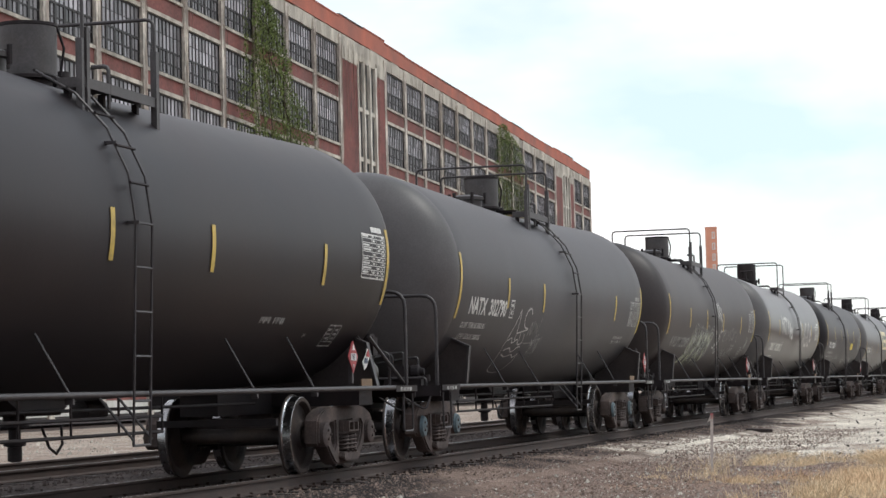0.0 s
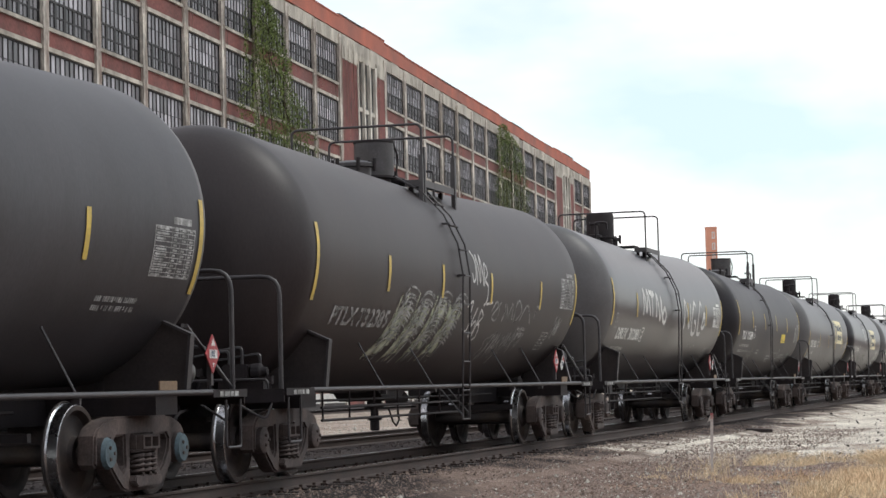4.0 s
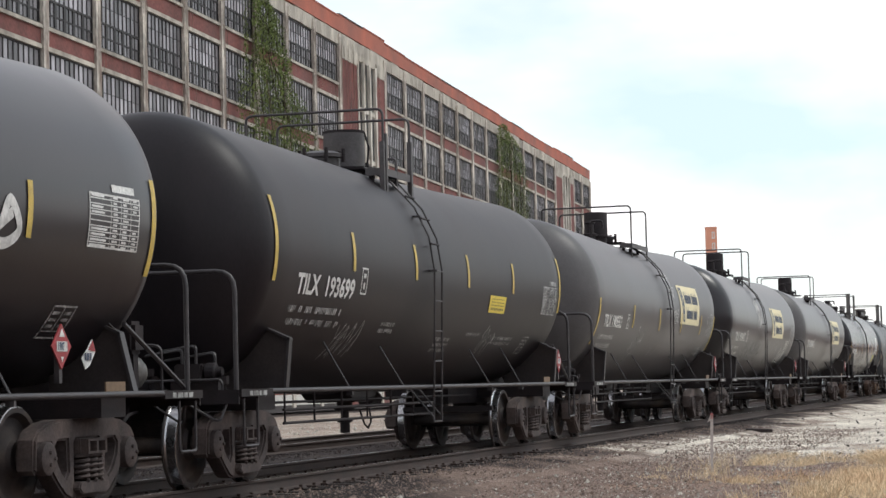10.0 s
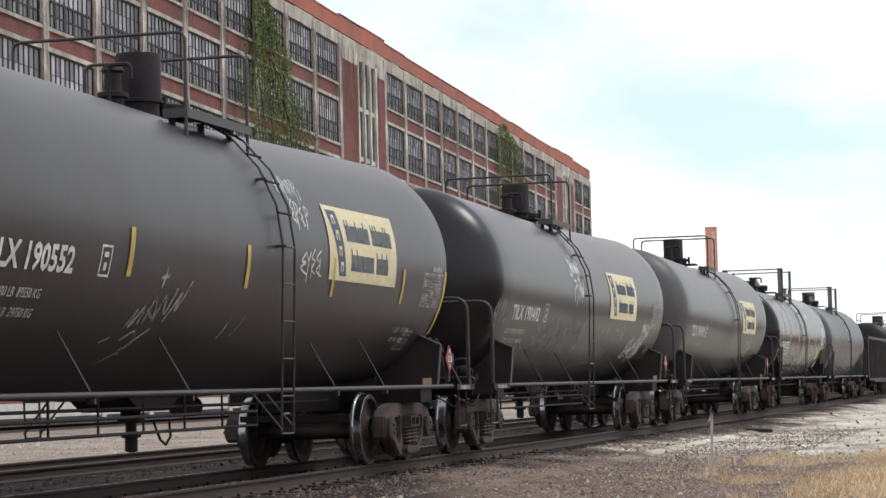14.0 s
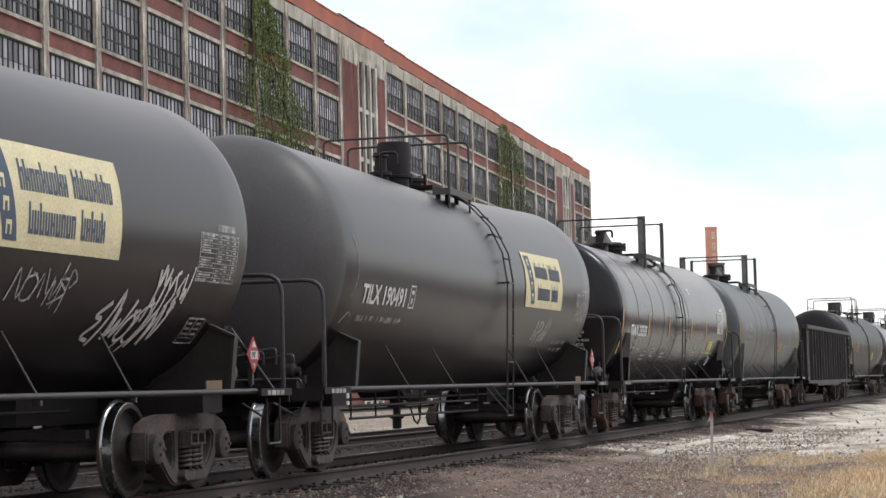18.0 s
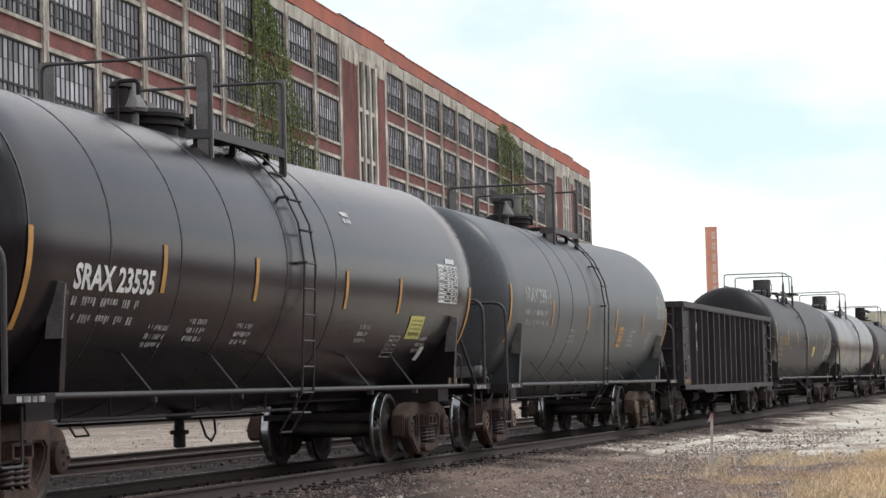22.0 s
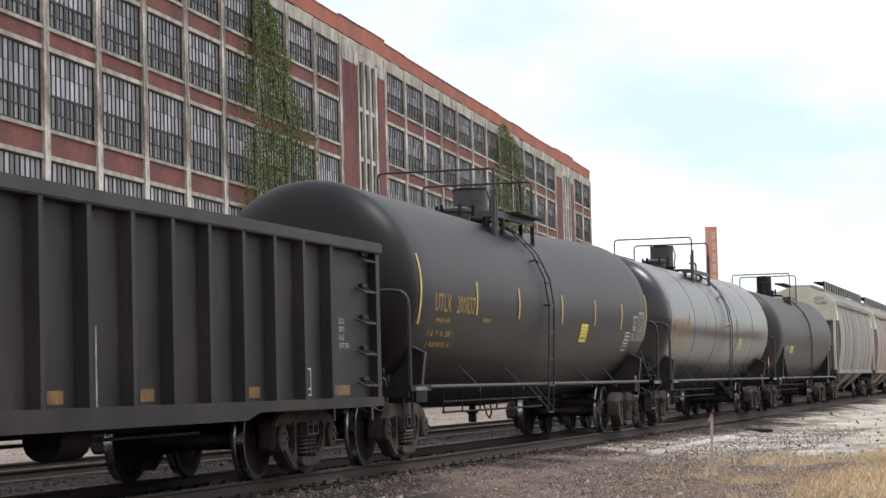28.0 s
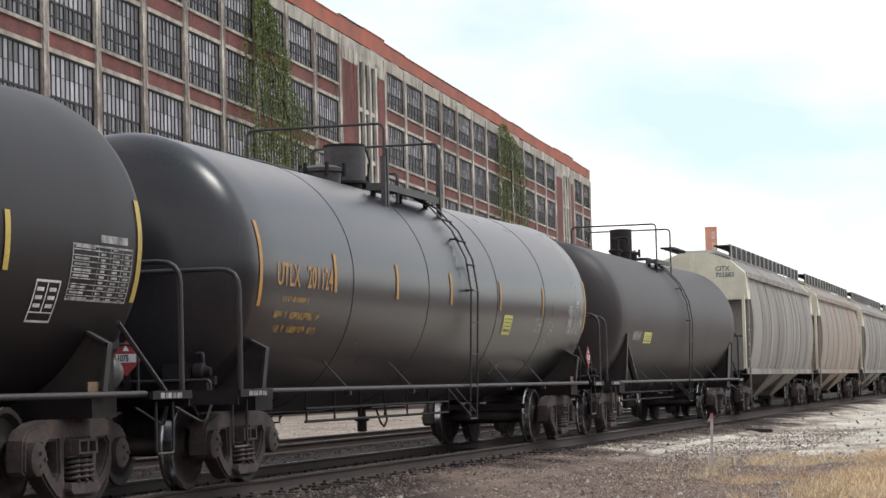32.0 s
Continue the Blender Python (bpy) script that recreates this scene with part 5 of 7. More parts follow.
# ---- ground and tracks ----
def ground_material():
    m = bpy.data.materials.new("yard_ground")
    m.use_nodes = True
    n, l = m.node_tree.nodes, m.node_tree.links
    b = n["Principled BSDF"]
    b.inputs["Roughness"].default_value, b.inputs["Specular IOR Level"].default_value = 0.95, 0.2
    co = n.new("ShaderNodeTexCoord")
    sep = n.new("ShaderNodeSeparateXYZ")
    def tex(scale, detail, rough=0.55, stretch=(1, 1, 1), shift=(0, 0, 0)):
        mp, t = n.new("ShaderNodeMapping"), n.new("ShaderNodeTexNoise")
        mp.inputs["Scale"].default_value, mp.inputs["Location"].default_value = stretch, shift
        t.inputs["Scale"].default_value, t.inputs["Detail"].default_value, t.inputs["Roughness"].default_value = scale, detail, rough
        l.new(co.outputs["Object"], mp.inputs["Vector"])
        l.new(mp.outputs["Vector"], t.inputs["Vector"])
        return t.outputs["Fac"]
    def rng(v, a, c, lo=0.0, hi=1.0):
        r = n.new("ShaderNodeMapRange")
        for k, q in (("From Min", a), ("From Max", c), ("To Min", lo), ("To Max", hi)):
            r.inputs[k].default_value = q
        l.new(v, r.inputs["Value"])
        return r.outputs["Result"]
    def op(kind, a, c):
        o = n.new("ShaderNodeMath")
        o.operation = kind
        for i, q in enumerate((a, c)):
            if isinstance(q, (int, float)):
                o.inputs[i].default_value = q
            else:
                l.new(q, o.inputs[i])
        return o.outputs["Value"]
    def mix(f, a, c):
        o = n.new("ShaderNodeMix")
        o.data_type = "RGBA"
        l.new(f, o.inputs["Factor"])
        for key, q in (("A", a), ("B", c)):
            if isinstance(q, tuple):
                o.inputs[key].default_value = (*q, 1)
            else:
                l.new(q, o.inputs[key])
        return o.outputs["Result"]
    l.new(co.outputs["Object"], sep.inputs["Vector"])
    X, Y = sep.outputs["X"], sep.outputs["Y"]
    patch = tex(0.28, 6, 0.65)
    wob = op("MULTIPLY", op("SUBTRACT", tex(0.22, 5, 0.6, shift=(5, 9, 0)), 0.5), 9.0)
    xw, yw = op("ADD", X, wob), op("ADD", Y, op("MULTIPLY", wob, 1.6))
    # pale limestone beside the track further out, and over the yard behind
    near = op("MULTIPLY", op("MULTIPLY", rng(yw, 37, 43), rng(xw, 1.3, 2.6)), rng(X, 16, 12))
    broken = rng(tex(1.0, 8, 0.75, stretch=(0.5, 0.22, 1)), 0.38, 0.50, 0.12, 1.0)
    back = op("MULTIPLY", rng(X, -6.9, -7.6), rng(tex(0.5, 7, 0.7, shift=(2, 8, 1)), 0.36, 0.62, 0.08, 0.48))
    pale = op("MULTIPLY", op("MAXIMUM", op("MULTIPLY", near, broken), back), rng(patch, 0.30, 0.48, 0.45, 1.0))
    brown = mix(rng(tex(0.9, 6, 0.7), 0.35, 0.65), (0.175, 0.118, 0.096), (0.29, 0.215, 0.176))
    lime = mix(rng(tex(0.8, 6, 0.7, shift=(3, 3, 3)), 0.38, 0.66), (0.80, 0.74, 0.64), (0.52, 0.455, 0.38))
    col = mix(pale, brown, lime)
    # dark ballast along both tracks, with the train's shade put into its colour
    track_shade = op("MULTIPLY", rng(xw, 2.4, 1.0), rng(X, -6.9, -6.3))
    col = mix(track_shade, col, mix(rng(tex(1.6, 5), 0.4, 0.65), (0.030, 0.0225, 0.0215), (0.055, 0.042, 0.038)))
    earth = op("MULTIPLY", op("MULTIPLY", op("MULTIPLY", rng(xw, 4.6, 6.4), rng(X, 10, 8.5)), rng(yw, 38, 32)), rng(tex(0.5, 5, shift=(1, 7, 2)), 0.42, 0.6))
    col = mix(earth, col, (0.33, 0.20, 0.12))
    fine = tex(24, 5, 0.75)
    grit = op("ADD", rng(fine, 0.36, 0.66, 0.45, 1.55), 0.0)
    sc = n.new("ShaderNodeVectorMath")
    sc.operation = "SCALE"
    l.new(col, sc.inputs[0])
    l.new(grit, sc.inputs["Scale"])
    l.new(sc.outputs["Vector"], b.inputs["Base Color"])
    bp = n.new("ShaderNodeBump")
    bp.inputs["Strength"].default_value, bp.inputs["Distance"].default_value = 1.0, 0.03
    l.new(fine, bp.inputs["Height"])
    l.new(bp.outputs["Normal"], b.inputs["Normal"])
    return m


M["yard"] = ground_material()


def thin_spray(m, low, high, scale):
    """Lets the paint below show through a thin, uneven coat."""
    n, l = m.node_tree.nodes, m.node_tree.links
    co, t, r = n.new("ShaderNodeTexCoord"), n.new("ShaderNodeTexNoise"), n.new("ShaderNodeMapRange")
    t.inputs["Scale"].default_value, t.inputs["Detail"].default_value = scale, 5
    for key, q in (("From Min", 0.35), ("From Max", 0.65), ("To Min", low), ("To Max", high)):
        r.inputs[key].default_value = q
    l.new(co.outputs["Object"], t.inputs["Vector"])
    l.new(t.outputs["Fac"], r.inputs["Value"])
    l.new(r.outputs["Result"], n["Principled BSDF"].inputs["Alpha"])


for key, low, high, scale in (("spray", 0.72, 1.0, 7), ("palespray", 0.50, 1.0, 6), ("greenspray", 0.15, 0.85, 4), ("faded", 0.55, 1.0, 9), ("amber", 0.5, 1.0, 14)):
    thin_spray(M[key], low, high, scale)


def ground_z(x, y):
    """Height of the ground: ballast shoulders, the hollow beside them, and low lumps."""
    z = -0.24
    for c in (0.0, -5.2):
        d = abs(x - c)
        if d < 2.6:
            z = max(z, -0.185 if d < 1.7 else -0.185 - (d - 1.7) * 0.12)
    if x > 2.6:
        z = -0.293 - min(0.06, (x - 2.6) * 0.03) + 0.03 * noise.noise((x * 0.35, y * 0.25, 0)) + 0.02 * noise.noise((x * 1.3, y * 1.1, 3))
    if x < -8:
        z = -0.30 + 0.05 * noise.noise((x * 0.2, y * 0.2, 5))
    return z


def build_ground():
    xs = [-3000, -400, -120, -60, -40, -30, -24, -18, -14, -11, -9, -8, -7.5, -6.9, -6.2, -5.2, -4.2, -3.5, -2.6, -1.7, -0.8, 0, 0.8, 1.7, 2.15, 2.6]
    xs += [2.6 + 0.25 * k for k in range(1, 33)] + [12, 15, 22, 40, 120, 500, 3000]
    ys = [-3000, -300, -60, -20, 0, 10] + [12 + 0.4 * k for k in range(0, 120)] + [62, 66, 72, 80, 90, 105, 125, 150, 200, 300, 450, 800, 1500, 4800]
    bm = bmesh.new()
    grid = [[bm.verts.new((x, y, ground_z(x, y))) for x in xs] for y in ys]
    for a, c in zip(grid, grid[1:]):
        for i in range(len(xs) - 1):
            bm.faces.new((a[i], a[i + 1], c[i + 1], c[i]))
    g = new("ground", mesh_of("ground", bm, "yard", 80))
    tagged(g, "brown gravel yard with pale limestone patches", "ground", kind="structure")
    # an unseen brick wall, added on the camera's side to darken the tanks' lower sides
    w = new("wall_east", mesh_of("wall_east", bx(27.0, 27.4, -160, 480, -0.6, 4.2), "brick"))
    tagged(w, "unseen plain red brick wall added to shade the tanks", "wall", kind="structure")


build_ground()


def rail_bm(x, y0, y1):
    bm = bmesh.new()
    p = [(-0.07, -0.17), (0.07, -0.17), (0.07, -0.157), (0.012, -0.135), (0.010, -0.045), (0.036, -0.032), (0.037, -0.008), (0.028, 0.0), (-0.028, 0.0), (-0.037, -0.008), (-0.036, -0.032), (-0.010, -0.045), (-0.012, -0.135), (-0.07, -0.157)]
    prism(bm, [(x + a, c) for a, c in p], y0, y1, "y")
    return bm


def track(name, xc, label, y0=-40, y1=520, ties=(12, 62), worn=True):
    t = tagged(new(name), label, "railway track", kind="structure")
    for s in (-1, 1):
        me = mesh_of("rail", rail_bm(0, y0, y1), "rail")
        me.materials.append(M["bright"])
        for p in me.polygons:
            if p.normal.z > 0.9 and p.center.z > -0.004:
                p.material_index = 1
        part("rail", me, "", t, "rusty rail with a worn bright head" if worn else "rusty rail", at=(xc + s * 0.7825, 0, 0))
    rng = random.Random(4)
    tie = mesh_of("tie", bevelled(bx(-1.28, 1.28, -0.115, 0.115, -0.34, -0.17), 0.012), "tie")
    plate = mesh_of("tie_plate", bx(-0.17, 0.17, -0.09, 0.09, -0.171, -0.155), "rail")
    spike = mesh_of("spike", bx(-0.02, 0.02, -0.015, 0.015, -0.16, -0.125), "rail")
    y = ties[0]
    while y < ties[1]:
        tt = part("tie", tie, "", t, at=pose(xc + rng.uniform(-0.05, 0.05), y, rng.uniform(-0.012, 0.006), 0, 0, rng.uniform(-1.2, 1.2)))
        if y < 40 and xc > -1:
            for s in (-1, 1):
                part("tie_plate", plate, "", tt, at=(s * 0.7825, 0, 0))
                part("spike", spike, "", tt, at=(s * 0.7825 + 0.10, 0.04, 0))
        y += 0.53
    return t


track("main_track", 0.0, "railway track on timber ties in brown ballast", ties=(13, 70))
track("second_track", -5.2, "second railway track in ballast beside the train", ties=(20, 95))
track("third_track", -24.5, "disused track before the factory", ties=(60, 60), y0=40, y1=300)


def scatter_stones(name, label, count, area, size, material, seed, density=None):
    rng = np.random.default_rng(seed)
    base = np.array([(1, 0, 0), (-1, 0, 0), (0, 1, 0), (0, -1, 0), (0, 0, 1), (0, 0, -1)], float)
    tris = np.array([(0, 2, 4), (2, 1, 4), (1, 3, 4), (3, 0, 4), (2, 0, 5), (1, 2, 5), (3, 1, 5), (0, 3, 5)])
    co, fa = [], []
    for k in range(count):
        x, y = rng.uniform(area[0], area[1]), area[2] + (area[3] - area[2]) * rng.random() ** 1.4
        if density and rng.random() > density(x, y):
            continue
        s = rng.uniform(*size) * (0.6 + 0.8 * rng.random() ** 3)
        q = base * (s * rng.uniform(0.6, 1.2, 3)) + rng.normal(0, s * 0.22, (6, 3))
        a = rng.uniform(0, math.tau)
        c, w = math.cos(a), math.sin(a)
        q = q @ np.array([(c, -w, 0), (w, c, 0.2), (0.1, 0, 1)])
        fa.append(tris + 6 * len(co))
        co.append(q + (x, y, ground_z(x, y) + s * 0.15))
    me = bpy.data.meshes.new(name)
    me.from_pydata(np.concatenate(co).tolist(), [], np.concatenate(fa).tolist())
    me.materials.append(M[material])
    tagged(new(name, me), label, "gravel", kind="stuff")


scatter_stones("ballast_stones", "loose brown ballast stones beside the rail", 24000, (0.9, 5.2, 15, 60), (0.009, 0.024), "stone", 1)
scatter_stones("ballast_between_tracks", "ballast stones between the tracks", 5000, (-4.2, -0.95, 18, 60), (0.02, 0.045), "darkstone", 2)
scatter_stones("fine_gravel", "fine brown gravel on the ground before the tracks", 16000, (2.2, 8.4, 23, 42), (0.006, 0.017), "stone", 31)
scatter_stones("yard_stones", "scattered pale stones in the yard", 6500, (2.2, 8.5, 23, 62), (0.006, 0.028), "palestone", 3)
scatter_stones("yard_debris", "dark clods and debris on the pale gravel", 420, (1.8, 8.5, 38, 90), (0.015, 0.04), "tie", 12)
scatter_stones("back_yard_stones", "pale gravel stones behind the tracks", 5000, (-24, -6.8, 26, 90), (0.015, 0.05), "palestone", 5)


def dry_grass():
    rng = np.random.default_rng(8)
    co, fa = [], []
    for k in range(6400):
        x, y = rng.uniform(3.7, 8.6), rng.uniform(26, 42)
        d = 0.9 * noise.noise((x * 0.7, y * 0.28, 1.7)) + 0.6 * noise.noise((x * 2.6, y * 1.3, 4)) + min(0.34, (x - 5.2) * 0.28) - abs(y - 33.5) * 0.05 + 0.10
        if d < rng.uniform(0.05, 0.5):
            continue
        h = rng.uniform(0.05, 0.22) * (0.6 + d)
        for j in range(20):
            bx0, by0 = x + rng.normal(0, 0.10), y + rng.normal(0, 0.14)
            lean, w = rng.normal(0, 0.6, 2) * h, rng.uniform(0.0015, 0.0036)
            z = ground_z(bx0, by0) - 0.01
            a = rng.uniform(0, math.tau)
            i = len(co)
            hh = h * rng.uniform(0.4, 1.15)
            co += [(bx0 - w * math.cos(a), by0 - w * math.sin(a), z), (bx0 + w * math.cos(a), by0 + w * math.sin(a), z),
                   (bx0 + lean[0] * 0.4 + w * math.cos(a), by0 + lean[1] * 0.4, z + hh * 0.6), (bx0 + lean[0] * 0.4 - w * math.cos(a), by0 + lean[1] * 0.4, z + hh * 0.6), (bx0 + lean[0], by0 + lean[1], z + hh)]
            fa += [(i, i + 1, i + 2, i + 3), (i + 3, i + 2, i + 4)]
    me = bpy.data.meshes.new("dry_grass")
    me.from_pydata(co, [], fa)
    me.materials.append(M["grass"])
    tagged(new("dry_grass", me), "tufts of dry straw-coloured grass in the gravel", "grass", kind="stuff")


dry_grass()

stake = tagged(new("survey_stake"), "thin weathered white survey stake with pink tape", "stake")
part("shaft", bx(-0.02, 0.02, -0.014, 0.014, -0.06, 0.86), "stake", stake)
part("flag", prism(bmesh.new(), [(-0.07, 0.74), (0.016, 0.80), (0.016, 0.86), (-0.02, 0.85)], -0.016, -0.012, "y"), "stake", stake)
part("tape", bx(-0.02, 0.02, -0.016, 0.016, 0.80, 0.88), "tape", stake, "faded pink flagging tape")
stake.matrix_basis = pose(4.86, 33.6, ground_z(4.86, 33.6), 0, 1.5, 10)

board = tagged(new("timber_offcut", mesh_of("timber_offcut", bevelled(bx(-0.32, 0.32, -0.1, 0.1, -0.02, 0.10), 0.015), "tie")), "dark weathered timber offcut lying on the gravel", "timber")
board.matrix_basis = pose(2.75, 56.0, ground_z(2.75, 56), 4, 3, 12)

# ---- the old factory ----
BAY = 6.26
FACTORY = pose(-39.81, 249.39, 0, 0, 0, -86.76)
# window rows: foot and head
ROWS = ((20.45, 22.9), (16.58, 19.3), (12.24, 15.55), (7.5, 10.93), (2.9, 6.2))
ROOF = 24.75


POST = 0.31


def window_meshes(k, z0, z1):
    """Sash, upper and lower panes of one window of a row; it stands in a bay from 0 to BAY."""
    a, b = POST, BAY - POST
    h = z1 - z0
    zs = z0 + h * 0.45
    fr, up, lo = bmesh.new(), bmesh.new(), bmesh.new()
    y = -0.09
    for x in (a, b - 0.09):
        box(fr, x, x + 0.09, y - 0.05, y + 0.05, z0, z1)
    for z in (z0, zs - 0.06, z1 - 0.08):
        box(fr, a + 0.09, b - 0.09, y - 0.05, y + 0.05, z, z + 0.10)
    n = 10
    w = (b - a - 0.18) / n
    zm = zs + (z1 - zs) * 0.5
    for j in range(n):
        x = a + 0.09 + w * j
        if j:
            box(fr, x - 0.045, x + 0.045, y - 0.03, y + 0.035, zs + 0.04, z1 - 0.08)
        for zz0, zz1 in ((zs + 0.04, zm), (zm, z1 - 0.08)):
            up.faces.new([up.verts.new(p) for p in ((x + 0.02, y, zz0), (x + 0.02, y, zz1), (x + w - 0.02, y, zz1), (x + w - 0.02, y, zz0))])
    box(fr, a + 0.09, b - 0.09, y - 0.02, y + 0.025, zm - 0.012, zm + 0.012)
    m = 5
    w = (b - a - 0.18) / m
    for j in range(m):
        x = a + 0.09 + w * j
        if j:
            box(fr, x - 0.13, x + 0.13, y - 0.03, y + 0.045, z0 + 0.1, zs - 0.06)
        zm = z0 + (zs - z0) * 0.48
        for zz0, zz1 in ((z0 + 0.1, zm), (zm, zs - 0.06)):
            for q in (0, 1):
                x0, x1 = x + 0.10 + q * (w - 0.2) / 2, x + 0.10 + (q + 1) * (w - 0.2) / 2
                lo.faces.new([lo.verts.new(p) for p in ((x0, y, zz0), (x0, y, zz1), (x1, y, zz1), (x1, y, zz0))])
        box(fr, x + w / 2 - 0.02, x + w / 2 + 0.02, y - 0.02, y + 0.03, z0 + 0.1, zs - 0.06)
    zm = z0 + (zs - z0) * 0.48
    box(fr, a + 0.09, b - 0.09, y - 0.02, y + 0.035, zm - 0.04, zm + 0.04)
    return mesh_of("window_frame", fr, "muntin"), mesh_of("upper_panes", up, "pane"), mesh_of("lower_panes", lo, "panedark")


def ragged_post(x0, x1, y0, y1, z0, z1, seed):
    """An upright post with chipped, uneven edges."""
    rng = random.Random(seed)
    bm = bmesh.new()
    rings, n = [], 26
    for k in range(n + 1):
        z = z0 + (z1 - z0) * k / n
        c = [rng.uniform(0, 0.05) if rng.random() < 0.5 else 0 for _ in range(4)]
        rings.append([bm.verts.new(p) for p in ((x0 + c[0], y0, z), (x1 - c[1], y0, z), (x1 - c[2], y1 - c[2] * 0.6, z), (x0 + c[3], y1 - c[3] * 0.6, z))])
    for p, q in zip(rings, rings[1:]):
        for i in range(4):
            bm.faces.new((p[i], p[(i + 1) % 4], q[(i + 1) % 4], q[i]))
    bm.faces.new(rings[0][::-1])
    bm.faces.new(rings[-1])
    return bm


def factory():
    f = tagged(new("factory_building"), "derelict red brick and concrete factory with steel sash windows", "building")
    f.matrix_basis = FACTORY
    N = 31
    towers = (2, 16)
    part("inner_wall", bx(0.02, N * BAY, -40, -0.45, -0.3, ROOF - 1.2), "inside", f)
    part("roof", bx(0.0, N * BAY, -40, -0.56, ROOF - 1.19, ROOF - 0.9), "concrete", f)
    part("end_wall", bx(-0.35, 0.01, -40, 0.0, -0.3, ROOF - 0.9), "brick", f)
    part("base_wall", bx(0, N * BAY, -0.45, 0.06, 0.15, 0.75), "pale_wall", f)
    part("foundation", bx(0, N * BAY, -0.45, 0.02, -0.4, 0.15), "inside", f)
    rng = random.Random(11)
    for k in range(N):
        t = rng.uniform(-0.05, 0.05) + (0.20 if k in (2, 3, 16, 17) else 0)
        part("parapet", bx(k * BAY, (k + 1) * BAY, -0.5, 0.08, ROOF - 0.92, ROOF + t), "parapet", f)
        part("coping", bx(k * BAY, (k + 1) * BAY, -0.55, 0.12, ROOF + t, ROOF + t + 0.07), "inside" if k % 5 == 2 else "parapet", f)
        for q in range(3):
            dz = rng.uniform(-0.18, 0.05)
            part("frieze", bx((k + q / 3) * BAY, (k + (q + 1) / 3) * BAY, -0.45, 0.03 + rng.uniform(0, 0.04), 22.95 + max(0, dz), ROOF - 0.92 + dz * 0.5), "concrete", f)
    rows = [window_meshes(k, *z) for k, z in enumerate(ROWS)]
    posts = [mesh_of("pilaster", ragged_post(-POST, POST, -0.45, 0.13, 0.0, 23.6, j), "paintpost") for j in range(4)]
    spand = []
    tops = [22.95] + [r[0] for r in ROWS[:-1]]
    for (z0, z1), zt in zip(ROWS, tops):
        if zt - z1 > 0.3:
            spand.append((mesh_of("spandrel", bx(POST, BAY - POST, -0.45, 0.0, z1 + 0.20, zt - 0.16), "brick"), mesh_of("lintel", bx(POST, BAY - POST, -0.45, 0.05, z1, z1 + 0.20), "concrete"),
                          mesh_of("sill", bx(POST, BAY - POST, -0.45, 0.09, zt - 0.16, zt), "concrete")))
    foot = (mesh_of("spandrel", bx(POST, BAY - POST, -0.45, 0.0, 0.75, ROWS[-1][0] - 0.2), "brick"), mesh_of("sill", bx(POST, BAY - POST, -0.45, 0.12, ROWS[-1][0] - 0.2, ROWS[-1][0]), "concrete"))
    for k in range(N + 1):
        if not any(t < k < t + 2 for t in towers):
            part("pilaster", posts[k % 4], "", f, "concrete pilaster with flaking white paint", at=(k * BAY, 0, 0))
        if k == N or any(t <= k < t + 2 for t in towers):
            continue
        at = (k * BAY, 0, 0)
        for fr, up, lo in rows:
            w = part("window_frame", fr, "", f, "dark steel sash window with dirty panes", at=at)
            part("upper_panes", up, "", w)
            part("lower_panes", lo, "", w)
        for a, c, d in spand:
            part("spandrel", a, "", f, at=at)
            part("lintel", c, "", f, at=at)
            part("sill", d, "", f, at=at)
        part("spandrel", foot[0], "", f, at=at)
        part("sill", foot[1], "", f, at=at)
    # stair towers: brick piers and tall dark slots between white mullions
    for t in towers:
        x0, x1 = t * BAY, (t + 2) * BAY
        for a, b in ((x0 + POST, x0 + 2.7), (x0 + 8.1, x1 - POST)):
            part("tower_pier", bx(a, b, -0.45, 0.10, 0.0, 22.15), "brick", f, "plain brick stair tower pier")
            part("pier_cap", bx(a, b, -0.45, 0.14, 22.15, 23.0), "concrete", f)
        s0, s1 = x0 + 2.7, x0 + 8.1
        part("slot_wall", bx(s0, s1, -0.45, -0.06, 0.0, 22.6), "muntin", f)
        part("slot_head", bx(s0, s1, -0.45, 0.06, 22.6, 23.0), "concrete", f)
        n = 4
        for k in range(n):
            x = s0 + 0.2 + (s1 - s0 - 0.4) * k / (n - 1)
            part("mullion", ragged_post(x - 0.2, x + 0.2, -0.40, 0.14, 0.0, 22.7, 40 + k), "mullion", f, "white flaking mullion")
        for k in range(n - 1):
            x, w = s0 + 0.2 + (s1 - s0 - 0.4) * k / (n - 1), (s1 - s0 - 0.4) / (n - 1)
            for z in (3.6, 8.0, 12.0, 16.0, 19.3):
                part("slot_bar", bx(x + 0.2, x + w - 0.2, -0.3, 0.02, z, z + 0.28), "mullion", f)
    return f


factory()


def between(v, rows):
    """The straight-line value at v in rows of (v, value)."""
    for (a, p), (b, q) in zip(rows, rows[1:]):
        if v <= b:
            return p + (q - p) * max(0.0, (v - a) / (b - a))
    return rows[-1][1]


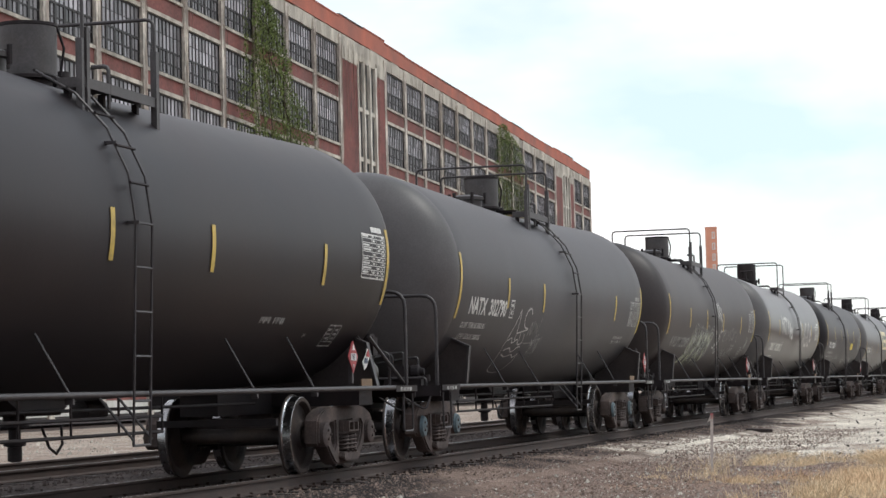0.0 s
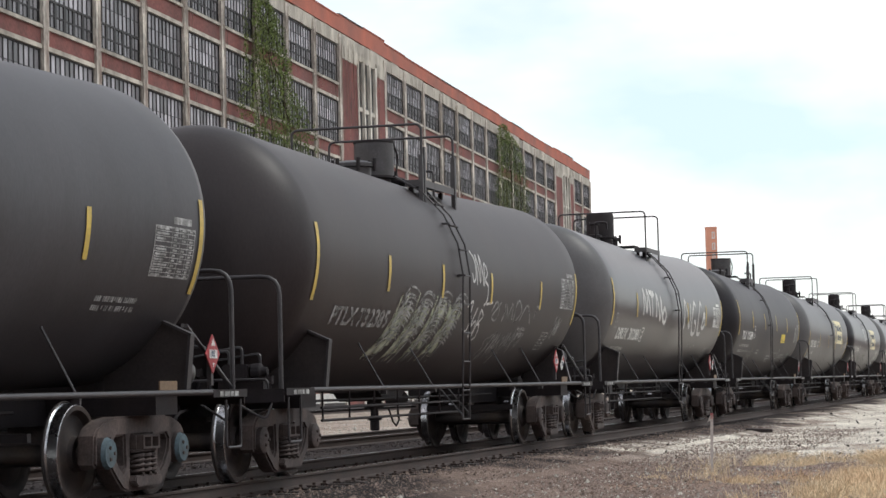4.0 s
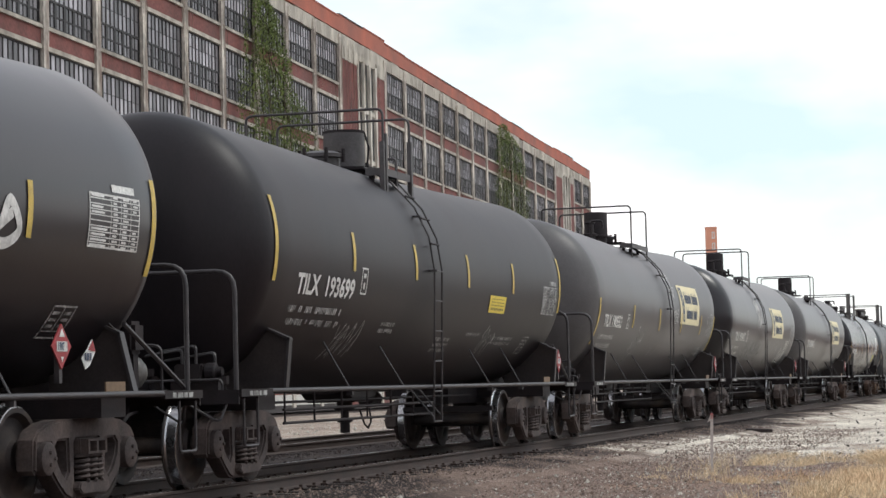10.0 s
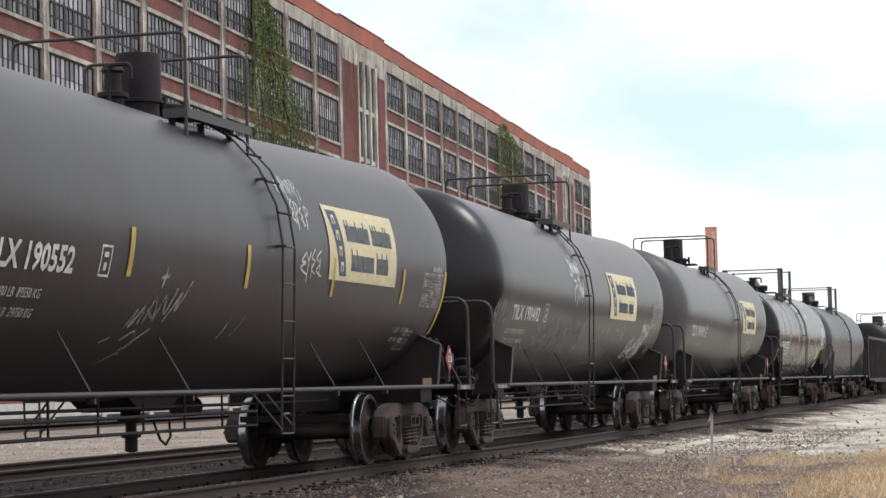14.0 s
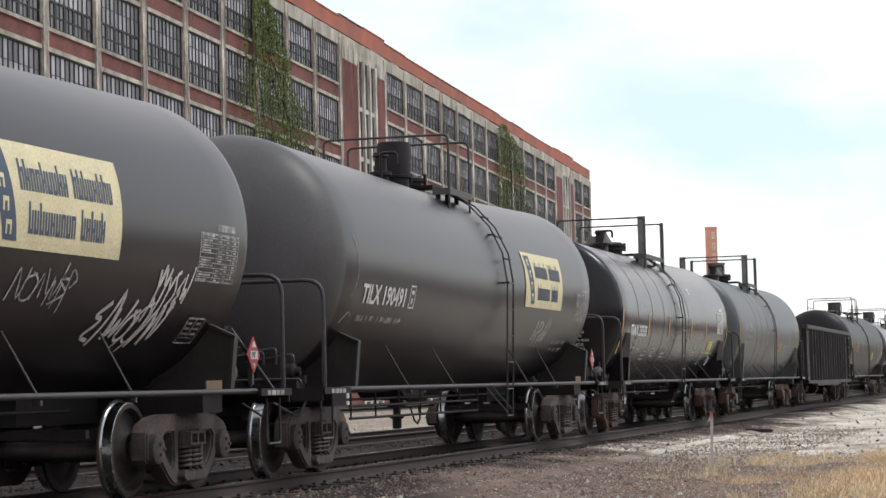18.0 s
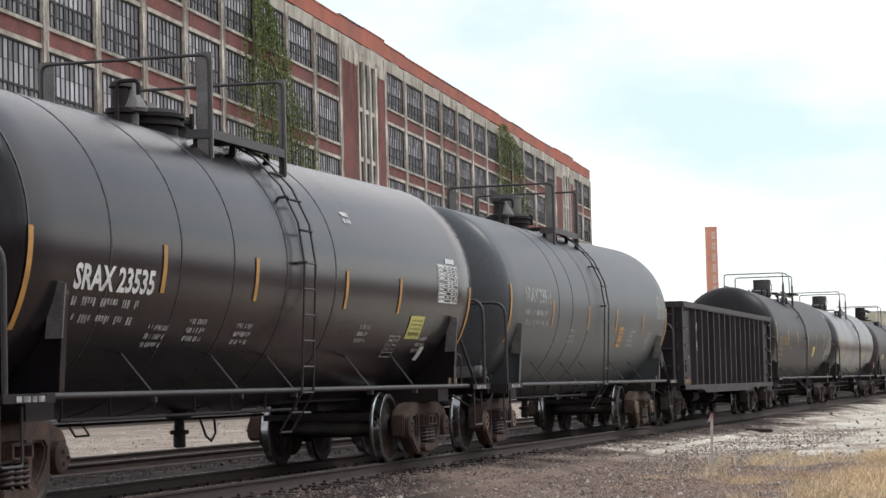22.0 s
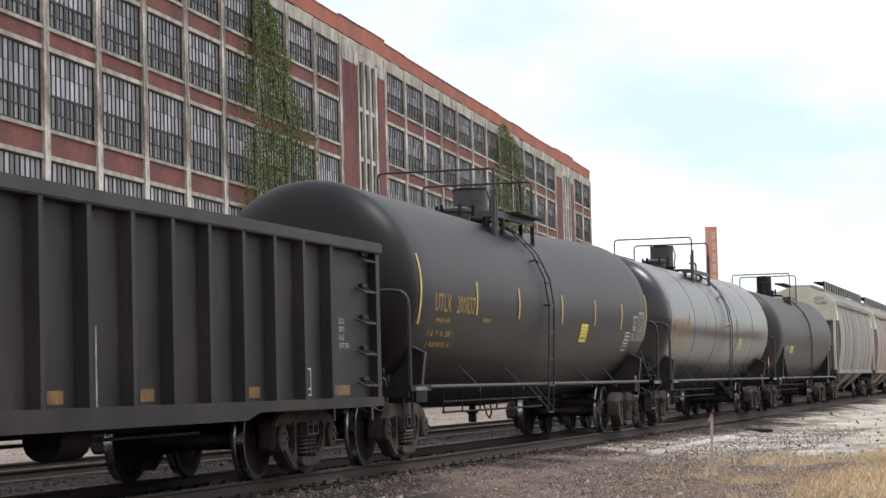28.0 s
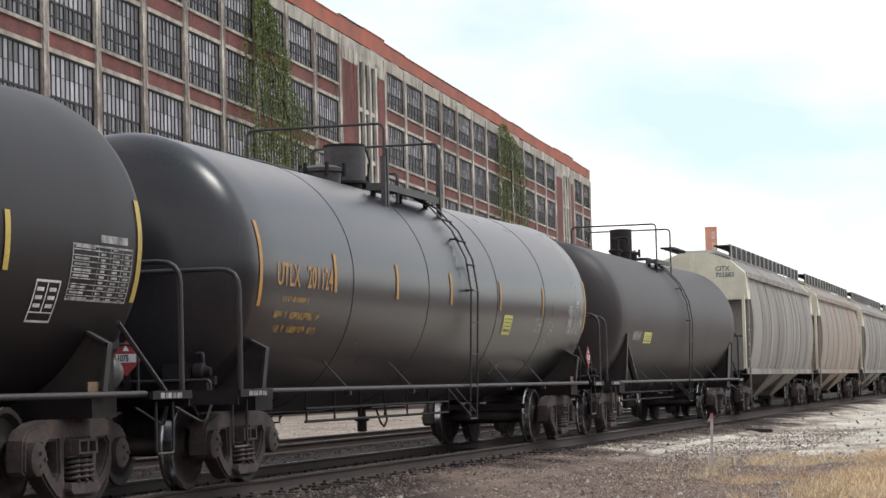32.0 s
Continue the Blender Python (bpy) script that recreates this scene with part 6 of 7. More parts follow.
def ivy(name, label, low, high, z0, z1, count, seed):
    """Climbing ivy on the factory's face between two edges that change with height, with ragged rims, gaps and hanging strands."""
    rng = np.random.default_rng(seed)
    co, fa = [], []
    k = 0
    while k < count:
        z = z0 + (z1 - z0) * rng.random()
        a, b = between(z, low), between(z, high)
        x = a - 0.15 + (b - a + 0.3) * rng.random()
        edge = min(x - a, b - x) * 1.6
        d = min(edge, 0.55) + 0.7 * noise.noise((x * 2.6, z * 0.20, seed)) + 0.9 * noise.noise((x * 10.0, z * 0.28, seed + 3)) - 0.01
        if d < rng.uniform(-0.1, 0.35):
            k += 0.2
            continue
        k += 1
        out = 0.10 + 0.40 * rng.random() * (0.4 + max(0, d))
        s = rng.uniform(0.05, 0.10)
        a, t = rng.uniform(0, math.tau), rng.uniform(-0.7, 0.7)
        u = np.array((math.cos(a), math.sin(t) * 0.6, math.sin(a))) * s
        w = np.array((-math.sin(a), 0.5 * math.cos(t), math.cos(a))) * s * 0.8
        p = np.array((x * BAY, out + 0.12, z))
        i = len(co)
        co += [tuple(p - u), tuple(p + w * 0.8), tuple(p + u * 1.2), tuple(p - w * 0.8)]
        fa += [(i, i + 1, i + 2), (i, i + 2, i + 3)]
    me = bpy.data.meshes.new(name)
    me.from_pydata(co, [], fa)
    me.materials.append(M["leaf"])
    ob = tagged(new(name, me), label, "ivy")
    ob.matrix_basis = FACTORY
    rg = random.Random(seed)
    for j in range(9):
        q = rg.uniform(0.2, 0.8)
        pts = [((between(z, low) * (1 - q) + between(z, high) * q) * BAY + 0.3 * math.sin(0.4 * z + j), 0.28, z) for z in np.linspace(z0, z1 * rg.uniform(0.75, 1), 12)]
        part("ivy_stem", bar(pts, 0.03, 5), "stem", ob)


ivy("climbing_ivy", "green ivy climbing the factory's face", ((2, 19.1), (16, 19.2), (17.6, 19.4), (18.8, 20.0), (20.5, 20.25), (22.2, 20.4), (23.4, 21.0), (24.3, 21.1)),
    ((2, 21.6), (15, 21.6), (17.4, 21.65), (19.4, 21.5), (21.2, 21.4), (24.3, 21.35)), 2.0, 24.3, 21000, 3)
ivy("climbing_ivy", "green ivy climbing the factory's face", ((2, 6.8), (17.5, 6.9), (20, 7.0), (22, 7.5), (24, 8.6)), ((2, 9.7), (18, 9.75), (21, 9.4), (23.6, 9.1), (24, 9.0)), 2.0, 24.0, 15000, 9)


def bare_vines(seed=17):
    """Leafless grey creeper that hangs over the frieze and down the pilasters."""
    rng = random.Random(seed)
    co, fa = [], []
    spots = [(rng.gauss(17.6, 0.7), rng.uniform(2.0, 6.0)) for _ in range(45)] + [(rng.gauss(k, 0.10), rng.uniform(3, 13)) for k in (19, 20, 22, 23, 24, 25, 13, 12, 9) for _ in range(9)] + [(rng.uniform(4, 26), rng.uniform(0.8, 2.2)) for _ in range(90)]
    for x, length in spots:
        x, z, w = x * BAY, rng.uniform(22.2, 23.8), rng.uniform(0.012, 0.03)
        i, n = len(co), max(4, int(length / 0.6))
        for k in range(n + 1):
            zz = z - length * k / n
            co += [(x - w, 0.17, zz), (x + w, 0.19, zz)]
            x += rng.gauss(0, 0.10)
        fa += [(i + 2 * k, i + 2 * k + 1, i + 2 * k + 3, i + 2 * k + 2) for k in range(n)]
    me = bpy.data.meshes.new("bare_vines")
    me.from_pydata(co, [], fa)
    me.materials.append(M["vine"])
    ob = tagged(new("bare_vines", me), "leafless grey creeper over the frieze and pilasters", "creeper", kind="stuff")
    ob.matrix_basis = FACTORY


bare_vines()

# ---- far chimney ----
ch = tagged(new("factory_chimney"), "tall orange chimney with white painted signs", "chimney")
part("shaft", prism(bmesh.new(), [(-1.42, -1.42), (1.42, -1.42), (1.42, 1.42), (-1.42, 1.42)], -1, 41.25, "z"), "chimney", ch)
for k in range(9):
    part("course", bx(-1.46, 1.46, -1.46, 1.46, 6 + 4 * k, 6.25 + 4 * k), "chimney", ch)
part("cap", bx(-1.5, 1.5, -1.5, 1.5, 40.9, 41.4), "chimney", ch)
for k, z in enumerate((38.2, 35.3, 32.4, 29.5, 26.6, 23.7)):
    part("painted_shape", Sheet().outline(0.05, 0.85, z, z + 1.9, 0.25).on_end(-1.47, 0.02), "white", ch)
ch.matrix_basis = pose(-76.6, 597.5, 0, 0, 0, 14)


# ---- the train, car by car ----
STD = dict(half=7.5, r=1.52, zlow=2.60, zends=(2.70, 2.77))

car = tank_car("tank_car", "matt black tank car with yellow stripes and white data panel", 20.7, paint="black", stripes=(-7.44, -1.45, 1.15, 4.87, 7.46), stripe_v=(-0.61, 0.38, -0.44, 0.05), lean_in=True, ladder_y=-0.9, top="box", **STD)
car.data(6.35, 7.35, -0.29, 0.28, "white")
car.lines(3.1, 3.95, -0.97, "faded", 1)
car.wide_box(5.75, -1.3, 0.5, 0.36)
car.block(4.9, -1.15, 0.1, 1)
placard(car.car, 1.47, 6.0, 1.42, 0.27)
torn_placard(car.car, 1.44, 6.65, 1.38)

car = tank_car("tank_car", "matt black tank car with white marks and graffiti", 39.4, paint="slate", lit_ends=True, stripes=(-7.44, -4.42, -1.85, 4.68, 7.46), stripe_v=(-0.70, 0.28, -0.46, 0.02), ladder_y=0.65, caps="bluecap", top="box", plat=(-0.75, 0.9), **STD)
car.number("NATX  302790", -6.76, -4.45, -0.60, 0.25)
car.box(-4.2, -0.62, 0.24, 0.3)
car.words(-6.95, -0.84, 0.095, "LD LMT  197300 LB  89500 KG", "white")
car.words(-6.85, -1.04, 0.095, "LT WT  65700 LB  29800 KG", "white")
car.data(6.25, 7.3, -0.55, -0.04, "faded", 7)
car.block(5.2, -0.95, 1.0, 2, "faded", 9)
car.strokes([[(-3.40, -0.45), (-3.60, -0.75), (-3.72, -1.05), (-3.62, -1.45), (-3.45, -1.72), (-3.10, -1.82), (-2.65, -1.78), (-2.42, -1.45), (-2.48, -1.25)],
             [(-3.40, -0.45), (-3.32, -0.72), (-3.28, -0.86), (-3.05, -0.84), (-2.62, -0.78), (-2.90, -0.74), (-3.02, -0.60), (-2.95, -0.48), (-2.72, -0.42), (-2.58, -0.52)],
             [(-3.66, -1.02), (-3.45, -0.96), (-3.30, -1.06), (-3.05, -0.98), (-2.85, -1.08), (-2.64, -1.03), (-2.72, -0.88)], [(-3.55, -1.22), (-3.25, -1.16), (-3.00, -1.24), (-2.75, -1.14), (-2.60, -1.12)],
             [(-3.50, -1.30), (-3.20, -1.36), (-2.85, -1.30), (-2.62, -1.36), (-2.44, -1.26)], [(-3.28, -0.86), (-3.22, -1.0)], [(-3.02, -0.84), (-2.90, -1.0)]], 0.024, "spray")
car.strokes([[(-2.52, -0.90), (-2.42, -0.66), (-2.34, -0.88), (-2.24, -0.62)], [(-2.22, -0.86), (-2.12, -0.70), (-2.20, -0.66)], [(-2.08, -0.84), (-2.00, -0.68), (-1.94, -0.84)], [(-1.90, -0.86), (-1.78, -0.55)],
             [(-2.51, -1.05), (-1.89, -1.03)], [(-2.05, -0.97), (-1.89, -1.03), (-2.02, -1.10)]], 0.022, "palespray")
car.tag(-1.9, -1.25, 0.5, 0.4, 12, 2, 0.02, "faded")
placard(car.car, 1.5, 7.75, 1.42, 0.27)

car = tank_car("tank_car", "dusty brown-black tank car with graffiti", 58.08, paint="brownblack", stripes=(-7.44, -4.45, -1.76, 1.1, 4.58, 7.46), stripe_v=(-0.63, 0.30, -0.42, 0.05), lean_in=True, ladder_y=-0.78, top="box", **STD)
car.number("PTLX 732385", -6.5, -4.1, -0.92, 0.24, "palespray")
car.data(6.2, 7.3, -0.36, 0.17, "faded", 8)
car.wide_box(5.4, -1.2, 0.5, 0.38)
sh, white = Sheet(), Sheet()
rng = random.Random(21)
for col in range(4):
    u0 = -4.25 + 0.86 * col
    for row in range(9):
        v = -1.38 + 0.085 * row + (0.05 * col if col < 3 else 0.1)
        a = u0 + 0.05 * row + rng.uniform(-0.06, 0.06)
        sh.stroke(spline([(a, v - 0.05), (a + 0.25, v + 0.04), (a + 0.55 + 0.02 * row, v + rng.uniform(0.0, 0.10))]), rng.uniform(0.07, 0.14))
    for row in range(13):
        v = -1.22 + 0.062 * row + rng.uniform(-0.02, 0.02)
        a = u0 + 0.18 + 0.035 * row + rng.uniform(-0.05, 0.05)
        white.stroke(spline([(a, v), (a + 0.25, v + 0.13), (a + 0.50, v + 0.13), (a + 0.68, v + 0.08)]), rng.uniform(0.018, 0.034))
    for k in range(4):
        a, top = u0 + 0.16 * k + rng.uniform(-0.05, 0.05), rng.uniform(-0.52, -0.36)
        (white if k % 2 else sh).stroke(spline([(a, -1.48 - rng.uniform(0, 0.1)), (a + 0.22, -1.0), (a + 0.52, top)]), rng.uniform(0.03, 0.06))
car.put("graffiti", white, "palespray", label="pale sprayed arcs of graffiti", lift=0.0075)
car.put("graffiti", sh, "greenspray", label="block of pale green and white graffiti")
car.strokes([[(0.0, 0.5), (0.05, 0.35), (0.18, 0.45), (0.2, 0.75), (0.05, 0.9)], [(0.25, 0.3), (0.3, 0.85), (0.42, 0.35), (0.5, 0.85), (0.6, 0.3)], [(0.62, 0.3), (0.7, 0.7), (0.84, 0.55), (0.7, 0.4), (0.86, 0.3), (0.85, 0.05), (0.7, -0.05)],
             [(-0.15, -0.1), (0.1, 0.0), (0.05, -0.25), (0.15, -0.3), (0.1, -0.55), (-0.12, -0.5)], [(0.4, -0.1), (0.28, -0.35), (0.35, -0.65), (0.5, -0.55), (0.45, -0.35), (0.3, -0.45)], [(0.6, -0.15), (0.55, -0.7), (0.78, -0.65), (0.72, -0.42), (0.58, -0.4), (0.8, -0.25), (0.62, -0.12)], [(0.85, -0.02), (1.2, 0.02)]], 0.04, "spray", -0.1, -0.42, 1.1, 0.85)
car.strokes([[(0, 0.2), (0.25, 0.42), (0.5, 0.2), (0.35, 0.0), (0.1, 0.1), (0.55, 0.42)], [(0.85, 0.4), (0.8, 0.0), (0.95, 0.35), (1.1, 0.05)], [(1.15, 0.0), (1.3, 0.42), (1.45, 0.05)],
             [(1.6, 0.5), (1.6, 0.0), (2.0, 0.25), (1.75, 0.5), (1.55, 0.35)], [(2.0, 0.05), (2.35, 0.42), (2.8, 0.0)], [(3.0, 0.15), (3.1, 0.42), (3.3, 0.35)]], 0.035, "palespray", 1.25, -0.68, 1.02, 0.72)
car.tag(1.45, -1.3, 1.6, 0.42, 32, 6, 0.03, "palespray", 0.55)
car.tag(3.0, -1.15, 0.9, 0.32, 33, 3, 0.03, "palespray", 0.55)
car.block(3.4, -0.92, 0.6, 2, "faded", 4)
car.tag(6.05, -0.85, 0.5, 0.34, 35, 2, 0.03, "palespray", 0.4)
placard(car.car, 1.47, 5.8, 1.42, 0.27)
torn_placard(car.car, 1.44, 6.45, 1.38)

car = tank_car("tank_car", "satin black tank car with large white graffiti letters", 76.67, paint="satin", lit_ends=True, stripes=(-7.46, -4.84, 1.9, 4.78, 7.5), stripe_v=(-0.56, 0.38, -0.33, 0.16), ladder_y=0.2, lean_in=True, top="wide", plat=(-0.65, 1.05), dome_y=-0.85, **STD)
car.number("DBUX  302881", -6.62, -4.12, -0.83, 0.24)
car.box(-3.97, -0.86, 0.25, 0.32)
car.box(-7.05, -0.6, 0.2, 0.3, "faded")
car.words(-6.62, -1.10, 0.085, "LD LMT  197900 LB  89750 KG", "white")
car.words(-6.52, -1.29, 0.085, "LT WT    65100 LB  29550 KG", "white")
car.data(6.0, 7.15, -0.34, 0.16, "white", 6)
car.wide_box(5.75, -1.32, 0.5, 0.40)
car.lines(2.65, 4.0, -0.93, "faded", 1, 8)
car.strokes([[(0, 0), (0.06, 1), (0.35, 0.15), (0.5, 1.0), (0.78, 0.02)], [(0.72, 0.95), (1.3, 0.92)], [(1.0, 0.92), (1.05, 0.0)], [(1.5, 0), (1.6, 0.9), (1.95, -0.1), (2.1, 0.85)],
             [(2.15, 0.75), (2.2, 0.1), (2.5, -0.2), (2.7, 0.1), (2.5, 0.4), (2.25, 0.1)]], 0.10, "spray", -4.1, -0.28, 1.05, 0.55)
car.strokes([[(0.8, 0.95), (1.25, 0.86)], [(0.85, 0.9), (1.2, 0.8)]], 0.09, "spray", -4.1, -0.28, 1.05, 0.55)
car.strokes([[(0, 0), (0.15, 1), (0.75, 0.05), (0.95, 0.9)], [(1.75, 0.85), (1.5, 0.95), (1.15, 0.4), (1.3, -0.1), (1.75, -0.12), (1.75, 0.25), (1.5, 0.3)], [(2.65, 0.85), (2.5, 1.0), (2.15, 0.4), (2.25, -0.1), (2.7, -0.12)],
             [(2.9, 0.35), (3.05, 0.65), (3.25, 0.3), (3.0, 0.1), (2.75, 0.2), (3.1, 0.5)]], 0.10, "spray", 1.35, -0.47, 1.0, 0.68)
placard(car.car, 1.47, 5.45, 1.46, 0.27)
torn_placard(car.car, 1.44, 6.10, 1.38)

car = tank_car("tank_car", "matt black tank car with white marks and a yellow card", 95.2, paint="black", stripes=(-7.46, -4.55, -1.72, 1.12, 3.98, 7.5), stripe_v=(-0.45, 0.52, -0.22, 0.26), ladder_y=-0.9, plat=(-1.43, -0.1), dome_y=-0.05, top="box", **dict(STD, zends=(2.70, 2.75)))
car.number("TILX  193699", -6.62, -4.45, -0.56, 0.23)
car.box(-4.2, -0.5, 0.24, 0.34)
car.lines(-6.7, -4.65, -0.80, "faded", 2, 6)
car.data(6.2, 7.3, -0.50, -0.02, "faded", 9)
car.card(2.5, -0.56, 1.05, 0.27, "card")
car.block(-2.9, -1.0, 0.6, 2, "faded", 5)
car.tag(-4.6, -1.35, 1.0, 0.5, 41, 3, 0.022, "faded")
car.block(0.0, -1.28, 0.85, 3, "faded", 51)
car.block(1.65, -0.97, 0.85, 1, "faded", 52)
car.tag(2.7, -1.22, 0.8, 0.40, 53, 3, 0.02, "faded")
car.block(3.3, -1.12, 1.5, 2, "faded", 54)
car.wide_box(5.6, -1.31, 0.42, 0.38)
placard(car.car, 1.47, 7.45, 1.42, 0.27)

car = tank_car("tank_car", "black tank car with a cream company panel", 113.88, paint="dustysatin", lit_ends=True, stripes=(-7.46, -3.82, -0.65, 2.35, 5.4, 7.5), stripe_v=(-1.0, -0.05, -0.57, -0.1), ladder_y=0.42, rail_x=1.55, top="drum", plat=(-1.1, 0.8), **STD)
car.number("TILX 190552", -6.85, -5.05, -0.59, 0.23)
car.box(-4.5, -0.60, 0.24, 0.30)
car.words(-6.95, -0.86, 0.095, "LD LMT  197400 LB  89550 KG", "white")
car.words(-6.85, -1.06, 0.095, "LT WT  65600 LB  29750 KG", "white")
car.panel(2.15, -0.36)
car.data(6.4, 7.4, -0.58, -0.1, "faded", 3)
car.strokes([[(0, 0), (0.15, 0.3), (0.12, 0.05), (0.3, 0.35), (0.3, 0.1)], [(0.4, 0.1), (0.5, 0.45), (0.62, 0.2), (0.4, 0.3)], [(0.62, 0.15), (0.75, 0.5), (0.85, 0.25), (1.0, 0.6)], [(0.9, 0.15), (1.15, 0.55), (1.1, 0.3), (1.35, 0.7)],
             [(0.1, -0.15), (0.35, 0.0), (0.45, -0.2), (0.25, -0.3), (0.5, -0.1), (0.7, 0.05)], [(0.55, 0.55), (0.62, 0.85)], [(0.48, 0.7), (0.72, 0.74)], [(-0.35, -0.2), (-0.15, -0.1)], [(0.0, -0.6), (0.2, -0.4), (0.35, -0.36)]], 0.035, "palespray", -3.45, -1.15, 0.95, 0.85)
car.tag(0.75, 0.62, 0.75, 0.22, 52, 4, 0.025, "spray", 0.2)
car.tag(0.95, 0.28, 0.6, 0.24, 53, 3, 0.025, "spray", 0.1)
car.tag(1.1, -0.30, 0.75, 0.26, 54, 3, 0.028, "spray", 0.1)
car.strokes([[(0, 0), (0.15, 0.28)], [(0.35, 0.05), (0.55, 0.32)]], 0.03, "palespray", -0.9, -1.2)
car.lines(5.6, 6.4, -1.0, "faded", 2, 11)
car.wide_box(6.2, -1.32, 0.45, 0.36)
placard(car.car, 1.47, 7.75, 1.42, 0.27)

car = tank_car("tank_car", "black tank car with a cream company panel and white graffiti", 132.5, paint="satin", ladder_y=-1.0, rail_x=1.55, top="drum", plat=(-1.5, 0.1), dome_y=-0.1, **dict(STD, zends=(2.70, 2.73)))
car.number("TILX 190492", -6.75, -4.8, -0.62, 0.23)
car.box(-4.45, -0.63, 0.26, 0.32)
car.words(-6.85, -0.88, 0.09, "LD LMT  197300 LB  89500 KG", "white")
car.words(-6.75, -1.06, 0.09, "LT WT    65700 LB  29800 KG", "white")
car.panel(1.32, -0.43)
car.data(6.2, 7.3, -0.55, -0.04, "faded", 4)
car.tag(-6.0, -1.38, 0.95, 0.28, 60, 5, 0.035, "palespray", 0.3)
car.tag(-4.85, -1.18, 2.1, 0.58, 61, 7, 0.04, "palespray", 0.7)
car.tag(-2.72, -1.28, 1.8, 0.72, 62, 6, 0.045, "palespray", 0.7)
car.tag(-7.95, -0.68, 0.9, 0.36, 63, 4, 0.028, "palespray", 0.4)
car.tag(-2.3, 0.28, 0.9, 0.32, 68, 4, 0.045, "spray", 0.1)
car.tag(-2.1, -0.1, 0.8, 0.36, 69, 3, 0.045, "spray", 0.2)
car.tag(0.4, -0.88, 1.4, 0.32, 64, 4, 0.024, "faded", 0.3)
car.tag(2.1, -0.86, 1.3, 0.30, 70, 4, 0.024, "faded", 0.3)
car.tag(0.85, -1.32, 0.95, 0.32, 65, 4, 0.032, "palespray", 0.4)
car.strokes([[(-0.6, -1.75), (-0.1, -1.5), (0.25, -1.2), (0.4, -1.42), (0.75, -1.45), (1.2, -1.3)]], 0.03, "faded")
car.tag(4.1, -1.30, 1.7, 0.52, 66, 5, 0.05, "spray", 0.6)
car.tag(5.25, -0.80, 0.85, 0.34, 67, 4, 0.045, "spray", 0.4)
car.wide_box(6.45, -1.32, 0.5, 0.36)
placard(car.car, 1.47, 7.8, 1.42, 0.27)

car = tank_car("tank_car", "clean black tank car with a cream company panel", 151.1, paint="satin", lit_ends=True, ladder_y=0.8, rail_x=1.55, top="drum", plat=(-0.55, 0.7), dome_y=-0.1, **STD)
car.number("TILX 190491", -6.68, -4.75, -0.60, 0.24)
car.box(-4.55, -0.62, 0.25, 0.32)
car.lines(-6.65, -4.7, -0.86, "faded", 1, 13)
car.panel(2.25, -0.40)
car.data(6.4, 7.4, -0.56, -0.06, "faded", 5)
car.tag(3.5, -1.0, 1.0, 0.42, 71, 3, 0.03, "spray", 0.5)
car.lines(5.3, 6.5, -1.05, "faded", 2, 14)
car.strokes([[(0, 0), (0.12, 0.3), (0.05, 0.6), (-0.1, 0.8)], [(-0.15, -0.35), (0.05, -0.2), (0.2, -0.25)]], 0.025, "palespray", -7.1, -0.55)
placard(car.car, 1.47, 7.8, 1.46, 0.27)

SHORT = dict(saddle_front=-6.75, saddle_rear=6.7, rail_x=1.56, half=7.48, r=1.52, zlow=2.45, zends=(2.45, 2.53), reach=8.8, trucks=(-7.06, 6.25), head=0.5, zref=2.48, saddle=(1.95, 2.25))
car = tank_car("tank_car", "glossy black banded tank car with white marks", 169.5, paint="gloss", trim="gloss", stripes=(-7.46, -4.44, -1.8, 1.45, 3.8, 7.46), stripe="orange", stripe_v=(-0.93, 0.0, -0.48, -0.01),
               seams=(-5.75, -4.0, -2.5, -0.8, 1.0), ladder_y=-0.25, trucks_of="rusty", top="plates", plat=(-1.8, 0.65), dome_y=-1.2, **SHORT)
car.number("SRAX 23535", -6.5, -4.65, -0.50, 0.22)
car.lines(-6.45, -4.9, -0.66, "faded", 2, 15)
car.data(5.7, 6.75, -0.27, 0.27, "white", 11)
car.card(4.5, -0.83, 0.7, 0.34, "lime")
car.block(-4.5, -1.07, 0.5, 3, "faded", 21)
car.block(-3.5, -0.98, 0.5, 3, "faded", 22)
car.block(-2.1, -1.0, 0.5, 3, "faded", 23)
car.block(2.3, -0.92, 0.45, 3, "faded", 24)
car.block(1.75, 0.62, 0.3, 2, "white", 25)
car.wide_box(3.8, -1.15, 0.5, 0.36)
car.block(5.2, -1.05, 0.45, 3, "faded", 26)
car.put("white_patch", Sheet().rect(5.55, 5.75, -1.2, -0.95), "white")
sh = Sheet()
for k, line in enumerate(("B-500 DFT GR", "D-5 SPRG", "36 IN 1W STL WHLS", "RWS AXLES", "SE60CHT CPL")):
    co, _ = lettering(line, 0.046, 0.85)
    sh.text(line, 0.62 - max(x for x, _ in co) / 2, 2.02 - 0.082 * k, 0.046, 0.85)
part("end_writing", on_head(sh.bm, 7.48, 0.5, 1.52, 2.45), "white", car.car, "white equipment writing on the tank head")

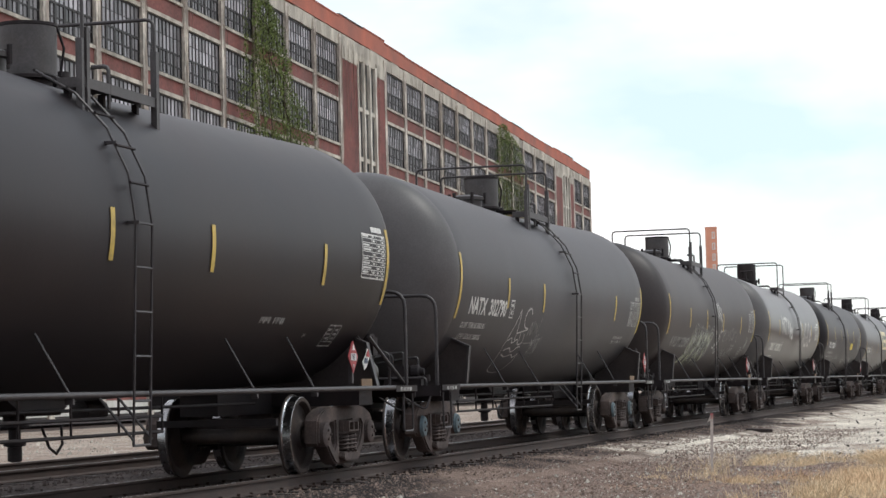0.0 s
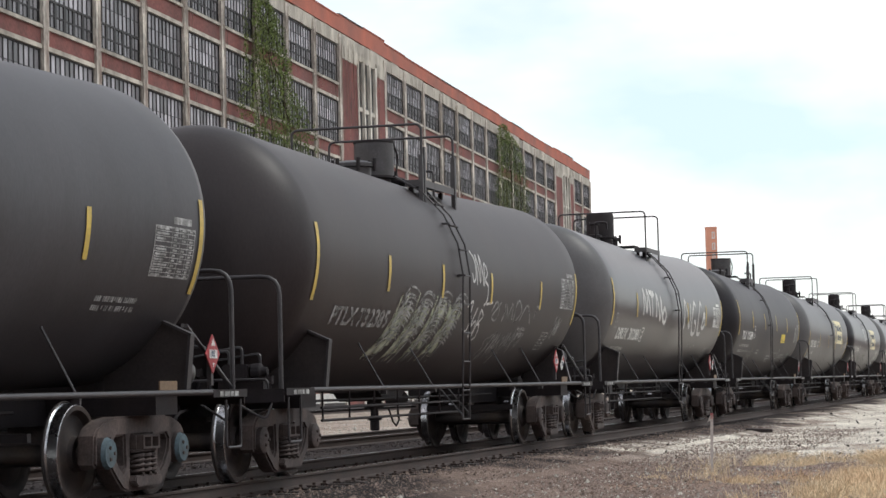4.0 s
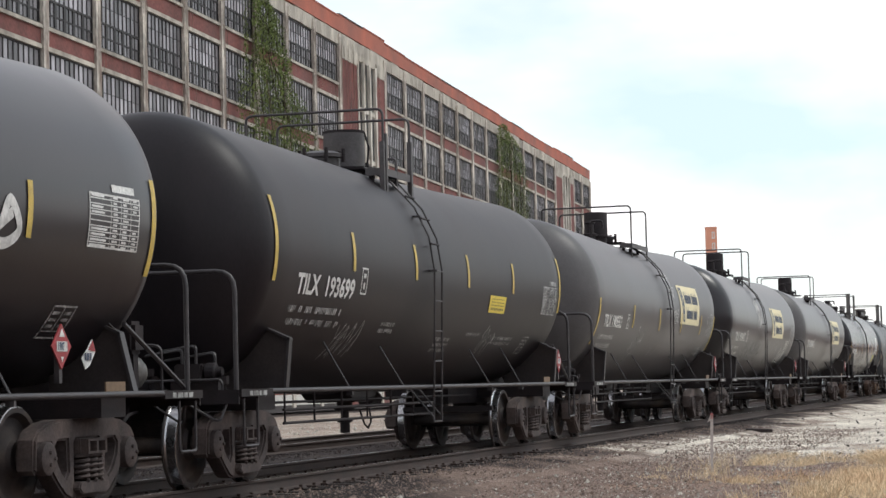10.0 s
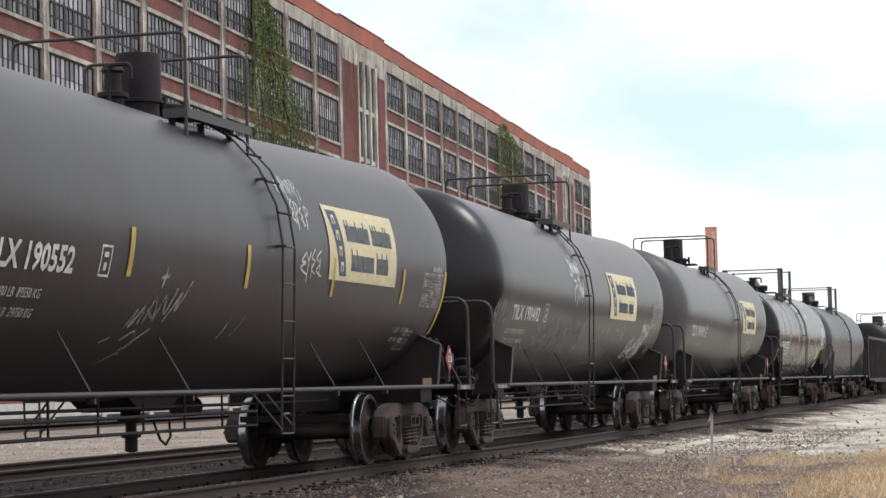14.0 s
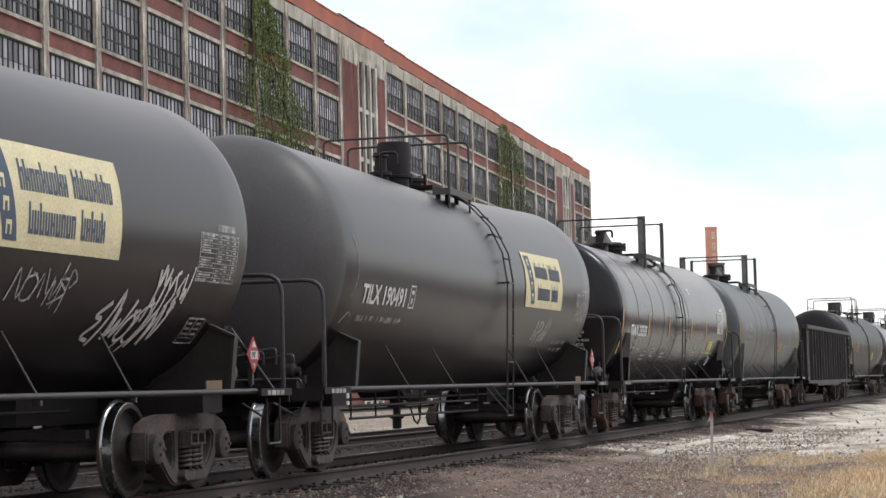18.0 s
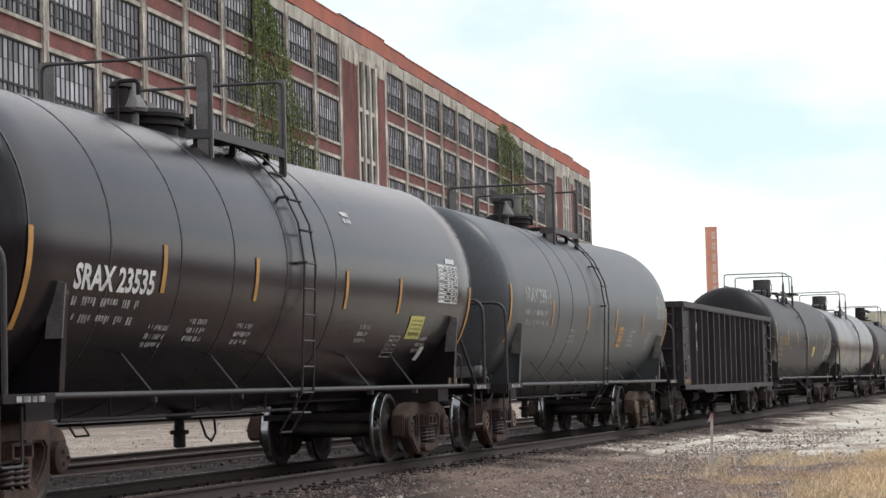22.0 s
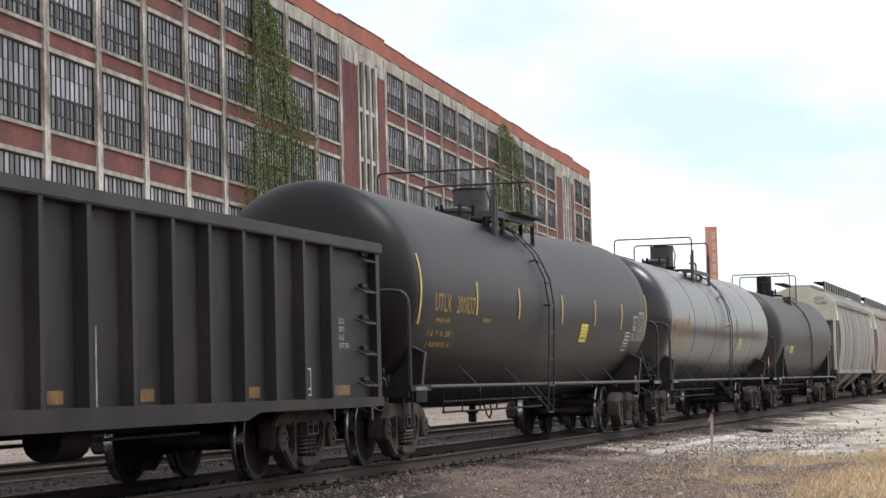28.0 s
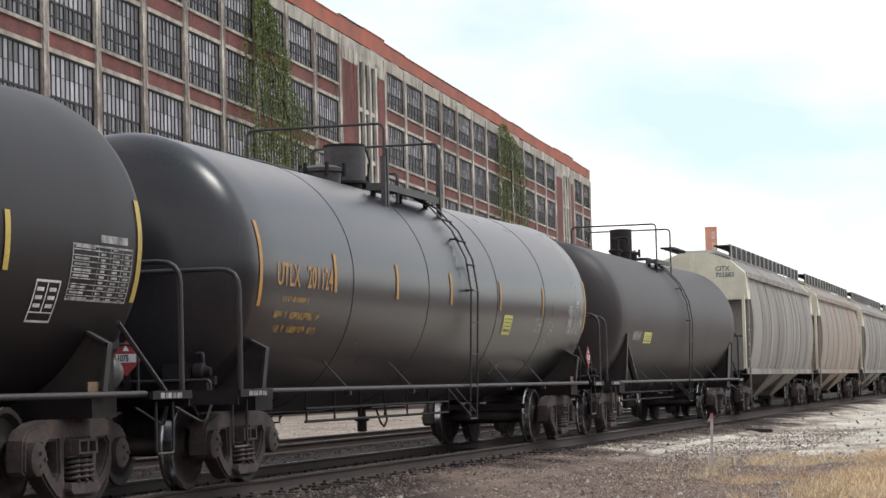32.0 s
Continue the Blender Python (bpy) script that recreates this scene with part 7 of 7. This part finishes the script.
car = tank_car("tank_car", "dusty grey banded tank car with faded marks", 187.07, paint="grey", trim="grey", stripes=(-7.46, -4.3, -1.18, 1.6, 4.6, 7.48), stripe="orange", stripe_v=(-0.80, 0.16, -0.48, -0.02),
               seams=(-3.8, -2.65, -1.15), ladder_y=0.1, caps="tan", trucks_of="rusty", top="plates", plat=(-1.7, 0.4), dome_y=-1.15, **SHORT)
car.number("SRAX 23511", -6.42, -4.5, -0.08, 0.22, "faded")
car.lines(-6.4, -4.6, -0.30, "faded", 2, 16)
car.card(2.0, -0.78, 0.45, 0.42, "orange")
car.data(6.35, 7.35, -0.1, 0.4, "faded", 12)
car.block(3.2, -0.76, 0.65, 4, "faded", 27)
car.block(-2.7, -0.75, 0.5, 3, "faded", 28)
car.wide_box(5.3, -0.78, 0.42, 0.36)
placard(car.car, 1.49, 6.85, 1.50, 0.25, True)

gondola(205.05)

LONG = dict(ends=(9.84, 9.84), rail_x=1.60, saddle_front=-7.25, half=8.9, r=1.52, zlow=2.40, zends=(2.40, 2.50), reach=10.55, trucks=(-8.45, 8.3), head=0.78, zref=2.43, saddle=(1.5, 1.72), saddle_rear=8.2)
car = tank_car("tank_car", "matt black tank car with yellow marks", 224.4, paint="black", stripes=(-8.8, -5.68, -2.9, 0.42, 3.36, 6.1, 8.9), stripe_v=(-0.5, 0.48, -0.30, 0.2), ladder_y=-0.85, top="box", plat=(-2.3, 0.5), tall_deck=True, **dict(LONG, zlow=2.33, zref=2.38))
car.number("UTLX   200837", -8.05, -5.78, -0.29, 0.25, "amber")
car.lines(-8.15, -6.6, -0.66, "amber", 2, 17)
car.block(-7.9, -0.45, 0.8, 1, "amber", 41)
car.card(2.15, -0.61, 0.62, 0.34, "card")
car.data(7.4, 8.75, -0.52, 0.0, "faded", 13)
car.wide_box(6.75, -0.75, 0.5, 0.40, "white")
car.block(-5.2, -0.40, 0.5, 1, "amber", 42)

car = tank_car("tank_car", "satin black banded tank car with orange-yellow marks", 245.5, paint="lacquer", stripes=(-8.8, -6.15, -3.48, -0.72, 2.28, 5.33, 8.9), stripe="orange", stripe_v=(-0.48, 0.47, -0.24, 0.22), seams=(-5.4, -1.9, 2.1, 5.5), ladder_y=0.3, top="box",
               plat=(-2.2, 0.65), dome_y=-0.85, **LONG)
car.number("UTLX   201124", -8.27, -6.25, -0.22, 0.25, "orange")
car.lines(-8.2, -6.6, -0.60, "amber", 2, 18)
car.block(-8.0, -0.40, 0.9, 1, "amber", 43)
car.card(2.6, -0.62, 0.58, 0.32, "lime")
car.block(4.9, -0.55, 0.4, 3, "faded", 44)
car.wide_box(5.9, -0.72, 0.42, 0.38, "faded")
car.data(7.45, 8.7, -0.52, -0.02, "faded", 14)
placard(car.car, 1.47, 9.25, 1.50, 0.27)
end_placard(car.car, 0.33, -9.75, 1.41, 0.19)
part("end_number", on_head(Sheet().text("24", 0.30, 2.92, 0.12, 0.8, 0.004).bm, 8.9, 0.78, 1.52, 2.40), "yellow", car.car)

car = tank_car("tank_car", "dusty brown-black tank car with braced ends", 266.4, paint="brownblack", trim="black", half=8.2, r=1.52, zlow=2.40, zends=(2.40, 2.50), reach=10.3, trucks=(-7.9, 7.6), head=0.8, top="drum", zref=2.43, plat=(-0.9, 1.1), braces=True, saddle=(2.0, 2.1))
car.block(-6.9, -0.55, 1.0, 1, "faded", 45, 0.2)
car.card(-5.6, -0.6, 0.9, 0.24, "lime")

hopper(286.75, "hopper", "pale grey covered hopper with cream end", ("CITX", "702683"))
hopper(306.9, "tanhopper", "grey covered hopper with rust-tan stains")
hopper(327.0, "hopper", "pale grey covered hopper streaked with dirt")
hopper(347.1, "hopper", "pale grey covered hopper streaked with dirt")


# ---- movement ----
def travelled(t):
    """Metres that the train has rolled towards the camera since the start; it gathers speed gently."""
    knots = ((0.0, 6.329), (1.7, 6.329), (8.0, 6.438), (12.5, 6.62), (20.0, 6.838), (23.5, 6.891), (32.0, 6.891))
    s = 0.0
    for (a, u), (b, w) in zip(knots, knots[1:]):
        if t <= a:
            break
        e = min(t, b)
        ve = u + (w - u) * (e - a) / (b - a)
        s += (u + ve) / 2 * (e - a)
    return s


def motions():
    for car, y0 in TRAIN:
        walk(car, [(t, pose(0, y0 - travelled(t), 0)) for t in range(0, 33, 2)])
    for e, axles in AXLES.items():
        first = axles[0]
        walk(first, [(k / 10, Matrix.Translation((0, e * 0.889, 0.457)) @ Matrix.Rotation(travelled(k / 10) / (0.457 * BIG), 4, "X")) for k in range(0, 321)])
        for ob in axles[1:]:
            ob.rotation_mode = "QUATERNION"
            keys = ob.animation_data_create()
            keys.action = first.animation_data.action
            keys.action_slot = first.animation_data.action_slot


motions()
